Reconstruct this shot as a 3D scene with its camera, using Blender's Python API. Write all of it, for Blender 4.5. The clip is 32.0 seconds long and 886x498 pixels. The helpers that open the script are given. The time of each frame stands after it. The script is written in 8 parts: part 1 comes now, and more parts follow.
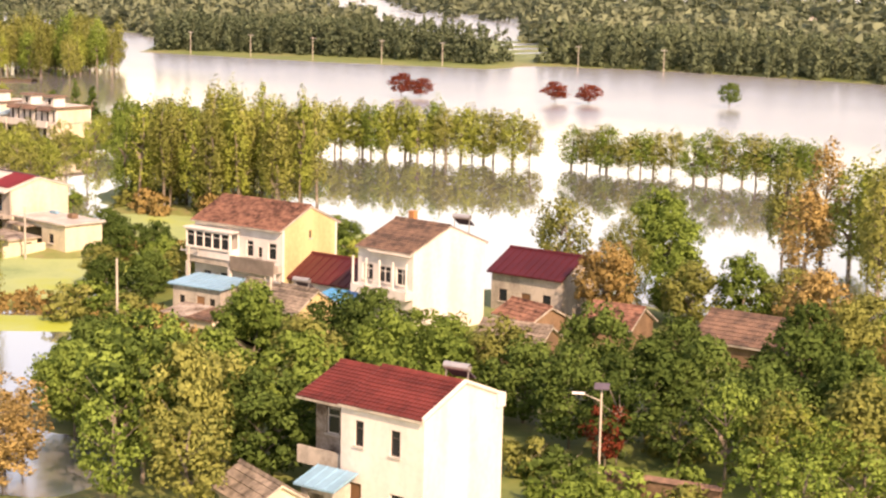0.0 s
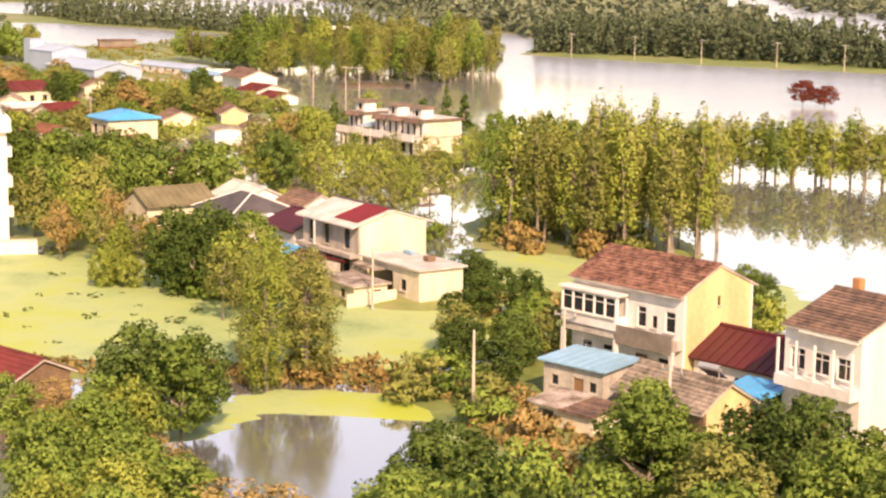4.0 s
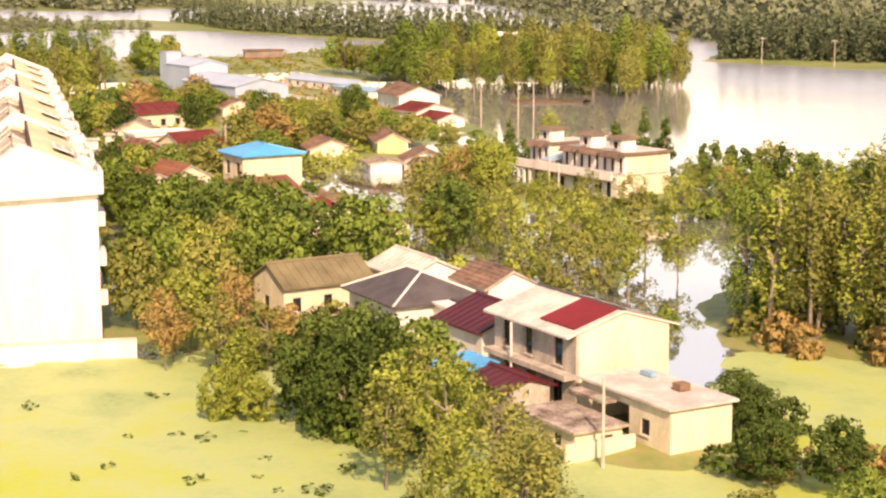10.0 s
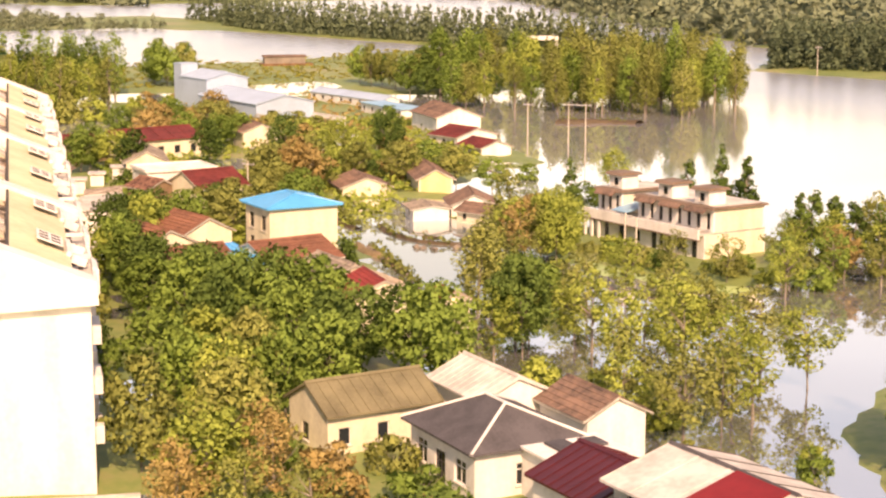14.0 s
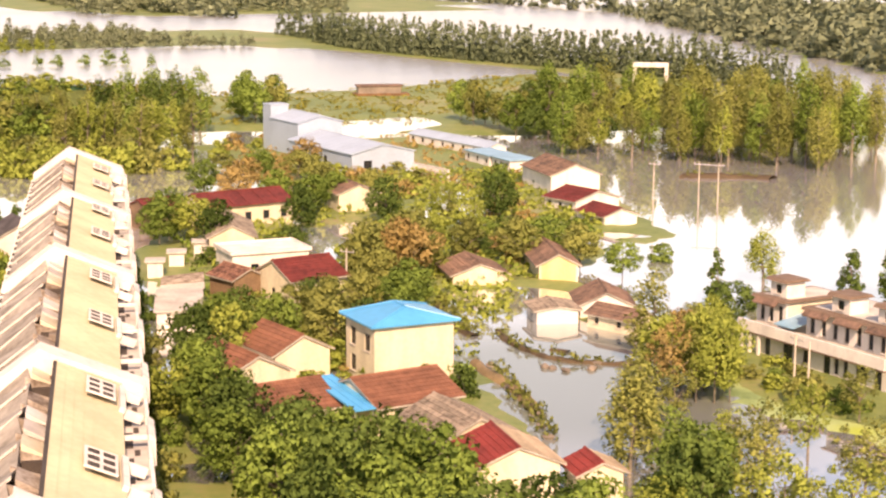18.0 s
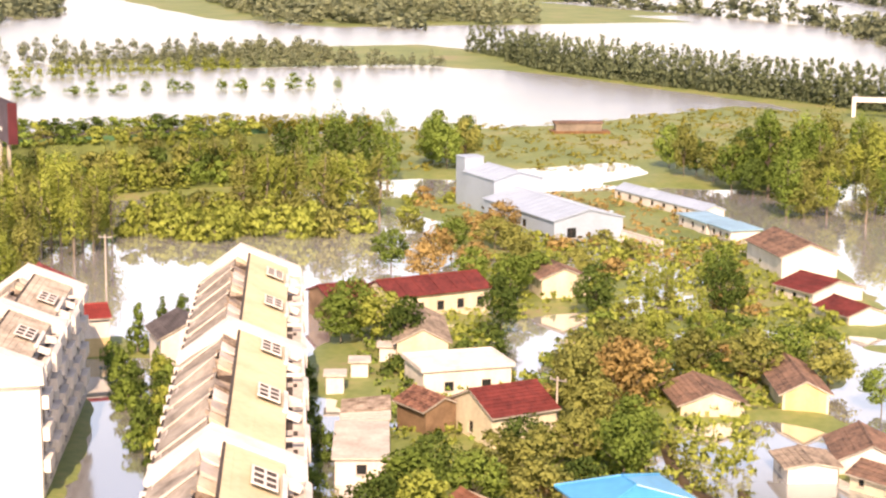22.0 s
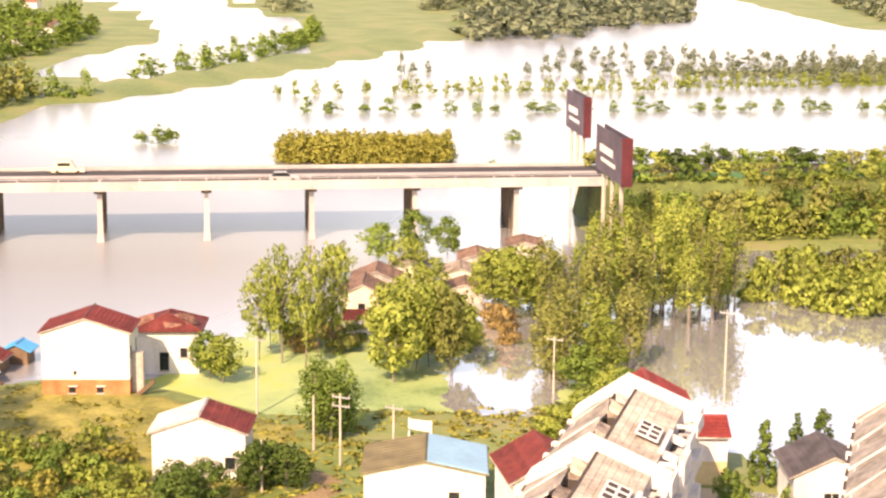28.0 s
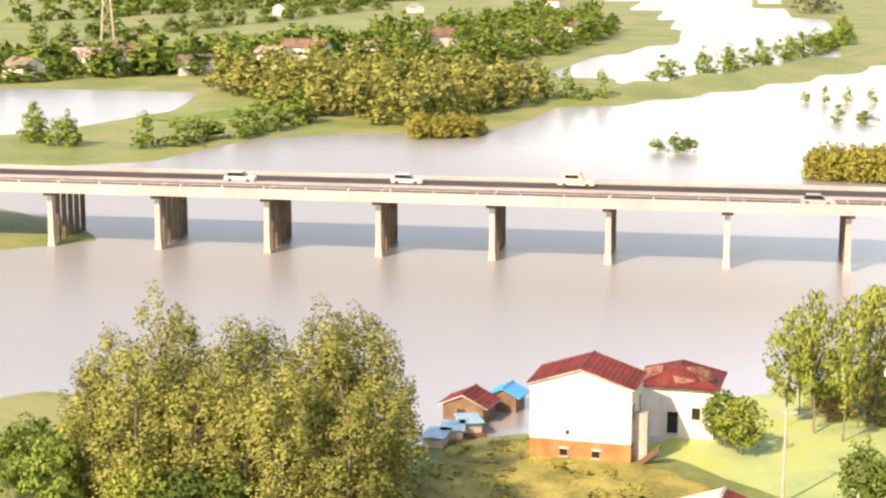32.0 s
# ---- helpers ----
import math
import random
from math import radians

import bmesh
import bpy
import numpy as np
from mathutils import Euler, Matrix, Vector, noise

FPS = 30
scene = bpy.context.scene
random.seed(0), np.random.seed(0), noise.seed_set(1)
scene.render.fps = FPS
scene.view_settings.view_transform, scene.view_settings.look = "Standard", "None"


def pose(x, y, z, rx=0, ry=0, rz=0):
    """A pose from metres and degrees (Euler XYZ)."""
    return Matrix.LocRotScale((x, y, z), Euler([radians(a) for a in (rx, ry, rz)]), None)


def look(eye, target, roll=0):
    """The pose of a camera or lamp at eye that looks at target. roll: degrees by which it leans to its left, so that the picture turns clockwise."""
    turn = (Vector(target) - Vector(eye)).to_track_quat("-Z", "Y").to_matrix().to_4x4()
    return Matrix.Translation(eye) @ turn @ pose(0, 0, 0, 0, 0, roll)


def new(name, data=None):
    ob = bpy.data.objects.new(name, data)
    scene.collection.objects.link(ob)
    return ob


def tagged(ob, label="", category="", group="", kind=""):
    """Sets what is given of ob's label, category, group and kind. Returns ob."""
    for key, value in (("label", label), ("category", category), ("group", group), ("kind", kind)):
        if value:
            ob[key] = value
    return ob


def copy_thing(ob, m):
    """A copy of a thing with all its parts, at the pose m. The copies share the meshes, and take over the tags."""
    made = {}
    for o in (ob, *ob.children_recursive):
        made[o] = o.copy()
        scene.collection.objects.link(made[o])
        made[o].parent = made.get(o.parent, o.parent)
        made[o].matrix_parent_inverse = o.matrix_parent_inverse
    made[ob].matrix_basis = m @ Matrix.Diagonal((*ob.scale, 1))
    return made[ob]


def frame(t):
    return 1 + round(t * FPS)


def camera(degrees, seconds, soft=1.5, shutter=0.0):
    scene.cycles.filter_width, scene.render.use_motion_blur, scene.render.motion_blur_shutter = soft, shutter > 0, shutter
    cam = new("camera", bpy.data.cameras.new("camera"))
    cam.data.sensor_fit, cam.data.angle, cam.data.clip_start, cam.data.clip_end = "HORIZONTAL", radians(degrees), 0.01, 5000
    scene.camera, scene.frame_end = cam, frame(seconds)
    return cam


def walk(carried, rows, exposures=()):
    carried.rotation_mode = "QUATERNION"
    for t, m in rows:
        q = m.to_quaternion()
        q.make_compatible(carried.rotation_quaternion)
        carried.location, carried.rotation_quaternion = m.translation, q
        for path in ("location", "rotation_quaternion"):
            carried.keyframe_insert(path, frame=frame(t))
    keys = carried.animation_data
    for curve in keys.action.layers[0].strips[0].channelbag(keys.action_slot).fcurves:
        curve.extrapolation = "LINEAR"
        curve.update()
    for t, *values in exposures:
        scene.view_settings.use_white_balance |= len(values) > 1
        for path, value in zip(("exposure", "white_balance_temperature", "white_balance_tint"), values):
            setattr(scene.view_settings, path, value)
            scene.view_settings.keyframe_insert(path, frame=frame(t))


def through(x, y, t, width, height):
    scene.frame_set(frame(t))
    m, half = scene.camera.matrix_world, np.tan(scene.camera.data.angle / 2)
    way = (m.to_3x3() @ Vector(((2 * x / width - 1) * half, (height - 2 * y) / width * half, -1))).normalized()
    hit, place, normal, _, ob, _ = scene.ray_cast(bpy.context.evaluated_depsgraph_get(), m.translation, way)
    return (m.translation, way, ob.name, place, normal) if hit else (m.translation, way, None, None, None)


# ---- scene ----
EXPO = [(0.0, 1.0, 9500, 37), (7.0, 0.98, 9700, 36), (13.0, 0.96, 10200, 37), (19.0, 0.98, 9500, 36), (24.0, 1.2, 8700, 34), (28.0, 1.3, 9200, 34), (32.0, 1.24, 8700, 28)]
cam = camera(28.6, 32.0, soft=2.35)
PATH = [
    (0, (84.567, -23.548, 30.695), (83.321, -22.018, 30.37), 1.3),
    (0.5, (81.589, -20.075, 30.532), (80.272, -18.605, 30.206), 1.1),
    (1, (78.508, -16.749, 30.409), (77.132, -15.335, 30.081), 1.1),
    (1.5, (75.318, -13.702, 30.308), (73.888, -12.343, 29.98), 1.0),
    (2, (72.22, -10.84, 30.247), (70.756, -9.518, 29.916), 0.9),
    (2.5, (69.176, -8.256, 30.197), (67.682, -6.968, 29.866), 0.8),
    (3, (66.111, -5.867, 30.109), (64.599, -4.6, 29.777), 0.7),
    (3.5, (63.138, -3.652, 30.101), (61.606, -2.409, 29.768), 0.8),
    (5.5, (50.351, 5.341, 30.144), (48.781, 6.533, 29.81), 0.0),
    (6, (47.125, 7.417, 30.164), (45.549, 8.601, 29.83), -0.1),
    (6.5, (43.871, 9.388, 30.132), (42.288, 10.564, 29.798), -0.2),
    (7, (40.44, 11.274, 30.055), (38.85, 12.44, 29.721), -0.1),
    (7.5, (36.999, 13.296, 30.011), (35.391, 14.438, 29.677), -0.1),
    (8, (33.366, 15.388, 29.943), (31.717, 16.47, 29.608), -0.2),
    (8.5, (29.68, 17.366, 29.848), (28.029, 18.443, 29.513), -0.1),
    (9, (26.079, 19.226, 29.769), (24.429, 20.306, 29.435), -0.1),
    (9.5, (22.495, 21.019, 29.757), (20.846, 22.1, 29.422), -0.2),
    (10, (18.911, 22.75, 29.752), (17.263, 23.833, 29.418), -0.2),
    (10.5, (15.277, 24.534, 29.87), (13.631, 25.618, 29.534), -0.2),
    (11, (11.652, 26.17, 30.068), (10.007, 27.257, 29.731), -0.2),
    (11.5, (8.022, 27.847, 30.417), (6.38, 28.937, 30.078), -0.1),
    (12, (4.324, 29.487, 30.896), (2.684, 30.579, 30.556), 0.1),
    (12.5, (0.823, 31.083, 31.37), (-0.818, 32.174, 31.028), 0.1),
    (13, (-2.66, 32.621, 31.9), (-4.306, 33.704, 31.557), 0.1),
    (13.5, (-6.084, 34.172, 32.443), (-7.735, 35.248, 32.099), 0.1),
    (14, (-9.354, 35.692, 33.019), (-11.009, 36.761, 32.672), 0.1),
    (14.5, (-12.681, 37.233, 33.632), (-14.346, 38.286, 33.285), 0.2),
    (16.5, (-26.558, 43.481, 36.493), (-28.255, 44.48, 36.145), 0.3),
    (17, (-29.985, 44.943, 37.379), (-31.688, 45.933, 37.031), 0.2),
    (17.5, (-33.315, 46.378, 38.339), (-35.02, 47.363, 37.99), 0.3),
    (18, (-36.584, 47.704, 39.381), (-38.289, 48.69, 39.031), 0.3),
    (18.5, (-39.857, 48.976, 40.534), (-41.561, 49.961, 40.182), 0.4),
    (19, (-43.194, 50.233, 41.726), (-44.899, 51.216, 41.374), 0.3),
    (19.5, (-46.55, 51.614, 42.947), (-48.258, 52.591, 42.593), 0.3),
    (20, (-50.034, 53.028, 44.1), (-51.747, 53.998, 43.745), 0.3),
    (20.5, (-53.582, 54.441, 45.046), (-55.31, 55.383, 44.691), 0.3),
    (21, (-57.399, 55.974, 45.734), (-59.159, 56.855, 45.379), 0.4),
    (21.5, (-61.266, 57.422, 46.182), (-63.046, 58.261, 45.826), 0.5),
    (22, (-65.065, 58.712, 46.477), (-66.863, 59.512, 46.121), 0.5),
    (22.5, (-68.767, 59.806, 46.691), (-70.58, 60.57, 46.337), 0.5),
    (23, (-72.383, 60.84, 46.88), (-74.211, 61.572, 46.527), 0.6),
    (23.5, (-75.998, 61.851, 47.024), (-77.841, 62.546, 46.672), 0.7),
    (24, (-79.634, 62.812, 47.139), (-81.491, 63.466, 46.787), 0.8),
    (24.5, (-83.278, 63.742, 47.162), (-85.151, 64.351, 46.81), 0.8),
    (26.5, (-98.672, 66.917, 46.971), (-100.613, 67.245, 46.615), 0.8),
    (27, (-102.493, 67.483, 46.927), (-104.445, 67.727, 46.57), 0.6),
    (27.5, (-106.222, 67.739, 46.953), (-108.183, 67.901, 46.594), 0.5),
    (28, (-109.712, 67.787, 46.923), (-111.675, 67.911, 46.563), 0.5),
    (28.5, (-113.178, 67.888, 46.846), (-115.144, 67.943, 46.485), 0.4),
    (29, (-116.625, 67.843, 46.723), (-118.591, 67.854, 46.36), 0.3),
    (29.5, (-120.241, 67.57, 46.548), (-122.207, 67.514, 46.185), 0.3),
    (30, (-123.999, 67.186, 46.326), (-125.962, 67.057, 45.962), 0.3),
    (30.5, (-127.821, 66.592, 46.071), (-129.777, 66.39, 45.708), 0.3),
    (31, (-131.615, 66.05, 45.808), (-133.562, 65.771, 45.444), 0.2),
    (31.5, (-135.492, 65.277, 45.539), (-137.425, 64.913, 45.175), 0.1),
    (32, (-139.46, 64.322, 45.232), (-141.374, 63.868, 44.869), 0.2),
]
walk(cam, [(t, look(eye, target, roll)) for t, eye, target, roll in PATH], EXPO)

# ---------------------------------------------------------------- light
SUN_FROM = Vector((0.88, -0.40, 0.74)).normalized()
world = bpy.data.worlds.new("sky")
scene.world = world
world.use_nodes = True
wn = world.node_tree.nodes
sky = wn.new("ShaderNodeTexSky")
sky.sky_type = "NISHITA"
sky.sun_disc = False
sky.sun_elevation = math.asin(SUN_FROM.z)
sky.sun_rotation = math.atan2(SUN_FROM.x, SUN_FROM.y)
sky.air_density, sky.dust_density, sky.ozone_density = 1.3, 0.8, 1.0
wn["Background"].inputs["Strength"].default_value = 0.122
world.node_tree.links.new(sky.outputs[0], wn["Background"].inputs["Color"])
sun = new("sun", bpy.data.lights.new("sun", "SUN"))
sun.data.energy, sun.data.angle, sun.data.color = 3.4, radians(0.6), (1.0, 0.89, 0.71)
sun.matrix_world = look(SUN_FROM * 300, (0, 0, 0))

# ---------------------------------------------------------------- materials


def mat(name, color, rough=0.8, var=0.25, scale=0.6, fine=9.0, bump=0.0, metal=0.0, tint=None, per="none", spec=0.3, wear=0.5, streak=1.0):
    """A painted, rendered or grown surface: base colour varied at two scales, with bump."""
    m = bpy.data.materials.new(name)
    m.use_nodes = True
    nt, nd = m.node_tree, m.node_tree.nodes
    b = nd["Principled BSDF"]
    b.inputs["Roughness"].default_value, b.inputs["Metallic"].default_value = rough, metal
    b.inputs["Specular IOR Level"].default_value = spec
    tc = nd.new("ShaderNodeNewGeometry")
    n1, n2 = nd.new("ShaderNodeTexNoise"), nd.new("ShaderNodeTexNoise")
    n1.inputs["Scale"].default_value, n2.inputs["Scale"].default_value = scale, fine
    n1.inputs["Detail"].default_value = n2.inputs["Detail"].default_value = 4.0
    stretch = nd.new("ShaderNodeMapping")
    stretch.inputs["Scale"].default_value = (1, 1, streak)
    nt.links.new(tc.outputs["Position"], stretch.inputs["Vector"])
    nt.links.new(stretch.outputs[0], n1.inputs["Vector"])
    nt.links.new(tc.outputs["Position"], n2.inputs["Vector"])
    add = nd.new("ShaderNodeMath")
    add.operation = "MULTIPLY_ADD"
    nt.links.new(n2.outputs["Fac"], add.inputs[0])
    add.inputs[1].default_value = wear
    nt.links.new(n1.outputs["Fac"], add.inputs[2])
    last = add
    if per != "none":
        src = nd.new("ShaderNodeObjectInfo" if per == "object" else "ShaderNodeNewGeometry")
        a2 = nd.new("ShaderNodeMath")
        a2.operation = "MULTIPLY_ADD"
        nt.links.new(src.outputs["Random" if per == "object" else "Random Per Island"], a2.inputs[0])
        a2.inputs[1].default_value = 0.22
        nt.links.new(last.outputs[0], a2.inputs[2])
        last = a2
    ramp = nd.new("ShaderNodeValToRGB")
    lo, hi = [c * (1 - var) for c in color], [min(1, c * (1 + var)) for c in color]
    if tint:
        lo = tint
    level = nd.new("ShaderNodeMath")
    level.operation = "DIVIDE"
    level.inputs[1].default_value = 1.0 + wear + (0.22 if per != "none" else 0.0)
    nt.links.new(last.outputs[0], level.inputs[0])
    last = level
    ramp.color_ramp.elements[0].position, ramp.color_ramp.elements[1].position = 0.37, 0.61
    ramp.color_ramp.elements[0].color, ramp.color_ramp.elements[1].color = (*lo, 1), (*hi, 1)
    nt.links.new(last.outputs[0], ramp.inputs[0])
    nt.links.new(ramp.outputs[0], b.inputs["Base Color"])
    if bump:
        bp = nd.new("ShaderNodeBump")
        bp.inputs["Strength"].default_value, bp.inputs["Distance"].default_value = 0.6, bump
        nt.links.new(n2.outputs["Fac"], bp.inputs["Height"])
        nt.links.new(bp.outputs[0], b.inputs["Normal"])
    return m


def leaf_mat(name, dark, light, through=0.26):
    """Foliage: colour by leaf and by tree, partly lit through."""
    m = bpy.data.materials.new(name)
    m.use_nodes = True
    nt, nd = m.node_tree, m.node_tree.nodes
    nd.remove(nd["Principled BSDF"])
    geo, info = nd.new("ShaderNodeNewGeometry"), nd.new("ShaderNodeObjectInfo")
    tc, patch = nd.new("ShaderNodeTexCoord"), nd.new("ShaderNodeTexNoise")
    patch.inputs["Scale"].default_value, patch.inputs["Detail"].default_value = 0.45, 2.0
    nt.links.new(tc.outputs["Object"], patch.inputs["Vector"])
    last = None
    for source, weight in ((geo.outputs["Random Per Island"], 0.34), (info.outputs["Random"], 0.36), (patch.outputs["Fac"], 0.34)):
        mix = nd.new("ShaderNodeMath")
        mix.operation = "MULTIPLY_ADD"
        mix.inputs[1].default_value, mix.inputs[2].default_value = weight, 0.0
        nt.links.new(source, mix.inputs[0])
        if last:
            nt.links.new(last.outputs[0], mix.inputs[2])
        last = mix
    ramp = nd.new("ShaderNodeValToRGB")
    ramp.color_ramp.elements[0].color, ramp.color_ramp.elements[1].color = (*dark, 1), (*light, 1)
    half = ramp.color_ramp.elements.new(0.55)
    half.color = (*[0.46 * a + 0.54 * b for a, b in zip(dark, light)], 1)
    nt.links.new(mix.outputs[0], ramp.inputs[0])
    d, tr, ms = nd.new("ShaderNodeBsdfDiffuse"), nd.new("ShaderNodeBsdfTranslucent"), nd.new("ShaderNodeMixShader")
    ms.inputs[0].default_value = through
    nt.links.new(ramp.outputs[0], d.inputs["Color"])
    nt.links.new(ramp.outputs[0], tr.inputs["Color"])
    nt.links.new(d.outputs[0], ms.inputs[1])
    nt.links.new(tr.outputs[0], ms.inputs[2])
    nt.links.new(ms.outputs[0], nd["Material Output"].inputs["Surface"])
    return m


M = dict(
    plaster=mat("white_plaster", (0.66, 0.64, 0.61), var=0.13, scale=0.6, fine=3.0, wear=0.4, streak=0.2),
    cream=mat("cream_plaster", (0.61, 0.56, 0.43), var=0.15, scale=0.6, fine=3.0, streak=0.2),
    yellow=mat("yellow_plaster", (0.57, 0.46, 0.25), var=0.15, scale=0.6, fine=3.0, streak=0.2),
    grey=mat("grey_cement", (0.40, 0.37, 0.325), var=0.3, scale=0.8, fine=4.0, streak=0.25),
    concrete=mat("pale_concrete", (0.50, 0.475, 0.44), var=0.2, scale=0.5, fine=2.5),
    bridge=mat("worn_bridge_concrete", (0.37, 0.355, 0.345), var=0.15, scale=0.2, fine=1.5, streak=0.3),
    brick=mat("orange_brick", (0.42, 0.20, 0.09), var=0.25, scale=0.8, fine=12.0),
    mud=mat("brown_brick", (0.19, 0.125, 0.08), var=0.3, scale=0.6, fine=6.0),
    red_tile=mat("red_tile", (0.145, 0.030, 0.026), var=0.35, scale=0.5, fine=2.2, per="object", rough=0.65, wear=0.9),
    bright_tile=mat("bright_red_tile", (0.22, 0.036, 0.030), var=0.25, scale=0.6, fine=2.2, per="object", rough=0.65, wear=0.9),
    warm_tile=mat("warm_red_brown_tile", (0.20, 0.088, 0.056), var=0.3, scale=0.5, fine=1.9, per="object", wear=0.9),
    # paler tile that paints sunlight onto one slope of the cottage roofs
    sunlit_tile=mat("sunlit_tan_tile", (0.36, 0.29, 0.21), var=0.25, scale=0.5, fine=1.9, per="object", wear=0.9),
    # stained concrete, darkened further to carry the shade under the bridge
    pier=mat("shaded_stained_pier", (0.095, 0.078, 0.062), var=0.35, scale=0.4, fine=3.0),
    rust_tile=mat("weathered_red_tile", (0.235, 0.120, 0.085), var=0.4, scale=0.7, fine=2.3, per="object", tint=(0.050, 0.022, 0.017), wear=1.6),
    brown_tile=mat("brown_tile", (0.185, 0.115, 0.085), var=0.35, scale=0.6, fine=2.0, per="object", tint=(0.075, 0.055, 0.046), wear=1.2),
    grey_tile=mat("grey_brown_tile", (0.27, 0.225, 0.18), var=0.3, scale=0.6, fine=2.2, per="object", tint=(0.10, 0.084, 0.068), wear=1.2),
    row_tile=mat("faded_brown_panels", (0.31, 0.285, 0.25), var=0.3, scale=0.35, fine=2.0, tint=(0.17, 0.152, 0.13)),
    dark_tile=mat("dark_slate_tile", (0.075, 0.07, 0.075), var=0.3, scale=0.6, fine=6.0, per="object"),
    tan_roof=mat("tan_thatch_roof", (0.165, 0.145, 0.085), var=0.25, scale=0.5, fine=7.0),
    red_metal=mat("red_sheet_metal", (0.085, 0.012, 0.016), var=0.18, scale=0.3, fine=2.0, rough=0.45, spec=0.5),
    red_patch=mat("red_coated_roof", (0.20, 0.016, 0.018), var=0.15, scale=0.3, fine=2.0, rough=0.6),
    blue_metal=mat("bright_blue_sheet", (0.03, 0.33, 0.62), var=0.12, scale=0.3, fine=2.0, rough=0.4, spec=0.5),
    pale_blue=mat("pale_blue_sheet", (0.20, 0.40, 0.54), var=0.15, scale=0.3, fine=2.0, rough=0.45, spec=0.5),
    factory=mat("pale_blue_white_sheet", (0.33, 0.43, 0.54), var=0.08, scale=0.2, fine=2.0, rough=0.5),
    cream_roof=mat("cream_roof_tiles", (0.50, 0.46, 0.325), var=0.13, scale=0.25, fine=1.6),
    # real stain on parapets; on the bridge deck it carries underside shade
    stained=mat("stained_shaded_concrete", (0.20, 0.17, 0.14), var=0.25, scale=0.3, fine=2.0),
    brown_slab=mat("brown_roof_slab", (0.17, 0.12, 0.09), var=0.25, scale=0.5, fine=4.0),
    green_rail=mat("green_barrier", (0.05, 0.14, 0.07), var=0.2),
    frame=mat("white_frame", (0.7, 0.69, 0.66), var=0.08),
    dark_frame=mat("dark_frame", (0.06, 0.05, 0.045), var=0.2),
    wood=mat("brown_wood", (0.20, 0.11, 0.06), var=0.3, fine=20.0),
    bark=mat("bark", (0.20, 0.175, 0.14), var=0.35, scale=1.5, fine=12.0, bump=0.05),
    asphalt=mat("asphalt", (0.055, 0.05, 0.048), var=0.2, scale=0.2, fine=3.0),
    steel=mat("galvanised_steel", (0.55, 0.55, 0.55), var=0.1, rough=0.4, metal=0.6),
    pole=mat("pale_pole", (0.40, 0.37, 0.31), var=0.12),
    dark=mat("dark_panel", (0.10, 0.085, 0.11), var=0.25, scale=0.3),
    maroon=mat("maroon_edge", (0.085, 0.018, 0.024), var=0.2),
    soil=mat("soil", (0.22, 0.16, 0.09), var=0.3, scale=0.3, fine=3.0),
    dry_grass=mat("dry_meadow", (0.27, 0.245, 0.07), var=0.3, scale=0.25, fine=2.5, tint=(0.13, 0.14, 0.035), bump=0.1),
    peeling=mat("peeling_roof", (0.34, 0.30, 0.26), var=0.3, scale=0.8, fine=5.0, tint=(0.12, 0.085, 0.06)),
    crop=mat("green_crop", (0.13, 0.22, 0.05), var=0.25, scale=0.05, fine=0.6),
    verge=mat("rough_verge", (0.085, 0.115, 0.035), var=0.4, scale=0.15, fine=1.2),
    pale_roof=mat("pale_weathered_roof", (0.42, 0.385, 0.33), var=0.2, scale=0.5, fine=3.0, tint=(0.26, 0.23, 0.19)),
    wet_soil=mat("wet_dark_soil", (0.085, 0.062, 0.038), var=0.35, scale=0.6, fine=4.0),
    curtain=mat("pale_curtain", (0.58, 0.57, 0.55), var=0.12),
)
LEAF = dict(
    dark=leaf_mat("dark_green_leaves", (0.010, 0.032, 0.010), (0.18, 0.28, 0.075)),
    mid=leaf_mat("green_leaves", (0.032, 0.075, 0.016), (0.32, 0.46, 0.11)),
    lime=leaf_mat("yellow_green_leaves", (0.120, 0.175, 0.032), (0.48, 0.56, 0.14)),
    olive=leaf_mat("olive_leaves", (0.074, 0.100, 0.028), (0.42, 0.45, 0.14)),
    rust=leaf_mat("rusty_leaves", (0.21, 0.145, 0.050), (0.58, 0.44, 0.19)),
    red=leaf_mat("dark_red_leaves", (0.12, 0.030, 0.018), (0.30, 0.075, 0.045)),
    reed=leaf_mat("golden_reed", (0.16, 0.165, 0.035), (0.44, 0.43, 0.11)),
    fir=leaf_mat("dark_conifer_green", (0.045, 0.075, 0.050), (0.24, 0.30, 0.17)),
    # distance haze is put into this foliage colour as a paler green
    far=leaf_mat("haze_paled_green", (0.080, 0.115, 0.080), (0.34, 0.39, 0.24)),
)


def glass_mat():
    m = bpy.data.materials.new("window_glass")
    m.use_nodes = True
    b = m.node_tree.nodes["Principled BSDF"]
    b.inputs["Base Color"].default_value = (0.02, 0.025, 0.03, 1)
    b.inputs["Roughness"].default_value = 0.08
    return m


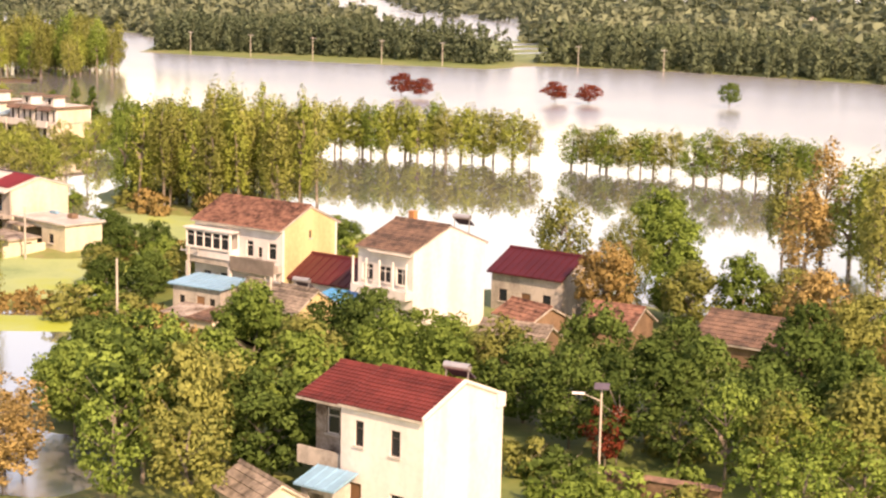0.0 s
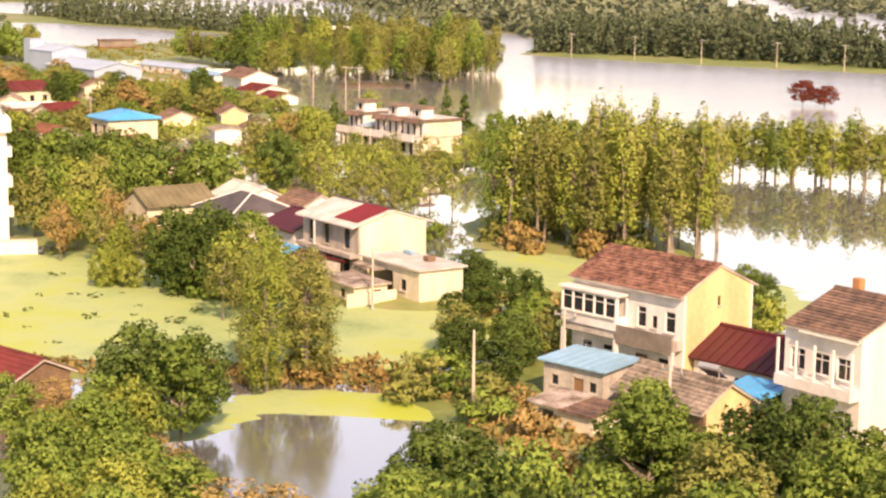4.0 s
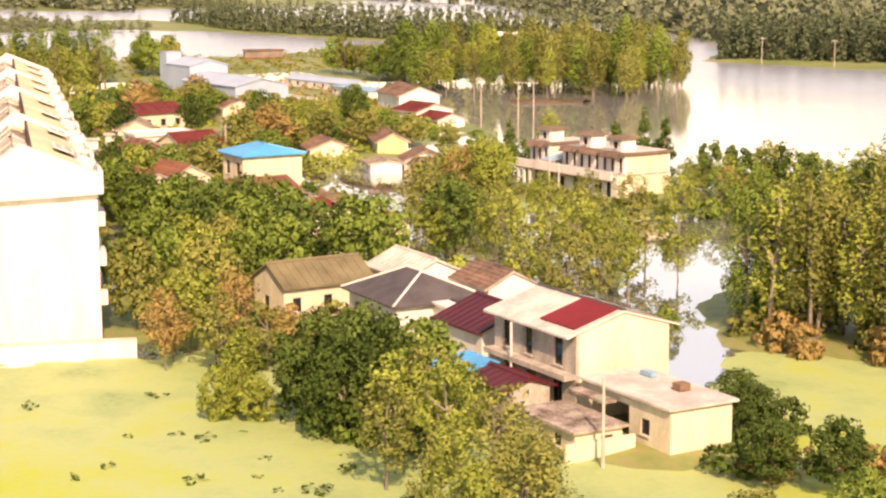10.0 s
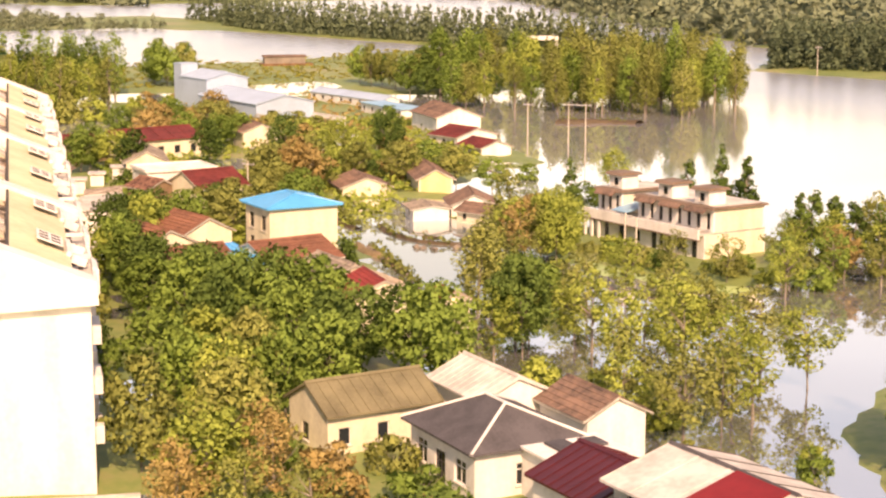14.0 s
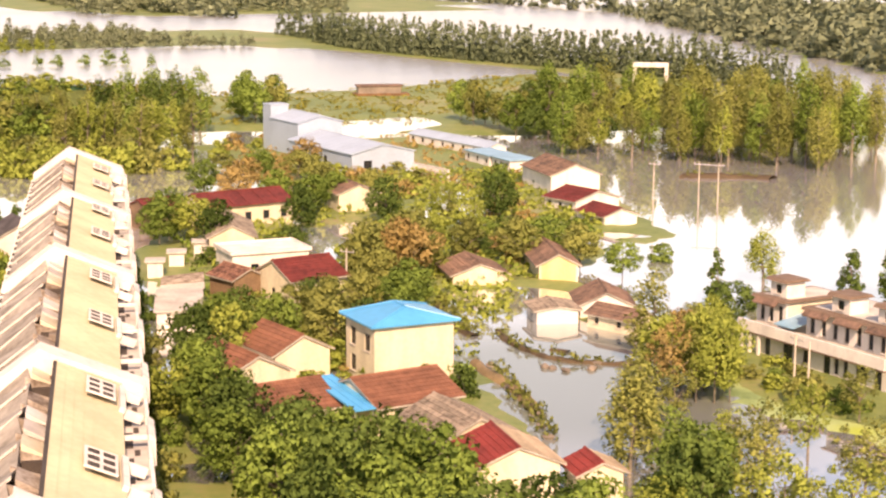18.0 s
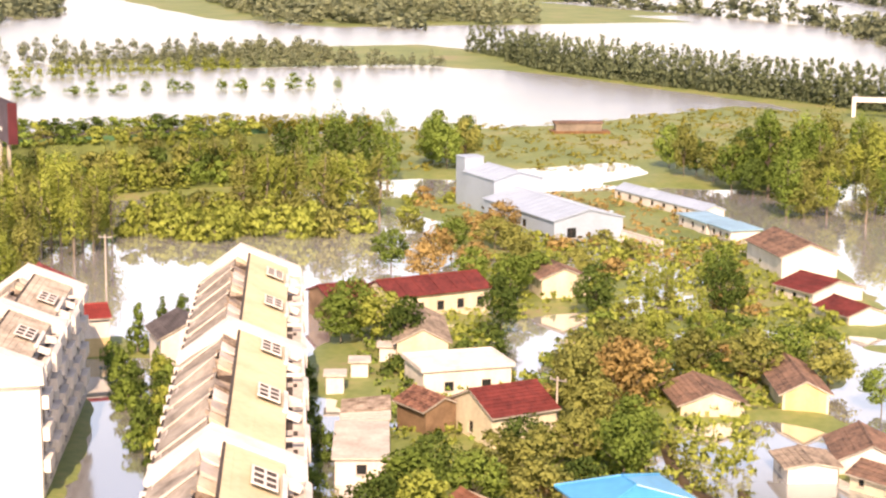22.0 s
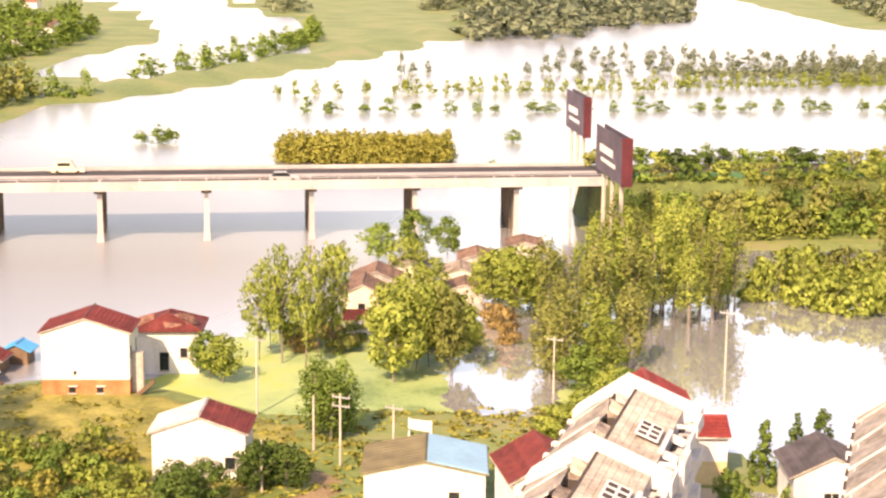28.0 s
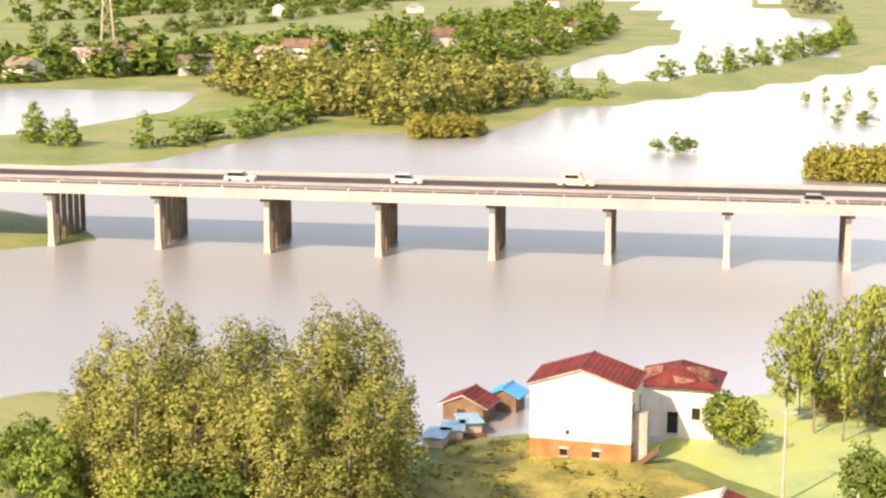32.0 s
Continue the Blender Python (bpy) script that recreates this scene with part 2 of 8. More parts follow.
def water_mat():
    """Still flood water: a mirror over the drowned fields, milky with silt where the river comes in."""
    m = bpy.data.materials.new("flood_water")
    m.use_nodes = True
    nt, nd = m.node_tree, m.node_tree.nodes
    b = nd["Principled BSDF"]
    b.inputs["IOR"].default_value = 1.33
    tc, n1, n2 = nd.new("ShaderNodeTexCoord"), nd.new("ShaderNodeTexNoise"), nd.new("ShaderNodeTexNoise")
    n1.inputs["Scale"].default_value, n2.inputs["Scale"].default_value = 0.012, 0.8
    n1.inputs["Detail"].default_value, n2.inputs["Detail"].default_value = 3, 3
    for n in (n1, n2):
        nt.links.new(tc.outputs["Object"], n.inputs["Vector"])
    far = nd.new("ShaderNodeVectorMath")
    far.operation = "DISTANCE"
    far.inputs[1].default_value = (-372, -28, 0)
    nt.links.new(tc.outputs["Object"], far.inputs[0])
    silt = nd.new("ShaderNodeMapRange")
    silt.interpolation_type = "SMOOTHSTEP"
    for k, v in ((1, 60), (2, 145), (3, 1.0), (4, 0.0)):
        silt.inputs[k].default_value = v
    nt.links.new(far.outputs["Value"], silt.inputs[0])
    pond = nd.new("ShaderNodeVectorMath")
    pond.operation = "DISTANCE"
    pond.inputs[1].default_value = (-100, 100, 0)
    nt.links.new(tc.outputs["Object"], pond.inputs[0])
    still = nd.new("ShaderNodeMapRange")
    for k, v in ((1, 92), (2, 150), (3, 0.86), (4, 0.70)):
        still.inputs[k].default_value = v
    nt.links.new(pond.outputs["Value"], still.inputs[0])
    # village pond's dimmer sky reflection, put into its colour and mirror strength
    village_pond = nd.new("ShaderNodeVectorMath")
    village_pond.operation = "DISTANCE"
    village_pond.inputs[1].default_value = (-163, 134, 0)
    nt.links.new(tc.outputs["Object"], village_pond.inputs[0])
    pond_dim = nd.new("ShaderNodeMapRange")
    pond_dim.interpolation_type = "SMOOTHSTEP"
    for k, v in ((1, 12), (2, 36), (3, 1.0), (4, 0.0)):
        pond_dim.inputs[k].default_value = v
    nt.links.new(village_pond.outputs["Value"], pond_dim.inputs[0])
    mirror_dim = nd.new("ShaderNodeMath")
    mirror_dim.operation = "MULTIPLY_ADD"
    mirror_dim.inputs[1].default_value = -0.42
    nt.links.new(pond_dim.outputs[0], mirror_dim.inputs[0])
    nt.links.new(still.outputs[0], mirror_dim.inputs[2])
    shelter = nd.new("ShaderNodeMath")
    shelter.operation = "MINIMUM"
    for k, place in enumerate(((-100, 130, 0), (-290, 160, 0))):
        lee = nd.new("ShaderNodeVectorMath")
        lee.operation = "DISTANCE"
        lee.inputs[1].default_value = place
        nt.links.new(tc.outputs["Object"], lee.inputs[0])
        nt.links.new(lee.outputs["Value"], shelter.inputs[k])
    ripple = nd.new("ShaderNodeMapRange")
    for k, v in ((1, 88), (2, 150), (3, 0.022), (4, 0.27)):
        ripple.inputs[k].default_value = v
    nt.links.new(shelter.outputs[0], ripple.inputs[0])
    for key, clear, milky in (("Metallic", 0.48, 0.55), ("Roughness", 0.025, 0.38)):
        r = nd.new("ShaderNodeMapRange")
        r.inputs[3].default_value, r.inputs[4].default_value = clear, milky
        nt.links.new(silt.outputs[0], r.inputs[0])
        if key == "Metallic":
            nt.links.new(mirror_dim.outputs[0], r.inputs[3])
        else:
            nt.links.new(ripple.outputs[0], r.inputs[3])
        nt.links.new(r.outputs[0], b.inputs[key])
    ramp = nd.new("ShaderNodeValToRGB")
    ramp.color_ramp.elements[0].color, ramp.color_ramp.elements[1].color = (0.58, 0.60, 0.62, 1), (0.70, 0.72, 0.74, 1)
    ramp.color_ramp.elements[0].position, ramp.color_ramp.elements[1].position = 0.35, 0.65
    nt.links.new(n1.outputs["Fac"], ramp.inputs[0])
    mx = nd.new("ShaderNodeMixRGB")
    mx.inputs[2].default_value = (0.43, 0.455, 0.46, 1)
    nt.links.new(silt.outputs[0], mx.inputs[0])
    pond_mix = nd.new("ShaderNodeMixRGB")
    pond_mix.inputs[2].default_value = (0.27, 0.31, 0.29, 1)
    nt.links.new(pond_dim.outputs[0], pond_mix.inputs[0])
    nt.links.new(ramp.outputs[0], pond_mix.inputs[1])
    nt.links.new(pond_mix.outputs[0], mx.inputs[1])
    nt.links.new(mx.outputs[0], b.inputs["Base Color"])
    bp = nd.new("ShaderNodeBump")
    bp.inputs["Strength"].default_value, bp.inputs["Distance"].default_value = 0.05, 0.004
    nt.links.new(n2.outputs["Fac"], bp.inputs["Height"])
    nt.links.new(bp.outputs[0], b.inputs["Normal"])
    return m


def ground_mat():
    """Grass, weeds and bare soil, mixed at two scales."""
    m = bpy.data.materials.new("grass_and_soil")
    m.use_nodes = True
    nt, nd = m.node_tree, m.node_tree.nodes
    b = nd["Principled BSDF"]
    b.inputs["Roughness"].default_value, b.inputs["Metallic"].default_value = 0.625, 0.1
    tc, n1, n2 = nd.new("ShaderNodeTexCoord"), nd.new("ShaderNodeTexNoise"), nd.new("ShaderNodeTexNoise")
    n1.inputs["Scale"].default_value, n2.inputs["Scale"].default_value = 0.05, 0.9
    n1.inputs["Detail"].default_value = n2.inputs["Detail"].default_value = 5
    mx = nd.new("ShaderNodeMath")
    mx.operation = "MULTIPLY_ADD"
    mx.inputs[1].default_value = 0.6
    ramp = nd.new("ShaderNodeValToRGB")
    e = ramp.color_ramp.elements
    e[0].color, e[0].position = (0.28, 0.235, 0.125, 1), 0.56
    e[1].color, e[1].position = (0.13, 0.185, 0.05, 1), 1.0
    for p, c in ((0.66, (0.25, 0.27, 0.10, 1)), (0.80, (0.19, 0.245, 0.075, 1))):
        k = e.new(p)
        k.color = c
    for n in (n1, n2):
        nt.links.new(tc.outputs["Object"], n.inputs["Vector"])
    nt.links.new(n2.outputs["Fac"], mx.inputs[0])
    nt.links.new(n1.outputs["Fac"], mx.inputs[2])
    nt.links.new(mx.outputs[0], ramp.inputs[0])
    nt.links.new(ramp.outputs[0], b.inputs["Base Color"])
    return m


def weed_mat():
    """Floating duckweed: thin and dark in places, thick and yellow in others."""
    m = bpy.data.materials.new("floating_duckweed")
    m.use_nodes = True
    nt, nd = m.node_tree, m.node_tree.nodes
    b = nd["Principled BSDF"]
    b.inputs["Roughness"].default_value = 0.6
    tc, n1, n2, n3 = nd.new("ShaderNodeTexCoord"), nd.new("ShaderNodeTexNoise"), nd.new("ShaderNodeTexNoise"), nd.new("ShaderNodeTexNoise")
    for n, s in ((n1, 0.035), (n2, 0.22), (n3, 2.0)):
        n.inputs["Scale"].default_value, n.inputs["Detail"].default_value = s, 4
        nt.links.new(tc.outputs["Object"], n.inputs["Vector"])
    a1, a2 = nd.new("ShaderNodeMath"), nd.new("ShaderNodeMath")
    a1.operation = a2.operation = "MULTIPLY_ADD"
    a1.inputs[1].default_value, a2.inputs[1].default_value = 0.45, 0.18
    nt.links.new(n2.outputs["Fac"], a1.inputs[0])
    nt.links.new(n1.outputs["Fac"], a1.inputs[2])
    nt.links.new(n3.outputs["Fac"], a2.inputs[0])
    nt.links.new(a1.outputs[0], a2.inputs[2])
    ramp = nd.new("ShaderNodeValToRGB")
    e = ramp.color_ramp.elements
    e[0].position, e[0].color = 0.62, (0.15, 0.24, 0.09, 1)
    e[1].position, e[1].color = 1.06, (0.36, 0.45, 0.055, 1)
    for q, c in ((0.72, (0.28, 0.39, 0.16, 1)), (0.84, (0.36, 0.46, 0.19, 1))):
        k = e.new(q)
        k.color = c
    nt.links.new(a2.outputs[0], ramp.inputs[0])
    nt.links.new(ramp.outputs[0], b.inputs["Base Color"])
    return m


M["glass"], M["water"], M["ground"], M["duckweed"] = glass_mat(), water_mat(), ground_mat(), weed_mat()


# ---------------------------------------------------------------- mesh helpers
def mesh_of(name, verts, faces, material, smooth=False):
    me = bpy.data.meshes.new(name)
    me.from_pydata([tuple(v) for v in verts], [], [tuple(f) for f in faces])
    me.materials.append(material)
    if smooth:
        me.polygons.foreach_set("use_smooth", [True] * len(me.polygons))
    me.update()
    return me


def bm_mesh(name, bm, material):
    me = bpy.data.meshes.new(name)
    bm.to_mesh(me)
    bm.free()
    me.materials.append(material)
    return me


def part(name, shape, material, parent, label="", m=None):
    """One mesh object under a thing or a part. shape: a bmesh or a mesh."""
    me = shape if isinstance(shape, bpy.types.Mesh) else bm_mesh(name, shape, material)
    ob = new(name, me)
    ob.parent = parent
    if m is not None:
        ob.matrix_local = m
    return tagged(ob, label)


def thing(name, x, y, z, ang, label, category, group=""):
    ob = new(name)
    ob.matrix_basis = pose(x, y, z, 0, 0, ang)
    ob.empty_display_size = 0.3
    return tagged(ob, label, category, group)


def box(bm, x0, x1, y0, y1, z0, z1):
    v = [bm.verts.new(p) for p in ((x0, y0, z0), (x1, y0, z0), (x1, y1, z0), (x0, y1, z0), (x0, y0, z1), (x1, y0, z1), (x1, y1, z1), (x0, y1, z1))]
    for f in ((3, 2, 1, 0), (4, 5, 6, 7), (0, 1, 5, 4), (1, 2, 6, 5), (2, 3, 7, 6), (3, 0, 4, 7)):
        bm.faces.new([v[i] for i in f])


def boxes(*some):
    bm = bmesh.new()
    for b in some:
        box(bm, *b)
    return bm


def prism(profile, x0, x1, axis="x"):
    """A solid with the given (a, z) outline, drawn out along x (or y)."""
    bm = bmesh.new()
    ends = []
    for c in (x0, x1):
        ends.append([bm.verts.new((c, a, z) if axis == "x" else (a, c, z)) for a, z in profile])
    n = len(profile)
    bm.faces.new(ends[0][::-1])
    bm.faces.new(ends[1])
    for i in range(n):
        bm.faces.new((ends[0][i], ends[0][(i + 1) % n], ends[1][(i + 1) % n], ends[1][i]))
    bmesh.ops.recalc_face_normals(bm, faces=bm.faces)
    return bm


def tube(points, radii, sides=7):
    """Vertices and faces of a tapering tube through the points."""
    vs, fs = [], []
    for k, (p, r) in enumerate(zip(points, radii)):
        p = Vector(p)
        a = Vector(points[min(k + 1, len(points) - 1)]) - Vector(points[max(k - 1, 0)])
        q = a.to_track_quat("Z", "Y")
        for i in range(sides):
            t = 2 * math.pi * i / sides
            vs.append(p + q @ Vector((math.cos(t) * r, math.sin(t) * r, 0)))
    for k in range(len(points) - 1):
        for i in range(sides):
            j = (i + 1) % sides
            fs.append((k * sides + i, k * sides + j, (k + 1) * sides + j, (k + 1) * sides + i))
    fs.append(tuple(range((len(points) - 1) * sides, len(points) * sides)))
    return vs, fs


# ---------------------------------------------------------------- land and water
def inside_dist(px, py, poly):
    """Signed distance to a polygon's edge, positive inside."""
    d = np.full(px.shape, 1e9)
    ins = np.zeros(px.shape, bool)
    n = len(poly)
    for i in range(n):
        (ax, ay), (bx, by) = poly[i], poly[(i + 1) % n]
        ex, ey = bx - ax, by - ay
        t = np.clip(((px - ax) * ex + (py - ay) * ey) / (ex * ex + ey * ey + 1e-9), 0, 1)
        d = np.minimum(d, np.hypot(px - ax - t * ex, py - ay - t * ey))
        c = (ay > py) != (by > py)
        ins ^= c & (px < ex * (py - ay) / (ey + 1e-12) + ax)
    return np.where(ins, d, -d)


def wobble(px, py, size, seed=0.0):
    return (np.sin(px / size + seed) * np.cos(py / size * 1.3 + 2 * seed) + 0.6 * np.sin(px / size * 2.3 + py / size * 1.9 + seed) + 0.4 * np.sin(py / size * 4.1 - px / size * 3.3)) / 2


LAND = [
    # the near village south of the lake
    [(95, 0), (120, 60), (70, 104), (30, 112), (2, 110), (-14, 106), (-26, 97), (-37, 93), (-38, 76), (-35, 69), (-24, 66), (-13, 56), (-10, 44), (0, 30), (40, -10)],
    # the bank between the pond and the green field
    [(-62, 42), (-47, 57), (-40, 66), (-33, 72), (-34, 76), (-42, 70), (-52, 60), (-66, 46)],
    # the plot of the house by the green field
    [(-112, 78), (-92, 80), (-62, 82.5), (-55, 86), (-54, 94), (-66, 101), (-84, 102), (-100, 108), (-114, 108)],
    # the village between the long block and the lagoon
    [(-104, 55), (-104, 75), (-99, 83), (-110, 104), (-138, 110), (-148, 120), (-166, 128), (-182, 130), (-200, 136), (-190, 143), (-178, 146), (-178, 156), (-205, 162), (-216, 176), (-222, 192), (-252, 204), (-290, 218), (-345, 222), (-350, 172), (-322, 172), (-292, 162), (-264, 150), (-258, 132), (-240, 120), (-225, 112), (-150, 60)],
    # the villa's island
    [(-170, 150), (-150, 146), (-134, 147), (-132, 164), (-150, 172), (-170, 168)],
    # the poplar bank by the lagoon
    [(-78, 112), (-66, 118), (-60, 128), (-84, 142), (-100, 136), (-92, 122)],
    # the plots of the white houses by the river
    [(-240, 30), (-262, 26), (-284, 27), (-289, 36), (-286, 50), (-276, 62), (-276, 92), (-262, 97), (-262, 104), (-240, 110), (-205, 100), (-190, 60), (-215, 35)],
    [(-292, -14), (-290, 6), (-281, 26), (-240, 30), (-225, 0), (-240, -30)],
    # the hamlet in the water
    [(-300, 62), (-312, 60), (-322, 72), (-320, 92), (-303, 90)],
    # the road's embankment, the factory's ground and the wood north of it
    [(-368, 108), (-384, 108), (-410, 112), (-448, 122), (-449, 200), (-447, 262), (-475, 330), (-440, 344), (-400, 330), (-352, 306), (-336, 276), (-334, 246), (-340, 232), (-372, 190), (-362, 140)],
    # the far shores
    [(-350, 352), (-285, 364), (-228, 384), (-236, 412), (-330, 530), (-900, 900), (-900, 660), (-410, 420)],
    [(-240, 414), (-140, 426), (-60, 410), (400, 380), (1500, 900), (600, 3000), (-900, 2600), (-600, 900), (-330, 560)],
    [(-680, 180), (-655, 240), (-632, 310), (-600, 331), (-542, 337), (-479, 343), (-412, 335), (-405, 352), (-480, 374), (-640, 384), (-760, 350), (-720, 200)],
    [(-860, 380), (-1000, 330), (-2600, 430), (-2600, 1000), (-1400, 700), (-900, 600)],
    # the fields south of the river's mouth
    [(-430, -110), (-455, -70), (-498, -62), (-517, -32), (-512, -16), (-581, -9), (-640, 8), (-700, -34), (-772, -24), (-829, -4), (-940, -15), (-1091, -39), (-1210, -68), (-3000, -500), (-1500, -2500), (-300, -900)],
    # the dyke beyond
    [(-590, -14), (-634, 18), (-682, 40), (-792, 80), (-1000, 150), (-1400, 260), (-3000, 500), (-3000, -100), (-1300, -20), (-960, 60), (-880, 52), (-790, 62), (-684, 28), (-640, 9)],
    [(-355, -60), (-362, -53), (-373, -43), (-385, -52), (-400, -80), (-360, -110)],
]
POOLS = [
    [(-8, 33), (8, 35.5), (7, 42), (2, 46), (-6, 46)],
    [(-224, 138), (-241, 143), (-252, 150), (-253, 160), (-244, 160), (-236, 164), (-229, 154)],
    [(-248, 162), (-256, 168), (-262, 178), (-252, 182), (-246, 172)],
    [(-228, 112), (-206, 106), (-180, 98), (-178, 103), (-204, 113), (-226, 119)],
    [(-204, 145), (-202, 155), (-196, 157), (-186, 150), (-182, 150), (-174, 151), (-168, 147), (-170, 133), (-184, 134), (-194, 140)],
    [(-270, 170), (-290, 178), (-300, 190), (-284, 194), (-268, 184)],
    [(-352, 192), (-376, 206), (-380, 240), (-362, 236), (-350, 214)],
    [(-216, 178), (-232, 172), (-238, 176), (-226, 182)],
    [(-288, 146), (-304, 152), (-310, 164), (-296, 160)],
    [(-252, 97.5), (-237, 95.4), (-222, 92.6), (-190, 81.4), (-189, 87), (-221, 99), (-231, 102), (-250, 106)],
    [(-320, 84), (-318, 92), (-300, 89.5), (-274, 88.5), (-274, 82), (-300, 83)],
    [(-488, -119), (-506, -110), (-548, -102), (-596, -113), (-586, -168), (-640, -240), (-600, -280), (-520, -200)],
]
VILLAGE = [(-110, 60), (-118, 92), (-150, 116), (-206, 160), (-222, 190), (-290, 214), (-345, 218), (-345, 175), (-264, 146), (-225, 114)]
DYKE = [(-596, -10), (-640, 14), (-684, 34), (-792, 74), (-1000, 140), (-1400, 230), (-3000, 380)]


def axis_steps(lo, hi, step, far):
    mid = list(np.arange(lo, hi + step / 2, step))
    out, s = [], step
    a = lo
    while a > -far:
        s *= 1.18
        a -= s
        out.append(a)
    up, s, a = [], step, mid[-1]
    while a < far:
        s *= 1.18
        a += s
        up.append(a)
    return np.array(out[::-1] + mid + up)


def sheet(name, xs, ys, height, material):
    gx, gy = np.meshgrid(xs, ys)
    z = height(gx, gy)
    nx, ny = len(xs), len(ys)
    verts = np.stack([gx, gy, z], -1).reshape(-1, 3)
    i = np.arange((nx - 1) * (ny - 1))
    a = (i // (nx - 1)) * nx + i % (nx - 1)
    faces = np.stack([a, a + 1, a + nx + 1, a + nx], 1)
    me = bpy.data.meshes.new(name)
    me.vertices.add(len(verts))
    me.vertices.foreach_set("co", verts.astype(np.float32).ravel())
    me.loops.add(4 * len(faces))
    me.loops.foreach_set("vertex_index", faces.astype(np.int32).ravel())
    me.polygons.add(len(faces))
    me.polygons.foreach_set("loop_start", np.arange(0, 4 * len(faces), 4, dtype=np.int32))
    me.update(calc_edges=True)
    me.polygons.foreach_set("use_smooth", [True] * len(faces))
    me.materials.append(material)
    return new(name, me)


def land_height(px, py):
    z = np.full(px.shape, -0.9)
    w = wobble(px, py, 5.0)
    for poly in LAND:
        d = inside_dist(px, py, poly) + 1.3 * w
        z = np.maximum(z, np.clip(d * 0.16, -0.9, 0.42) + np.where(d > 0, 0.06 * w, 0))
    for poly in POOLS:
        d = inside_dist(px, py, poly) + 1.0 * w
        z = np.where(d > -2.5, np.minimum(z, np.clip(-0.16 * d, -0.5, 0.42)), z)
    hollow = np.clip(wobble(px, py, 7.0, 1.7) + 0.25 * wobble(px, py, 2.6, 0.4), 0, 1)
    village = np.clip((inside_dist(px, py, VILLAGE) + 4) / 8, 0, 1)
    z = z - 0.95 * hollow * village * (z > 0)
    for (ax, ay), (bx, by) in zip(DYKE, DYKE[1:]):
        ex, ey = bx - ax, by - ay
        t = np.clip(((px - ax) * ex + (py - ay) * ey) / (ex * ex + ey * ey), 0, 1)
        d = np.hypot(px - ax - t * ex, py - ay - t * ey)
        z = np.maximum(z, np.clip(4.6 - 0.35 * d, -0.9, 3.2))
    return z


tagged(sheet("ground", axis_steps(-480, 110, 3.0, 4200), axis_steps(-110, 350, 3.0, 4200), land_height, M["ground"]), "grassy flood-plain ground with bare soil", "ground", kind="structure")
wbm = bmesh.new()
box(wbm, -4400, 4400, -4400, 4400, -3.0, 0.0)
tagged(new("water", bm_mesh("water", wbm, M["water"])), "calm pale flood water mirroring the sky", "water", kind="structure")

WEED = [
    [(-112, 36), (-105, 58), (-101, 72), (-97, 84), (-87, 85), (-64, 87), (-60, 90), (-56, 96), (-46, 98), (-39, 90), (-40, 80), (-38, 72), (-44, 63), (-52, 54), (-66, 44), (-80, 30)],
    [(-56, 91), (-64, 98), (-78, 113), (-66, 120), (-44, 123), (-32, 114), (-32, 98), (-40, 92), (-46, 92)],
    [(-40, 62), (-34, 72), (-24, 69), (-15, 60), (-27, 66), (-34, 60), (-31, 48), (-38, 46)],
    [(-284, 47), (-300, 50), (-312, 58), (-304, 74), (-298, 80), (-284, 79), (-272, 80), (-272, 62)],
    [(-270, 90), (-284, 91), (-290, 94), (-272, 97)],
    [(-170, 148), (-150, 143), (-132, 145), (-130, 150), (-150, 152), (-168, 156)],
]


def weed_height(px, py):
    z = np.full(px.shape, -0.4)
    for k, poly in enumerate(WEED):
        z = np.maximum(z, np.clip(0.10 * (inside_dist(px, py, poly) + 1.6 * wobble(px, py, 2.2, k) + 0.9 * wobble(px, py, 0.8, k)), -0.4, 0.05))
    return z


tagged(sheet("duckweed", np.arange(-315, -10, 1.2), np.arange(25, 160, 1.2), weed_height, M["duckweed"]), "lime-green duckweed floating on the flooded fields", "duckweed", kind="stuff")
MEADOW = [(-238, 34), (-262, 31), (-283, 30), (-288, 38), (-283, 48), (-274, 58), (-270, 66), (-258, 60), (-238, 62)]


def meadow_height(px, py):
    d = inside_dist(px, py, MEADOW) + 1.2 * wobble(px, py, 2.0)
    return np.where(d > 0, land_height(px, py) + np.clip(0.1 * d, 0, 0.12) + 0.05 * wobble(px, py, 0.7), -0.6)


tagged(sheet("dry_meadow", np.arange(-292, -234, 1.0), np.arange(27, 70, 1.0), meadow_height, M["dry_grass"]), "golden dry meadow on the riverside plots", "grass", kind="stuff")

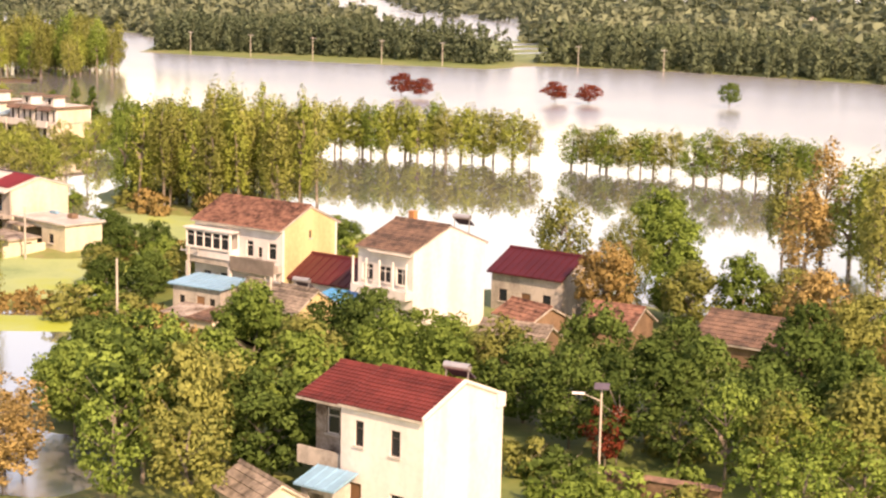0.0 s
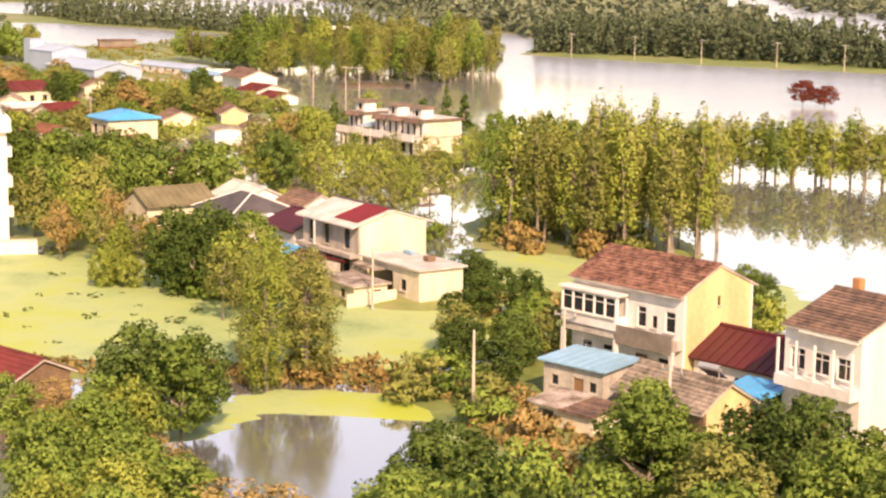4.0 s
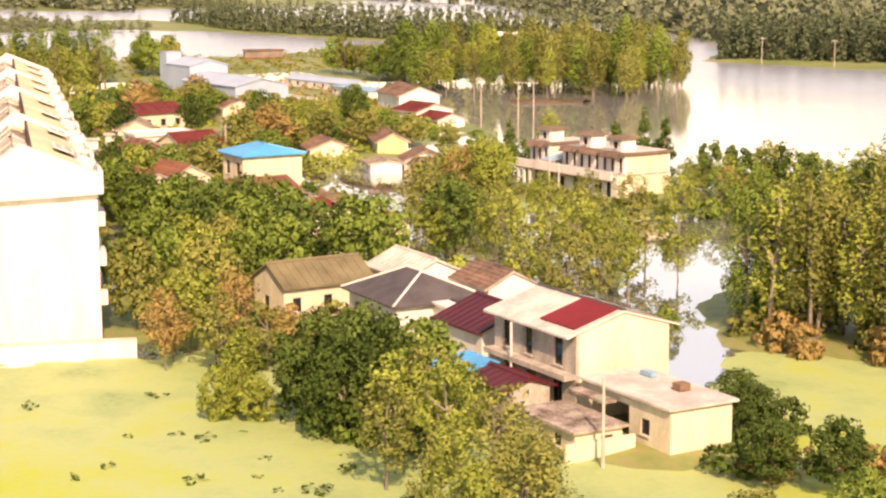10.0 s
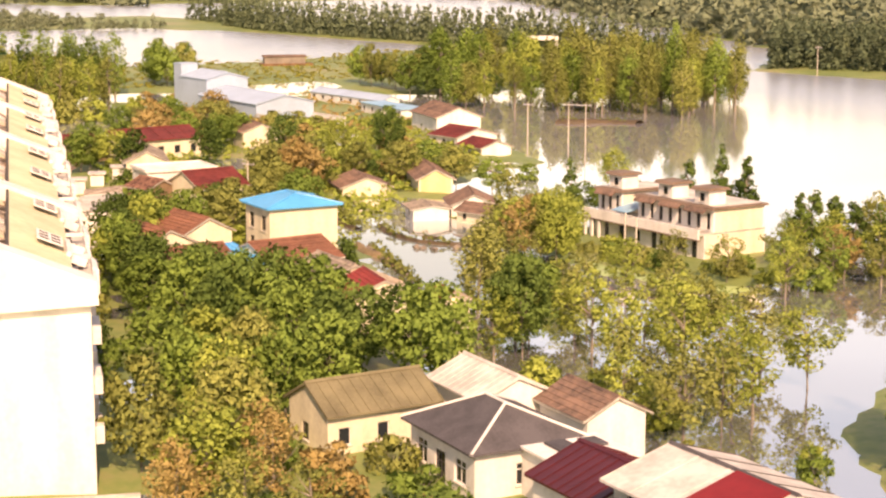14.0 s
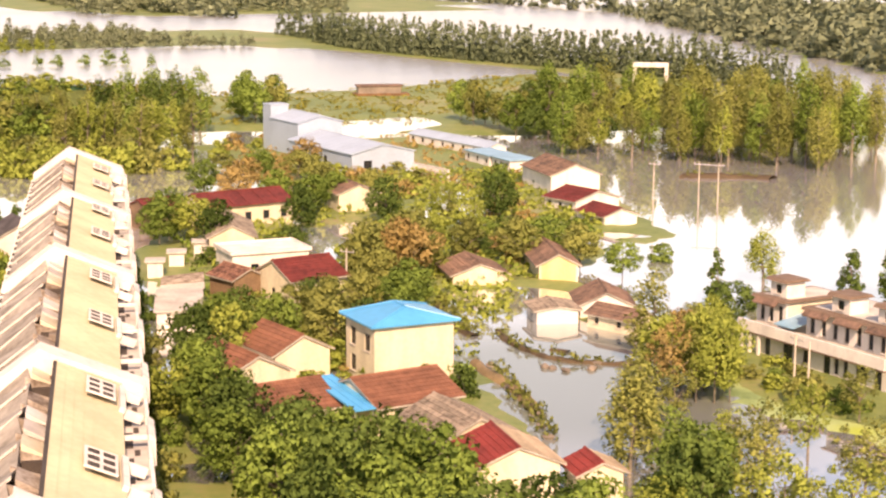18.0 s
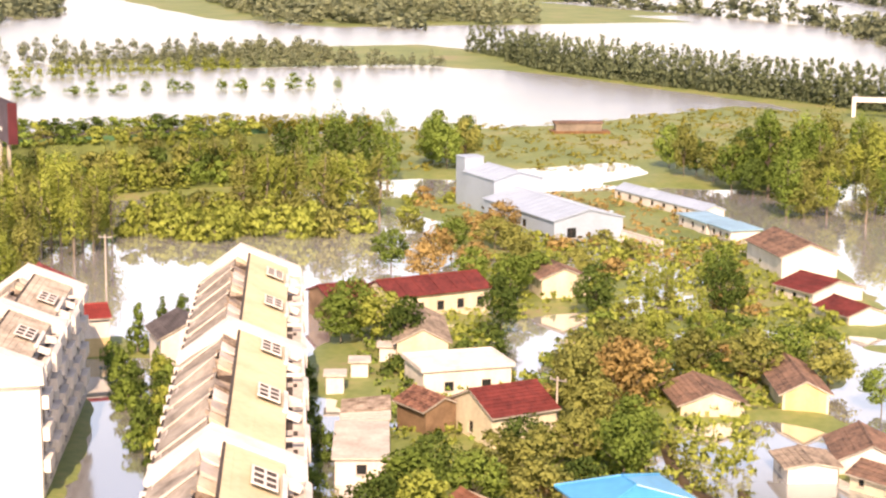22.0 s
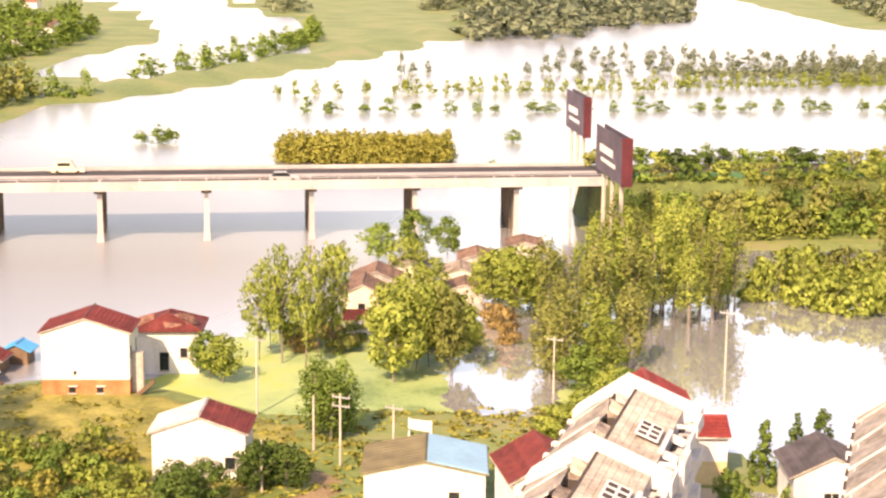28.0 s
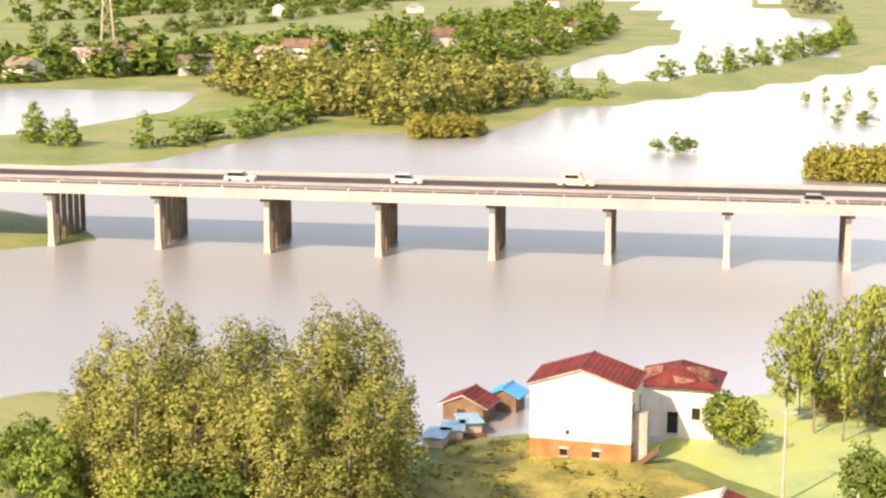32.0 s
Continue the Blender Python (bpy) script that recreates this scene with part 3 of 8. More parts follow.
# ---------------------------------------------------------------- buildings
def wall_panel(length, height, holes, thick=0.24):
    """A wall along x from 0 to length, its outer face at y = 0, with openings (u0, u1, v0, v1) through it."""
    bm = bmesh.new()
    us = sorted({0.0, length, *[round(min(max(c, 0.05), length - 0.05), 3) for h in holes for c in h[:2]]})
    vs = sorted({0.0, height, *[round(min(max(c, 0.0), height - 0.05), 3) for h in holes for c in h[2:]]})
    nu, nv = len(us) - 1, len(vs) - 1
    solid = {(i, j): not any(h[0] < (us[i] + us[i + 1]) / 2 < h[1] and h[2] < (vs[j] + vs[j + 1]) / 2 < h[3] for h in holes) for i in range(nu) for j in range(nv)}
    made = {}

    def at(i, j, k):
        if (i, j, k) not in made:
            made[i, j, k] = bm.verts.new((us[i], k * thick, vs[j]))
        return made[i, j, k]

    for (i, j), full in solid.items():
        if not full:
            continue
        bm.faces.new((at(i, j, 0), at(i + 1, j, 0), at(i + 1, j + 1, 0), at(i, j + 1, 0)))
        bm.faces.new((at(i, j, 1), at(i, j + 1, 1), at(i + 1, j + 1, 1), at(i + 1, j, 1)))
        for di, dj, p, q in ((-1, 0, (i, j), (i, j + 1)), (1, 0, (i + 1, j + 1), (i + 1, j)), (0, -1, (i + 1, j), (i, j)), (0, 1, (i, j + 1), (i + 1, j + 1))):
            if not solid.get((i + di, j + dj), False):
                bm.faces.new((at(*p, 0), at(*q, 0), at(*q, 1), at(*p, 1)))
    bmesh.ops.recalc_face_normals(bm, faces=bm.faces)
    return bm


FRAME_CACHE = {}


def window(parent, m, w, h, style="white"):
    """A window in an opening: frame with a mullion, pane and sill."""
    key = (round(w, 2), round(h, 2), style)
    if key not in FRAME_CACHE:
        f = 0.07
        n = max(1, round(w / 0.75))
        us = [(w * i / n + (f if i == 0 else 0.03), w * (i + 1) / n - (f if i == n - 1 else 0.03)) for i in range(n)]
        vs = [(f, h * 0.68), (h * 0.68 + 0.05, h - f)] if h > 1.2 else [(f, h - f)]
        frame_bm = wall_panel(w, h, [(*u, *v) for u in us for v in vs], 0.07)
        bmesh.ops.translate(frame_bm, vec=(0, 0.10, 0), verts=frame_bm.verts)
        fm = M["frame"] if style == "white" else M["dark_frame"]
        FRAME_CACHE[key] = (bm_mesh("window_frame", frame_bm, fm), bm_mesh("pane", boxes((f, w - f, 0.128, 0.142, f, h - f)), M["glass"]), bm_mesh("window_sill", boxes((-0.08, w + 0.08, -0.10, 0.05, -0.09, -0.004)), M["concrete"]))
    fr, pn, sl = FRAME_CACHE[key]
    ob = part("window", fr, None, parent, m=m)
    part("pane", pn, None, ob)
    part("window_sill", sl, None, ob)
    return ob


def door(parent, m, w, h, material):
    ob = part("door", boxes((0, w, 0.10, 0.16, 0, h)), material, parent, m=m)
    part("door_handle", boxes((w - 0.14, w - 0.08, 0.05, 0.10, h * 0.45, h * 0.55)), M["steel"], ob)
    return ob


SIDES = {"front": 0, "right": 90, "back": 180, "left": 270}


def walls(parent, L, W, z0, height, materials, openings, x=0.0, y=0.0, skip=()):
    """Four walls round a body centred on (x, y). openings: {side: [(kind, u, v, w, h)]}, u from the left seen from outside."""
    for side, turn in SIDES.items():
        if side in skip:
            continue
        long = L if side in ("front", "back") else W - 0.48
        far = W / 2 if side in ("front", "back") else L / 2
        m = pose(x, y, z0) @ pose(0, 0, 0, 0, 0, turn) @ pose(-long / 2, -far, 0)
        some = openings.get(side, ())
        wall = part("wall", wall_panel(long, height, [(u, u + w, v, v + h) for _, u, v, w, h in some]), materials.get(side, materials["all"]), parent, m=m)
        for kind, u, v, w, h in some:
            at = pose(u, 0, v)
            if kind == "door":
                door(wall, at, w, h, M["wood"])
            elif kind == "hole":
                pass
            else:
                window(wall, at, w, h, "dark" if kind == "dark" else "white")


TILE_CACHE = {}


def tile_course(L, depth, material, wave=0.30):
    """One course of pan tiles: a scalloped strip, L long and depth deep, its lower edge at y = 0."""
    key = (round(L, 2), round(depth, 2), material.name)
    if key not in TILE_CACHE:
        n = max(6, int(L / (wave / 2)))
        vs, fs = [], []
        for i in range(n + 1):
            x = -L / 2 + L * i / n
            up = 0.035 if i % 2 else 0.0
            vs += [(x, 0, 0.01), (x, 0, 0.055 + up), (x, depth + 0.03, 0.005 + up)]
        for i in range(n):
            a, b = 3 * i, 3 * i + 3
            fs += [(a, b, b + 1, a + 1), (a + 1, b + 1, b + 2, a + 2)]
        TILE_CACHE[key] = mesh_of("tile_course", vs, fs, material)
    return TILE_CACHE[key]


def slope(roof, L, run, rise, m, material, course=0.42):
    """Courses of tiles on one roof slope that climbs along +y in the frame m (origin at the middle of the eave)."""
    long, ang = math.hypot(run, rise), math.degrees(math.atan2(rise, run))
    n = max(2, round(long / course))
    me = tile_course(L, long / n, material)
    for i in range(n):
        part("tile_course", me, None, roof, m=m @ pose(0, 0, 0, ang) @ pose(0, i * long / n, 0))


def ribs(roof, L, run, rise, m, material, pitch=0.8):
    """Standing seams of a sheet-metal slope."""
    long, ang = math.hypot(run, rise), math.degrees(math.atan2(rise, run))
    me = bm_mesh("seam", boxes((-0.03, 0.03, 0.02, long - 0.02, 0, 0.05)), material)
    n = max(2, round(L / (pitch if L < 10 else 2.4)))
    for i in range(n + 1):
        part("seam", me, None, roof, m=m @ pose(0, 0, 0, ang) @ pose(-L / 2 + 0.04 + (L - 0.08) * i / n, 0, 0))


def gable_roof(parent, L, W, eave, ridge, material, x=0.0, y=0.0, turn=0, over=0.45, side_over=0.25, tiles=True, course=0.42, label="", back=None, ridge_mat=None, under=None):
    """A pitched roof with its ridge along x: slab, tiles or seams, and a ridge cap."""
    half, k = W / 2 + over, (ridge - eave) / (W / 2)
    drop = k * over
    z0 = eave - drop
    th = 0.14
    R = L + 2 * side_over
    prof = [(-half, z0), (0, ridge), (half, z0), (half, z0 + th), (0, ridge + th), (-half, z0 + th)]
    slab = under or M["grey"]
    roof = part("roof", prism(prof, -R / 2, R / 2), slab if tiles else material, parent, label, m=pose(x, y, 0, 0, 0, turn))
    for s, mm in ((0, material), (180, back or material)):
        m = pose(0, 0, 0, 0, 0, s) @ pose(0, -half, z0 + th)
        if tiles:
            slope(roof, R, half, ridge - z0, m, mm, course)
        else:
            ribs(roof, R, half, ridge - z0, m, mm)
    part("ridge_cap", prism([(-0.16, ridge + th), (0, ridge + th + 0.16), (0.16, ridge + th)], -R / 2, R / 2), ridge_mat or material, roof)
    return roof


def gables(parent, L, W, eave, ridge, materials, x=0.0, y=0.0, turn=0, thick=0.24):
    for s, key in ((1, "right"), (-1, "left")):
        a = s * L / 2
        prof = [(-W / 2, eave), (W / 2, eave), (0, ridge)]
        part("gable", prism(prof, min(a, a - s * thick), max(a, a - s * thick)), materials.get(key, materials["all"]), parent, m=pose(x, y, 0, 0, 0, turn))


def hip_roof(parent, L, W, eave, ridge, material, x=0.0, y=0.0, over=0.5, ridge_len=None, seams=None, label=""):
    a, b = L / 2 + over, W / 2 + over
    r = (L - W) / 2 if ridge_len is None else ridge_len / 2
    r = max(r, 0.05)
    bm = bmesh.new()
    lo = [bm.verts.new(p) for p in ((-a, -b, eave), (a, -b, eave), (a, b, eave), (-a, b, eave))]
    up = [bm.verts.new(p) for p in ((-a, -b, eave + 0.15), (a, -b, eave + 0.15), (a, b, eave + 0.15), (-a, b, eave + 0.15))]
    p, q = bm.verts.new((-r, 0, ridge)), bm.verts.new((r, 0, ridge))
    bm.faces.new(lo[::-1])
    for i in range(4):
        bm.faces.new((lo[i], lo[(i + 1) % 4], up[(i + 1) % 4], up[i]))
    bm.faces.new((up[0], up[1], q, p))
    bm.faces.new((up[1], up[2], q))
    bm.faces.new((up[2], up[3], p, q))
    bm.faces.new((up[3], up[0], p))
    roof = part("roof", bm, material, parent, label, m=pose(x, y, 0))
    if seams:
        for cx, cy in ((-a, -b), (a, -b), (a, b), (-a, b)):
            vs, fs = tube([(cx, cy, eave + 0.17), (math.copysign(r, cx), 0, ridge + 0.02)], [0.10, 0.10], 6)
            part("hip_cap", mesh_of("hip_cap", vs, fs, seams), None, roof)
        vs, fs = tube([(-r, 0, ridge + 0.03), (r, 0, ridge + 0.03)], [0.10, 0.10], 6)
        part("ridge_cap", mesh_of("ridge_cap", vs, fs, seams), None, roof)
    return roof


def flat_roof(parent, L, W, z, material, x=0.0, y=0.0, over=0.3, parapet=0.0, label="", pmat=None):
    roof = part("roof", boxes((x - L / 2 - over, x + L / 2 + over, y - W / 2 - over, y + W / 2 + over, z, z + 0.16)), material, parent, label)
    if parapet:
        a, b, t = L / 2 + over, W / 2 + over, 0.14
        for q in ((-a, a, -b, -b + t), (-a, a, b - t, b), (-a, -a + t, -b + t, b - t), (a - t, a, -b + t, b - t)):
            part("parapet", boxes((x + q[0], x + q[1], y + q[2], y + q[3], z + 0.16, z + 0.16 + parapet)), pmat or M["plaster"], roof)
    return roof


def shed_roof(parent, L, W, front, back, material, x=0.0, y=0.0, over=0.3, label="", tiles=False):
    """A roof of one slope, low in front."""
    k = (back - front) / W
    a = W / 2 + over
    zf, zb = front - k * over, back + k * over
    roof = part("roof", prism([(-a, zf), (a, zb), (a, zb + 0.1), (-a, zf + 0.1)], -L / 2 - over, L / 2 + over), material, parent, label, m=pose(x, y, 0))
    (slope if tiles else ribs)(roof, L + 2 * over, 2 * a, zb - zf, pose(0, -a, zf + 0.1), material)
    return roof


def row_of(kind, n, length, v, w, h, margin=0.8):
    """n like openings spread evenly along a wall."""
    step = (length - 2 * margin - w) / max(1, n - 1)
    return [(kind, margin + i * step, v, w, h) for i in range(n)]


def simple_house(name, x, y, ang, L, W, eave, ridge, wall, roof, label, openings=None, tiles=True, course=0.5, group="village houses", side=None, **more):
    ob = thing(name, x, y, 0.0, ang, label, "house", group)
    mats = {"all": M[wall]}
    if side:
        mats.update({k: M[v] for k, v in side.items()})
    if openings is None:
        openings = {"front": row_of("dark", max(1, int(L / 3.2)), L, 1.2, 0.9, 1.2), "right": [("dark", W * 0.4, 1.2, 0.8, 1.1)]}
    walls(ob, L, W, 0.0, eave, mats, openings)
    gables(ob, L, W, eave, ridge, mats)
    gable_roof(ob, L, W, eave, ridge, M[roof], tiles=tiles, course=course, **more)
    return ob


# --- the white house nearest the start
near = thing("house", 23.0, 48.6, 0, 2, "two-storey white house with a dark red tiled roof and bare gable", "house", "village houses")
mats = {"all": M["plaster"]}
walls(near, 5.8, 7.2, 0, 6.7, mats, {"front": [("dark", 1.0, 4.5, 0.62, 1.45), ("dark", 3.5, 4.4, 0.68, 1.45), ("white", 3.5, 1.0, 1.0, 1.3), ("door", 0.5, 0.1, 1.0, 2.3)]}, x=1.6)
walls(near, 3.4, 5.4, 0, 6.5, {"all": M["grey"], "front": M["peeling"]}, {"front": [("white", 0.8, 4.2, 0.95, 1.5), ("dark", 2.3, 4.0, 0.5, 1.7), ("door", 1.0, 0.1, 1.0, 2.2)]}, x=-3.0, y=0.9, skip=("right",))
part("terrace_wall", boxes((-4.7, -1.35, -3.4, -3.22, 2.9, 3.7)), M["grey"], near)
part("terrace_floor", boxes((-4.7, -1.35, -3.4, -1.82, 2.7, 2.896)), M["grey"], near)
gables(near, 5.8, 7.2, 6.7, 8.05, mats, x=1.6)
gables(near, 3.4, 5.4, 6.5, 7.5, {"all": M["grey"]}, x=-3.0, y=0.9)
gable_roof(near, 5.8, 7.2, 6.7, 8.05, M["red_tile"], x=1.6, over=0.25, side_over=0.03, course=0.34)
gable_roof(near, 3.3, 6.6, 6.6, 7.78, M["red_tile"], x=-3.05, y=0.25, over=0.5, side_over=0.0, course=0.34)
part("gable_coping", prism([(-3.75, 6.75), (0, 8.2), (3.75, 6.75), (3.75, 6.93), (0, 8.38), (-3.75, 6.93)], 4.42, 4.58), M["plaster"], near)
part("parapet", boxes((3.4, 4.6, 2.9, 3.7, 6.2, 7.0)), M["plaster"], near)
sh = thing("roof_water_heater", 25.4, 50.6, 7.7, 190, "small solar water heater on a red tiled roof", "water heater")
vs, fs = tube([(-0.8, 0, 0.75), (0.8, 0, 0.75)], [0.22, 0.22], 10)
part("tank", mesh_of("tank", vs, fs, M["steel"]), None, sh)
part("collector", prism([(-0.9, 0.0), (0.0, 0.62), (0.05, 0.55), (-0.85, -0.05)], -0.75, 0.75), M["dark"], sh)
for sx in (-0.7, 0.7):
    part("leg", boxes((sx - 0.03, sx + 0.03, -0.03, 0.03, -0.6, 0.6)), M["steel"], sh)
tin = thing("lean_to", 22.0, 43.6, 0, 5, "small lean-to with a grey-blue tin roof", "lean-to")
walls(tin, 2.2, 1.6, 0, 2.5, {"all": M["grey"]}, {"front": [("hole", 0.5, 0.0, 1.1, 2.1)]})
shed_roof(tin, 2.2, 1.6, 2.5, 2.9, M["pale_blue"])
simple_house("shed", -46.3, 46.4, 10, 6.4, 4.4, 2.6, 3.6, "mud", "red_tile", "low farm shed with a red tiled roof by the green field", {})
simple_house("shed", 19.8, 40.8, -18, 4.6, 2.8, 2.2, 3.1, "cream", "grey_tile", "low shed with an old grey tiled roof", {"right": [("dark", 0.8, 0.9, 0.6, 0.8)]})

# --- the balcony house
bal = thing("house", -26.6, 87.4, 0, 3, "two-storey white house with a glazed balcony and rusty tiled roof", "house", "village houses")
mats = {"all": M["plaster"], "right": M["yellow"]}
walls(bal, 10.6, 7.4, 0, 7.3, mats, {"front": [("white", 6.3, 4.5, 0.85, 1.5), ("white", 8.9, 4.5, 0.95, 1.5), ("dark", 7.7, 4.6, 0.5, 0.9), ("white", 1.0, 1.2, 1.0, 1.5), ("white", 3.0, 1.2, 1.0, 1.5), ("door", 6.2, 0.2, 1.2, 2.4), ("dark", 8.4, 1.2, 1.0, 1.4)], "right": [("dark", 3.3, 6.2, 0.35, 0.7)]})
gables(bal, 10.6, 7.4, 7.3, 8.95, mats)
gable_roof(bal, 10.6, 7.4, 7.3, 8.95, M["rust_tile"], over=0.5, side_over=0.1, course=0.36)
part("balcony_front", wall_panel(5.4, 2.45, [(0.09 + i * 1.05, 1.06 + i * 1.05, 0.85, 2.32) for i in range(5)], 0.12), M["plaster"], bal, m=pose(-5.3, -4.9, 4.1))
for i in range(5):
    window(bal, pose(-5.21 + i * 1.05, -4.93, 4.95), 0.97, 1.47)
    for q in ((0.06, 0.40), (0.58, 0.92), (0.30, 0.86))[i % 3:i % 3 + 1 + i % 2]:
        part("curtain", boxes((q[0], q[1], 0.17, 0.20, 0.07, 1.40)), M["curtain"], bal, "pale curtain behind the balcony glazing", m=pose(-5.21 + i * 1.05, -4.93, 4.95))
part("balcony_side", wall_panel(1.1, 2.45, [(0.15, 0.95, 0.95, 2.3)], 0.12), M["plaster"], bal, m=pose(0.1, -4.78, 4.1, 0, 0, 90))
part("balcony_slab", boxes((-5.3, 5.3, -4.75, -3.72, 3.5, 4.08)), M["grey"], bal)
part("balcony_parapet", boxes((0.1, 5.3, -4.9, -4.76, 3.3, 4.6)), M["stained"], bal, "stained grey balcony parapet")
part("balcony_roof", boxes((-5.5, 0.3, -5.05, -3.72, 6.56, 6.7)), M["plaster"], bal)
for sx in (-5.2, 0.0, 5.2):
    part("pillar", boxes((sx - 0.14, sx + 0.14, -4.86, -4.58, 0, 3.49)), M["plaster"], bal)
redhall = thing("annex", -16.4, 88.2, 0, 3, "single-storey annex with a plain crimson metal roof", "annex")
walls(redhall, 9.4, 6.0, 0, 3.1, {"all": M["plaster"]}, {"front": [("white", 1.0, 1.1, 1.2, 1.2), ("door", 3.6, 0.1, 1.1, 2.1), ("white", 6.4, 1.1, 1.2, 1.2)]})
gables(redhall, 9.4, 6.0, 3.1, 4.7, {"all": M["plaster"]})
gable_roof(redhall, 9.4, 6.0, 3.1, 4.7, M["red_metal"], tiles=False, over=0.4)
blu = thing("shed", -24.6, 78.6, 0, 8, "small brick shed with a flat pale blue metal roof", "shed")
walls(blu, 5.2, 3.6, 0, 2.8, {"all": M["grey"]}, {"front": [("dark", 0.7, 1.2, 0.6, 0.7), ("door", 2.6, 0.1, 0.9, 1.9), ("dark", 4.0, 1.2, 0.6, 0.7)]})
shed_roof(blu, 5.2, 3.6, 2.8, 3.05, M["pale_blue"], over=0.35)
simple_house("shed", -14.6, 77.4, 0, 7.6, 4.4, 2.8, 4.1, "mud", "grey_tile", "old brick cottage with a weathered grey-brown tiled roof", {"front": [("dark", 0.9, 1.0, 0.8, 1.1), ("door", 3.0, 0.1, 1.0, 2.0), ("dark", 5.4, 1.0, 0.8, 1.1)], "right": [("dark", 1.6, 1.0, 0.6, 0.8)]}, side={"right": "yellow"}, course=0.36)
copy_thing(sh, pose(-13.2, 78.2, 3.95, 0, 0, 188))
tarp = thing("canopy", -12.6, 82.0, 0, 6, "deep blue sheet canopy between two yards", "canopy")
shed_roof(tarp, 3.0, 2.6, 2.7, 3.0, M["blue_metal"])
for sx in (-1.4, 1.4):
    for sy in (-1.2, 1.2):
        part("post", boxes((sx - 0.05, sx + 0.05, sy - 0.05, sy + 0.05, 0, 2.72)), M["wood"], tarp)
lowsh = thing("ruined_shed", -19.5, 72.6, 0, 4, "low broken shed with a patched cement roof", "shed")
walls(lowsh, 5.4, 2.6, 0, 1.7, {"all": M["cream"]}, {"front": [("hole", 0.8, 0.0, 1.2, 1.4)]})
shed_roof(lowsh, 2.5, 2.6, 1.7, 2.0, M["peeling"], x=-1.4)
shed_roof(lowsh, 2.3, 2.6, 1.65, 1.9, M["brown_tile"], x=1.4, tiles=True)

# --- the white gabled house beside it
wh = thing("house", -7.7, 87.0, 0, -2, "two-storey white house with a broken brown tiled roof", "house", "village houses")
mats = {"all": M["plaster"]}
walls(wh, 6.2, 9.0, 0, 7.4, mats, {"front": [("white", 0.5, 4.6, 1.2, 1.4), ("white", 2.3, 4.6, 1.4, 1.4), ("white", 4.3, 4.6, 1.3, 1.4), ("white", 0.6, 1.2, 1.2, 1.5), ("door", 2.7, 0.1, 1.2, 2.2), ("white", 4.4, 1.2, 1.2, 1.5)]})
gables(wh, 6.2, 9.0, 7.4, 9.1, mats)
gable_roof(wh, 6.2, 9.0, 7.4, 9.1, M["brown_tile"], over=0.4, side_over=0.02, course=0.36)
part("balcony_slab", boxes((-3.1, 3.1, -5.4, -4.52, 3.6, 4.3)), M["plaster"], wh)
for i in range(5):
    part("balcony_post", boxes((-3.0 + i * 1.5, -2.86 + i * 1.5, -5.38, -5.24, 4.31, 6.6)), M["frame"], wh)
part("chimney", boxes((-2.2, -1.6, 0.6, 1.1, 8.6, 9.9)), M["brick"], wh)
part("roof_edge", prism([(-5.0, 7.1), (-4.0, 7.62), (-4.0, 7.72), (-5.0, 7.2)], -1.6, 3.1), M["concrete"], wh, "bare cement strip along the eave")
copy_thing(sh, pose(-5.6, 89.6, 8.9, 0, 0, 190))
simple_house("house", -4.6, 100.6, 3, 7.4, 6.4, 3.9, 5.4, "grey", "red_metal", "single-storey cottage with a dark crimson metal roof", {"front": [("dark", 0.8, 1.2, 0.9, 1.1), ("door", 3.2, 0.1, 1.0, 2.1), ("dark", 5.4, 1.2, 0.9, 1.1)]}, tiles=False)
simple_house("shed", 1.2, 90.6, -12, 4.6, 3.6, 2.1, 3.0, "mud", "rust_tile", "low brick shed with a collapsed rusty tiled roof", {})
simple_house("shed", 8.0, 93.4, 8, 4.2, 4.2, 2.2, 3.4, "mud", "rust_tile", "small brick shed with an orange-red tiled roof", {})
simple_house("house", 20.2, 95.4, 4, 8.8, 6.0, 2.3, 3.9, "mud", "brown_tile", "low cottage with a dark brown tiled roof among trees", {})
simple_house("shed", 6.2, 82.0, 14, 5.4, 3.6, 2.4, 3.3, "mud", "grey_tile", "low outhouse with a grey tiled roof", {})

# --- the house by the green field
gb = thing("house", -72.6, 94.0, 0, -4, "two-storey cream house with a white roof and red roof panel", "house", "village houses")
# front wall is grey, putting the shade under the eave into its colour
mats = {"all": M["cream"], "front": M["grey"]}
walls(gb, 10.2, 7.4, 0, 5.6, mats, {"front": [("dark", 1.2, 3.2, 0.9, 1.9), ("dark", 4.0, 3.2, 0.9, 1.9), ("dark", 7.6, 3.2, 1.0, 1.9), ("dark", 1.4, 0.6, 1.2, 1.7), ("door", 4.2, 0.1, 1.2, 2.1), ("dark", 7.4, 0.6, 1.2, 1.7)], "right": []})
gables(gb, 10.2, 7.4, 5.6, 6.7, mats)
gable_roof(gb, 10.2, 7.4, 5.6, 6.7, M["concrete"], tiles=False, over=0.8, side_over=0.15, back=M["dark_frame"], ridge_mat=M["dark_tile"])
part("roof_panel", prism([(-3.6, 5.83), (-0.15, 6.855), (-0.15, 6.93), (-3.6, 5.9)], 0.6, 4.7), M["red_patch"], gb, "red coated roof panel")
part("downpipe", boxes((-1.6, -1.48, -4.6, -4.48, 0, 5.3)), M["frame"], gb)
part("balcony_slab", boxes((-5.1, 5.1, -4.6, -3.72, 2.6, 2.95)), M["grey"], gb)
ga = thing("annex", -61.6, 91.4, 0, -4, "low cream annex with a flat white roof", "annex")
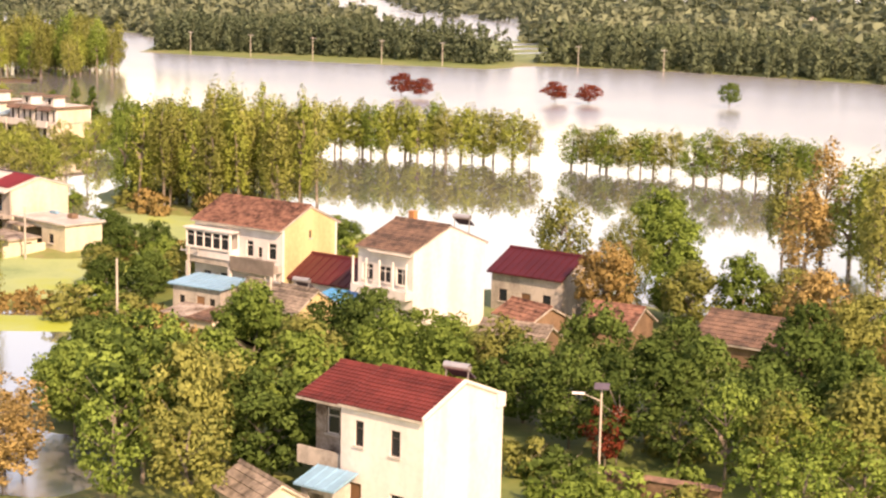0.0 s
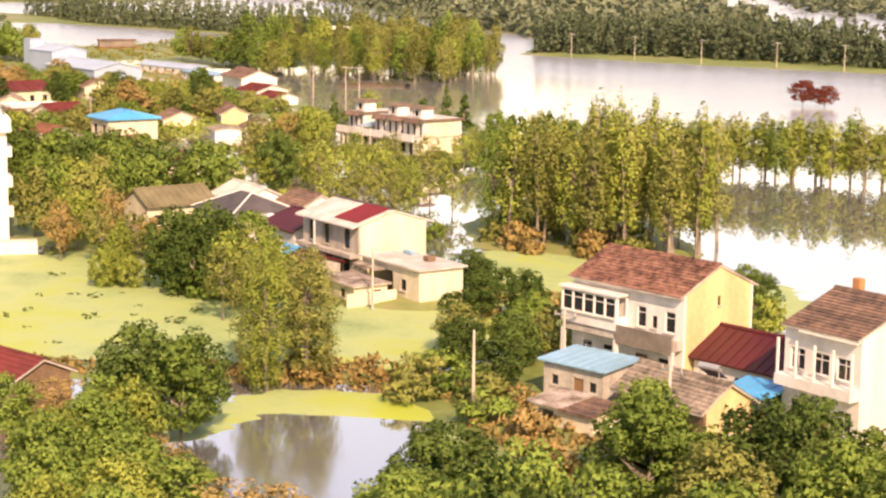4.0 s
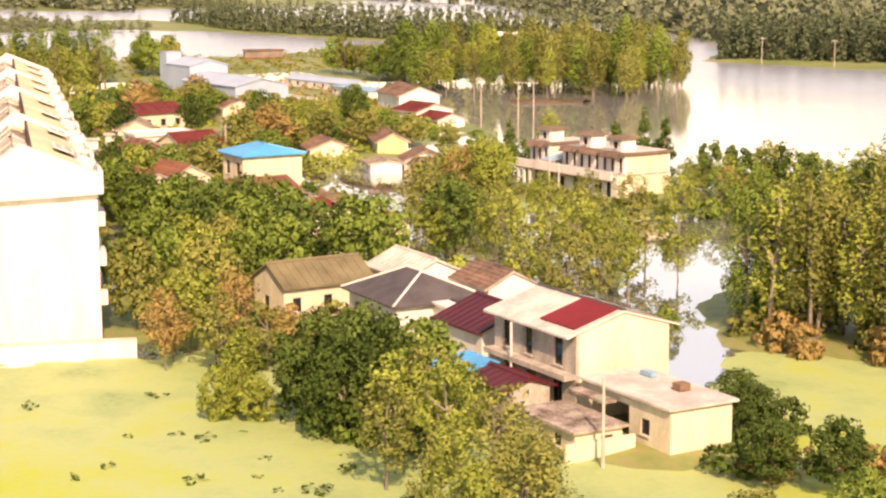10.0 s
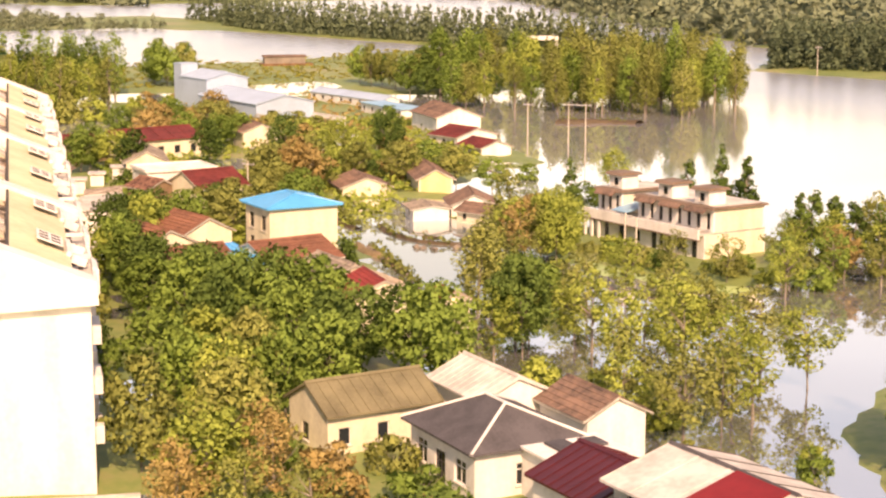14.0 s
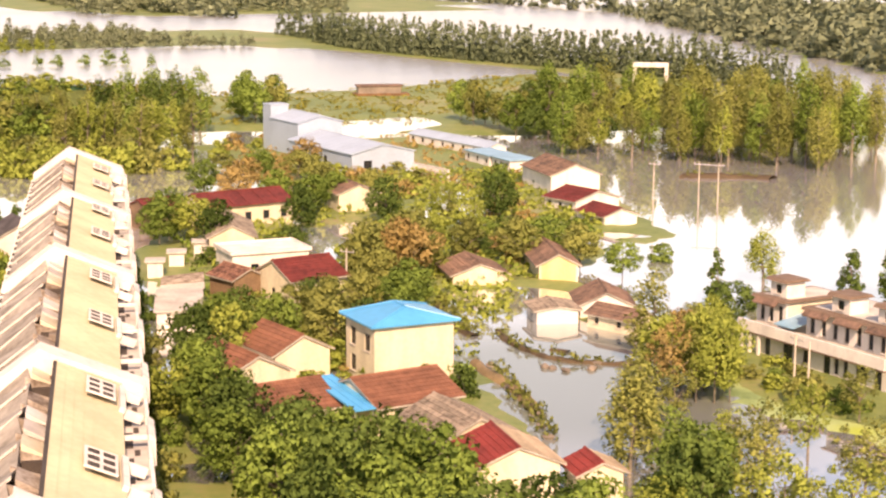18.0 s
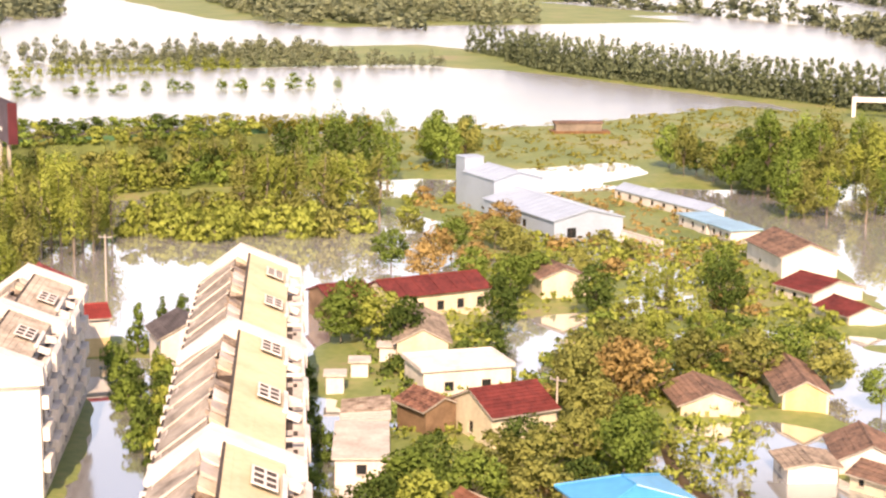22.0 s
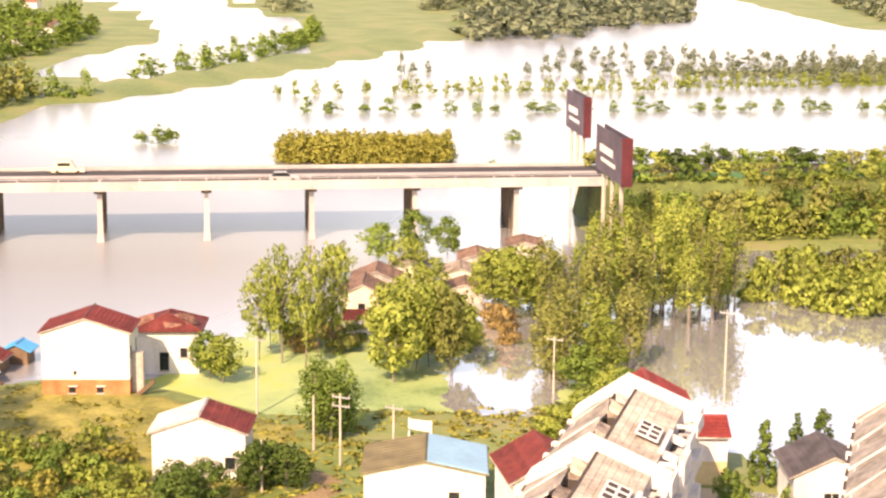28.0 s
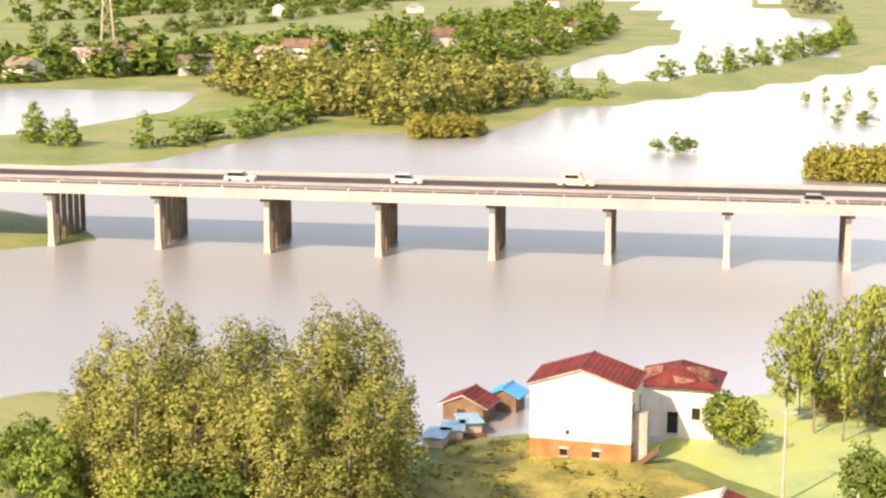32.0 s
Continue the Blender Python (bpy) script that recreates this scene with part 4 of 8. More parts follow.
walls(ga, 9.4, 4.6, 0, 3.1, {"all": M["cream"]}, {"front": [("hole", 0.8, 0.2, 4.4, 2.3), ("dark", 6.4, 1.0, 0.9, 1.0)]})
flat_roof(ga, 9.4, 4.6, 3.1, M["concrete"], label="pale cement roof")
part("roof_slab", boxes((-4.4, -0.4, -3.6, -2.62, 2.5, 2.66)), M["peeling"], ga, "lower peeling porch slab")
part("roof_clutter", boxes((1.2, 2.0, 0.4, 1.2, 3.32, 3.75)), M["mud"], ga)
part("roof_clutter", boxes((-3.0, -1.8, 1.0, 1.5, 3.32, 3.6)), M["pale_blue"], ga)
gs = thing("shed", -63.2, 86.0, 0, -4, "low yard shed with a stained flat cement roof", "shed")
walls(gs, 6.2, 3.4, 0, 1.7, {"all": M["cream"]}, {"right": [("hole", 1.6, 0.4, 0.9, 0.9)], "front": [("dark", 3.9, 0.5, 0.8, 0.8)]})
flat_roof(gs, 6.2, 3.4, 1.7, M["peeling"])
part("lean_wall", boxes((3.3, 3.5, -2.6, 2.4, 0, 1.2)), M["cream"], gs)
simple_house("shed", -71.5, 87.4, -4, 4.6, 3.2, 2.2, 2.7, "grey", "red_metal", "carport shed with red sheet roofing", {}, tiles=False)
cp = thing("canopy", -76.0, 86.6, 0, -4, "patched blue sheet canopy in the yard", "canopy")
shed_roof(cp, 3.4, 3.0, 2.3, 2.7, M["blue_metal"])
part("patch", boxes((-0.9, 0.6, -1.0, 0.4, 2.66, 2.72)), M["pale_blue"], cp)
for sx in (-1.6, 1.6):
    for sy in (-1.4, 1.4):
        part("post", boxes((sx - 0.05, sx + 0.05, sy - 0.05, sy + 0.05, -0.3, 2.3)), M["wood"], cp)
simple_house("annex", -83.0, 94.6, -4, 6.2, 6.6, 3.4, 4.7, "plaster", "red_metal", "low annex with a faded crimson roof", {}, tiles=False)

# --- the slate-roofed house and the cottages behind it
sl = thing("house", -95.2, 95.0, 0, -6, "white single-storey house with a dark slate hipped roof and pale ridges", "house", "village houses")
walls(sl, 8.6, 7.4, 0, 3.3, {"all": M["plaster"]}, {"front": [("white", 0.8, 1.0, 1.5, 1.5), ("dark", 3.4, 0.1, 1.4, 2.3), ("white", 6.0, 1.0, 1.5, 1.5)], "right": [("white", 2.6, 1.0, 1.2, 1.4)]})
hip_roof(sl, 8.6, 7.4, 3.3, 5.3, M["dark_tile"], seams=M["plaster"], ridge_len=2.6)
flat_roof(sl, 4.6, 5.0, 3.4, M["plaster"], x=6.6, y=2.0)
walls(sl, 4.6, 5.0, 0, 3.4, {"all": M["plaster"]}, {}, x=6.6, y=2.0)
part("skylight", boxes((5.0, 7.0, 0.6, 2.0, 3.57, 3.75)), M["dark_tile"], sl)
part("skylight", boxes((5.2, 6.8, 2.8, 4.0, 3.57, 3.72)), M["dark_tile"], sl)
simple_house("house", -106.6, 92.2, 88, 8.2, 5.6, 3.2, 4.6, "cream", "tan_roof", "old cottage with a faded tan roof", {"front": row_of("white", 3, 8.2, 1.0, 0.9, 1.2), "left": [("dark", 1.6, 0.8, 1.0, 1.2)]}, tiles=False)
simple_house("house", -104.4, 101.0, -6, 7.4, 5.2, 3.4, 4.6, "plaster", "concrete", "pale cottage with a cement roof", {}, tiles=False)
simple_house("house", -97.0, 104.0, -6, 6.0, 4.4, 3.2, 4.3, "plaster", "brown_tile", "small cottage with a brown tiled roof", {})

# --- the blue-roofed house and its neighbours
bh = thing("house", -172.2, 121.6, 0, -4, "tall cream house with a bright blue hipped metal roof", "house", "village houses")
walls(bh, 6.4, 7.8, 0, 5.6, {"all": M["cream"]}, {"right": [], "front": [("dark", 1.0, 3.2, 1.2, 1.6), ("dark", 4.2, 3.2, 1.2, 1.6), ("dark", 1.0, 0.8, 1.2, 1.5)]})
hip_roof(bh, 6.4, 7.8, 5.65, 6.9, M["blue_metal"], over=0.5, ridge_len=2.4, seams=M["blue_metal"])
simple_house("house", -158.4, 113.6, 92, 7.8, 8.0, 3.0, 4.4, "cream", "warm_tile", "low house with a warm red tiled roof", {"front": [("dark", 1.0, 0.9, 0.9, 1.1), ("dark", 4.6, 0.9, 0.9, 1.1)]})
ct = thing("canopy", -158.0, 108.7, 0, 92, "translucent blue sheet canopy between two roofs", "canopy")
shed_roof(ct, 1.6, 7.4, 3.0, 3.9, M["blue_metal"])
for sx in (-0.8, 0.8):
    for sy in (-3.4, 3.4):
        part("post", boxes((sx - 0.05, sx + 0.05, sy - 0.05, sy + 0.05, 0, 3.0)), M["steel"], ct)
simple_house("house", -160.6, 104.6, 92, 6.4, 7.2, 2.8, 4.2, "cream", "warm_tile", "cottage with a brown tiled roof, its sunlit slope coloured tan", {"front": [("dark", 2.0, 0.9, 0.9, 1.1)]}, back=M["sunlit_tile"])
simple_house("house", -172.8, 105.6, 4, 8.6, 6.2, 3.0, 4.5, "cream", "warm_tile", "cottage with a red-brown tiled roof, its sunlit slope coloured tan", {}, back=M["sunlit_tile"])
simple_house("house", -178.0, 112.6, 4, 7.4, 5.6, 3.0, 4.4, "cream", "warm_tile", "cottage with a brown tiled roof and pale gable", {}, back=M["sunlit_tile"])
simple_house("house", -147.6, 113.2, -4, 7.8, 6.0, 2.9, 4.2, "cream", "grey_tile", "cottage with a grey-brown tiled roof", {})
simple_house("house", -139.4, 112.4, -14, 6.4, 6.2, 2.8, 4.1, "cream", "bright_tile", "cream cottage with a bright red tiled roof by the water", {}, back=M["sunlit_tile"])
simple_house("shed", -135.0, 117.2, -14, 3.4, 3.2, 2.3, 3.0, "cream", "bright_tile", "small cream shed with a bright red roof by the water", {}, back=M["sunlit_tile"])

# --- the three-turret villa
vi = thing("villa", -154.8, 160.1, 0, 0, "long white villa with a balcony, upper pavilions and three roof turrets", "villa")
openings = [("dark", 0.5, 0.4, 0.55, 1.9), ("dark", 1.6, 0.4, 0.55, 1.9), ("dark", 2.8, 0.4, 0.8, 1.9), ("dark", 5.4, 0.2, 1.4, 2.1), ("dark", 8.2, 0.8, 0.9, 1.2), ("dark", 11.0, 0.2, 0.9, 2.1), ("dark", 12.4, 0.6, 0.6, 1.5), ("dark", 13.6, 0.6, 0.6, 1.5), ("dark", 15.2, 0.8, 1.5, 1.4), ("dark", 17.6, 0.1, 0.9, 2.2)]
walls(vi, 19.6, 8.6, 0, 2.9, {"all": M["plaster"], "right": M["cream"]}, {"front": openings})
part("terrace", boxes((-9.8, 9.8, -5.0, 4.3, 2.904, 3.1)), M["grey"], vi)
part("balcony_parapet", boxes((-9.9, 9.9, -5.3, -5.02, 2.55, 3.6)), M["plaster"], vi, "long white balcony parapet")
part("parapet_base", boxes((-9.9, 9.9, -5.32, -5.0, 2.4, 2.546)), M["brown_slab"], vi, "brown band under the parapet")
for i in range(3):
    part("pillar", boxes((-9.6 + i * 1.25, -9.3 + i * 1.25, -5.25, -5.0, 0, 2.396)), M["plaster"], vi)
for tx, tw, n in ((-7.7, 4.2, 3), (3.5, 12.4, 8)):
    some = {"front": row_of("dark", n, tw, 0.25, 0.6, 1.75, 0.5)}
    walls(vi, tw, 7.2, 3.1, 2.4, {"all": M["plaster"], "right": M["cream"]}, some, x=tx, y=0.6)
    part("pavilion_roof", prism([(-3.5, 5.504), (4.6, 5.504), (4.4, 5.75), (-3.3, 5.75)], tx - tw / 2 - 0.35, tx + tw / 2 + 0.35), M["brown_slab"], vi, "brown overhanging flat roof")
    part("roof_deck", boxes((tx - tw / 2 + 0.3, tx + tw / 2 - 0.3, -2.4, 4.0, 5.754, 5.8)), M["concrete"], vi, "pale roof deck")
    for k in range(max(1, round(tw / 4))):
        cx = tx - tw / 2 + (k + 0.5) * tw / max(1, round(tw / 4))
        part("eave_arch", prism([(-4.1, 5.1), (-3.55, 5.502), (-3.55, 5.7), (-4.1, 5.25)], cx - 1.6, cx + 1.6), M["brown_tile"], vi, "brown tiled front eave")
for tx in (-7.4, 1.2, 7.2):
    walls(vi, 2.3, 2.3, 5.804, 1.5, {"all": M["plaster"]}, {"front": [("dark", 0.75, 0.3, 0.8, 0.9)], "left": [("dark", 0.6, 0.3, 0.6, 0.9)]}, x=tx, y=-1.3)
    part("turret_roof", prism([(-1.6, 7.308), (1.6, 7.308), (1.2, 7.6), (-1.2, 7.6)], tx - 1.5, tx + 1.5), M["brown_slab"], vi, "brown turret roof", m=pose(0, -1.3, 0))
part("canopy", prism([(-4.6, 3.7), (-1.2, 4.35), (-1.2, 4.43), (-4.6, 3.78)], -5.5, -2.8), M["pale_blue"], vi, "blue sheet canopy")

# --- the middle of the village
fl = thing("house", -223.6, 131.0, 0, -6, "low white house with a flat pale roof", "house", "village houses")
walls(fl, 6.6, 9.4, 0, 3.2, {"all": M["plaster"]}, {"right": [("dark", 2.0, 1.0, 1.0, 1.0), ("dark", 6.0, 1.0, 1.0, 1.0)]})
flat_roof(fl, 6.6, 9.4, 3.2, M["plaster"], parapet=0.25)
simple_house("house", -207.0, 128.2, 96, 7.0, 7.4, 3.3, 4.9, "cream", "red_tile", "white-gabled house with a bright red tiled roof", {"front": [("dark", 1.2, 0.9, 1.0, 1.2)], "left": [("dark", 3.0, 0.9, 0.8, 1.1)]})
simple_house("shed", -211.6, 122.6, 10, 5.0, 4.0, 2.8, 3.7, "mud", "rust_tile", "brick outhouse with a rusty roof", {})
simple_house("house", -260.2, 143.4, 96, 14.0, 7.0, 3.2, 4.5, "cream", "red_tile", "long low building with a dark red roof", {"front": row_of("dark", 5, 14.0, 0.9, 1.0, 1.2)}, tiles=False)
simple_house("house", -262.0, 132.6, 96, 6.0, 6.0, 3.0, 4.0, "mud", "red_tile", "low wing with a dark red roof", {}, tiles=False)
simple_house("house", -240.6, 134.0, -20, 13.0, 5.6, 2.8, 4.2, "cream", "grey_tile", "long cottage with a grey-brown tiled roof", {})
simple_house("house", -248.0, 193.8, 6, 7.2, 8.4, 1.9, 3.1, "plaster", "red_tile", "flooded white house with a dark red tiled roof", {"right": [("dark", 2.6, 0.5, 0.9, 0.9)], "front": row_of("dark", 3, 7.2, 0.4, 0.8, 1.0)})
simple_house("house", -236.2, 190.0, -2, 7.2, 5.4, 1.45, 2.4, "plaster", "red_tile", "flooded white house with a maroon tiled roof", {})
simple_house("house", -208.6, 151.2, -18, 8.0, 6.4, 1.4, 2.6, "cream", "brown_tile", "flooded cottage with a dark brown tiled roof", {})
simple_house("house", -208.4, 162.0, -24, 12.0, 4.6, 2.0, 3.2, "cream", "brown_tile", "cottage with a yellow gable and brown tiled roof", {}, side={"right": "yellow"})
simple_house("house", -187.0, 154.6, -28, 7.4, 5.6, 1.4, 2.7, "plaster", "brown_tile", "flooded cottage with a brown tiled roof", {})
simple_house("shed", -186.2, 147.6, -20, 4.8, 4.4, 1.4, 1.8, "plaster", "grey_tile", "white shed with a low grey roof in the pond", {"front": [("dark", 1.8, 0.4, 0.8, 0.7)]})
simple_house("shed", -178.8, 151.2, 14, 6.4, 3.2, 1.5, 2.2, "cream", "brown_tile", "small shed standing in the flood", {"front": [("dark", 0.9, 0.5, 0.6, 0.7), ("dark", 3.9, 0.5, 0.6, 0.7)]})
simple_house("house", -266.0, 202.0, -14, 14.0, 8.0, 3.4, 5.0, "plaster", "brown_tile", "white farmhouse with a brown tiled roof", {})
simple_house("house", -262.6, 163.0, -10, 6.0, 6.0, 3.0, 4.2, "cream", "brown_tile", "pale cottage behind the trees", {})

# --- the factory
fa = thing("factory", -318.0, 186.0, 0, 0, "pale blue-white sheet-metal factory with a long shed and tower", "factory")
walls(fa, 3.6, 3.6, 0, 8.7, {"all": M["factory"]}, {}, x=-18.6, y=-1.5)
flat_roof(fa, 3.6, 3.6, 8.7, M["factory"], x=-18.6, y=-1.5, over=0.1)
walls(fa, 12.0, 9.0, 0, 6.4, {"all": M["factory"]}, {"right": [("hole", 3.0, 0.2, 2.4, 2.6)]}, x=-10.6, y=1.0)
gables(fa, 12.0, 9.0, 6.4, 7.6, {"all": M["factory"]}, x=-10.6, y=1.0)
gable_roof(fa, 12.0, 9.0, 6.4, 7.6, M["factory"], x=-10.6, y=1.0, tiles=False, over=0.2)
walls(fa, 25.0, 12.0, 0, 3.6, {"all": M["factory"]}, {"right": [("dark", 2.0, 0.8, 1.6, 1.6)], "front": [("dark", 1.4, 1.2, 1.4, 1.2), ("dark", 14.0, 1.2, 1.4, 1.2)]}, x=8.4, y=0.5)
gables(fa, 25.0, 12.0, 3.6, 5.0, {"all": M["factory"]}, x=8.4, y=0.5)
gable_roof(fa, 25.0, 12.0, 3.6, 5.0, M["factory"], x=8.4, y=0.5, tiles=False, over=0.3)
lg = thing("long_shed", -320.0, 214.4, 0, 2, "long low white shed with a grey metal roof", "shed")
walls(lg, 28.0, 4.0, 0, 2.0, {"all": M["plaster"]}, {"front": row_of("dark", 8, 28.0, 0.8, 1.0, 0.8)})
gables(lg, 28.0, 4.0, 2.0, 2.8, {"all": M["plaster"]})
gable_roof(lg, 28.0, 4.0, 2.0, 2.8, M["factory"], tiles=False, over=0.2)
for gx, gy, gl in ((-299, 209, 10), (-290, 208.4, 7)):
    ws = thing("workshop", gx, gy, 0, -6, "low white workshop with a flat pale blue roof", "shed", "workshops")
    walls(ws, gl, 5.0, 0, 2.2, {"all": M["plaster"]}, {"front": row_of("dark", 3, gl, 0.8, 0.9, 0.9)})
    flat_roof(ws, gl, 5.0, 2.2, M["pale_blue"], over=0.4)
yw = thing("yard_wall", -293.0, 192.6, 0, 3, "low white wall along the flooded factory yard", "wall")
part("wall", boxes((-7.0, 7.0, -0.15, 0.15, -0.5, 1.5)), M["plaster"], yw)
part("coping", boxes((-7.1, 7.1, -0.22, 0.22, 1.504, 1.62)), M["concrete"], yw)

# --- the apartment rows
def folded(name, xs, near, far, thick, material, parent, label):
    """A roof slope of folded panels: near and far give (y, z) of its two edges at each x."""
    vs, fs = [], []
    for i, x in enumerate(xs):
        (ya, za), (yb, zb) = near(i), far(i)
        vs += [(x, ya, za), (x, yb, zb), (x, ya, za - thick), (x, yb, zb - thick)]
    for i in range(len(xs) - 1):
        a, b = 4 * i, 4 * i + 4
        fs += [(a, b, b + 1), (a, b + 1, a + 1), (a + 2, a + 3, b + 3), (a + 2, b + 3, b + 2), (a, a + 2, b + 2, b), (a + 1, b + 1, b + 3, a + 3)]
    fs += [(0, 1, 3, 2), (4 * len(xs) - 4, 4 * len(xs) - 2, 4 * len(xs) - 1, 4 * len(xs) - 3)]
    return part(name, mesh_of(name, vs, fs, material), None, parent, label)


def row_block(x, y, ang, L, W, eave, ridge, bays, bands, lights, label, cover="cream_roof"):
    """A row with a cream slope and a white eave terrace in front, a sunk strip of roof yards behind its ridge and folded brown panels at the back."""
    ob = thing("apartment_row", x, y, 0, ang, label, "apartment building", "apartment rows")
    floors = 4
    fh = eave / floors
    step = L / bays
    front, back = [], []
    for f in range(floors):
        for b in range(bays):
            for q in (0.12, 0.40, 0.70):
                back.append(("dark", (b + q) * step, f * fh + 0.95, 1.3, 1.5))
                front.append(("dark", (b + q) * step, f * fh + 0.9, 1.5, 1.6))
    walls(ob, L, W, 0, eave, {"all": M["plaster"]}, {"front": front, "back": back})
    h = W / 2
    y0, y1, y2 = -h + 1.2, 0.0, 1.45
    z0 = eave + 1.0
    k = (ridge - z0) / (y1 - y0)
    rf = part("roof", prism([(y0 - 0.25, z0 - 0.25 * k), (y1, ridge), (y1, ridge + 0.15), (y0 - 0.25, z0 - 0.25 * k + 0.15)], -L / 2, L / 2), M[cover], ob, "pale roof slope")
    slope(rf, L - 0.1, y1 - y0 + 0.25, ridge - z0 + 0.25 * k, pose(0, y0 - 0.25, z0 - 0.25 * k + 0.15), M[cover], 0.55)
    # the white eave terrace with its attic wall, parapet, openings and dark well plates
    part("eave_terrace", boxes((-L / 2, L / 2, -h - 0.35, y0, eave + 0.004, eave + 0.16)), M["concrete"], ob, "white eave terrace")
    attic = part("attic_wall", wall_panel(L - 0.5, z0 - eave - 0.3, [(0.8 + 4.3 * i, 2.9 + 4.3 * i, 0.1, z0 - eave - 0.42) for i in range(int((L - 3) / 4.3))], 0.2), M["plaster"], ob, m=pose(-L / 2 + 0.25, y0, eave + 0.164))
    pane = bm_mesh("pane", boxes((0, 2.1, 0.12, 0.16, 0.1, z0 - eave - 0.42)), M["dark_frame"])
    for i in range(int((L - 3) / 4.3)):
        part("pane", pane, None, attic, m=pose(0.8 + 4.3 * i, 0, 0))
    n = int(L / 4.33)
    for i in range(n):
        cx = -L / 2 + (i + 0.5) * L / n
        if i % 3 == 1:
            part("dormer", prism([(-h - 0.75, eave - 0.9), (-h - 0.36, eave - 0.9), (-h - 0.36, eave + 0.9), (-h - 0.75, eave + 0.6)], cx - 1.9, cx + 1.9), M["plaster"], ob, "white attic balcony front")
        else:
            part("parapet", boxes((cx - 1.7, cx + 1.7, -h - 0.5, -h - 0.3, eave - 0.2, eave + 0.75)), M["plaster"], ob)
        # no wells are cut: dark plates paint their shade on the terrace
        part("eave_opening", boxes((cx - 2.0, cx + 0.4 + 0.5 * (i % 3), y0 - 0.75, y0 - 0.3, eave + 0.164, eave + 0.2)), M["dark_frame"], ob, "dark plate for a shaded well in the eave terrace")
        part("eave_opening", boxes((cx + 0.9, cx + 1.9, -h + 0.1, -h + 0.4, eave + 0.164, eave + 0.2)), M["dark_frame"], ob, "dark plate for a shaded well in the eave terrace")
        if i % 2:
            part("eave_beam", boxes((cx + 2.0, cx + 2.25, -h - 0.3, y0 + 0.2, eave + 0.7, eave + 0.95)), M["plaster"], ob, "white beam over the eave terrace")
    # the folded brown panels at the back
    m = max(2, round(L / 2.9))
    xs = [-L / 2 + L * i / m for i in range(m + 1)]
    folded("roof", xs, lambda i: (y2 + (0.35 if i % 4 == 2 else 0.0), ridge - 0.1 + (0.0, -0.34, 0.1, -0.22)[i % 4]), lambda i: (h + 0.35, eave - 0.3 + (0.0, 0.12, 0.0, 0.18)[i % 4]), 0.16, M["row_tile"], ob, "folded grey-brown roof panels")
    for i in range(0, m + 1, 2):
        za, zb = ridge - 0.1 + (0.0, 0.15)[i % 4 == 2], eave - 0.3
        part("roof_rib", prism([(y2 + 0.1, za + 0.0), (h + 0.4, zb), (h + 0.4, zb + 0.16), (y2 + 0.1, za + 0.16)], xs[i] - 0.10, xs[i] + 0.10), M["concrete"], ob, "pale roof rib")
    part("gutter", boxes((-L / 2, L / 2, h + 0.36, h + 0.56, eave - 0.5, eave - 0.28)), M["dark_frame"], ob, "dark eave gutter")
    for i in range(m):
        part("gutter_bracket", boxes((xs[i] + 0.6, xs[i] + 1.3, h + 0.34, h + 0.7, eave - 0.6, eave - 0.2)), M["plaster"], ob)
    # the strip of roof yards behind the ridge
    part("roof_terrace", boxes((-L / 2, L / 2, y1 + 0.224, y2, ridge - 1.6, ridge - 1.45)), M["grey"], ob, "sunk roof yards")
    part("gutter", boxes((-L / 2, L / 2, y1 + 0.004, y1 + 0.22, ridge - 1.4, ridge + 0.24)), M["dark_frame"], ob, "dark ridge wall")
    for i in range(m):
        cx = (xs[i] + xs[i + 1]) / 2
        kind = i % 5
        if kind != 3:
            part("yard_roof", prism([(y1 + 0.35, ridge - 1.44), (y2 - 0.05, ridge - 1.44), (y2 - 0.05, ridge - 0.05), (y1 + 0.35, ridge - 0.65)], cx - 1.15, cx + 0.5 + 0.2 * (i % 3)), M[("concrete", "plaster", "peeling", "plaster", "cream")[kind]], ob, "small slanted yard roof")
        # solid dark block painted in as the gap's shade
        part("yard_opening", boxes((cx + 0.8, cx + 1.15, y1 + 0.2, y2 - 0.1, ridge - 1.44, ridge - 0.75)), M["dark_frame"], ob, "dark block for the shaded gap between yard roofs")
        part("terrace_wall", prism([(y1 + 0.13, ridge - 1.44), (y2 + 0.3, ridge - 1.44), (y2 + 0.3, ridge - 0.15), (y1 + 0.13, ridge - 0.75)], cx + 1.2, cx + 1.34), M["peeling"], ob)
        if i % 4 == 1:
            part("terrace_clutter", boxes((cx - 0.4, cx + 0.3, y1 + 0.2, y1 + 0.8, ridge - 1.44, ridge - 0.6)), M[("wood", "grey", "mud", "stained")[i // 4 % 4]], ob)
    for s in (-1, 1):
        a = s * L / 2
        part("gable", prism([(-h, eave), (h, eave), (y2, ridge - 0.1), (y1, ridge), (y0, z0)], min(a, a - s * 0.24), max(a, a - s * 0.24)), M["plaster"], ob)
    for px in bands:
        part("fire_wall", prism([(-h - 0.45, eave - 0.5), (h + 0.5, eave - 0.9), (h + 0.5, eave + 0.35), (1.0, ridge + 0.95), (-h - 0.35, eave + 0.9)], px - 1.0, px + 1.0), M["plaster"], ob, "white stepped fire wall")
    for cx in lights:
        holes = [(0.16 + i * 1.12, 0.98 + i * 1.12, 0.14 + j * 0.80, 0.76 + j * 0.80) for i in range(3) for j in range(2)]
        tilt = pose(0, y0 + 0.25, z0 + 0.2 + 0.25 * k, math.degrees(math.atan(k)))
        sk = part("skylight", wall_panel(3.4, 1.72, holes, 0.10), M["plaster"], ob, "white louvred skylight frame", m=tilt @ pose(cx - 1.7, 0, 0.44, -90))
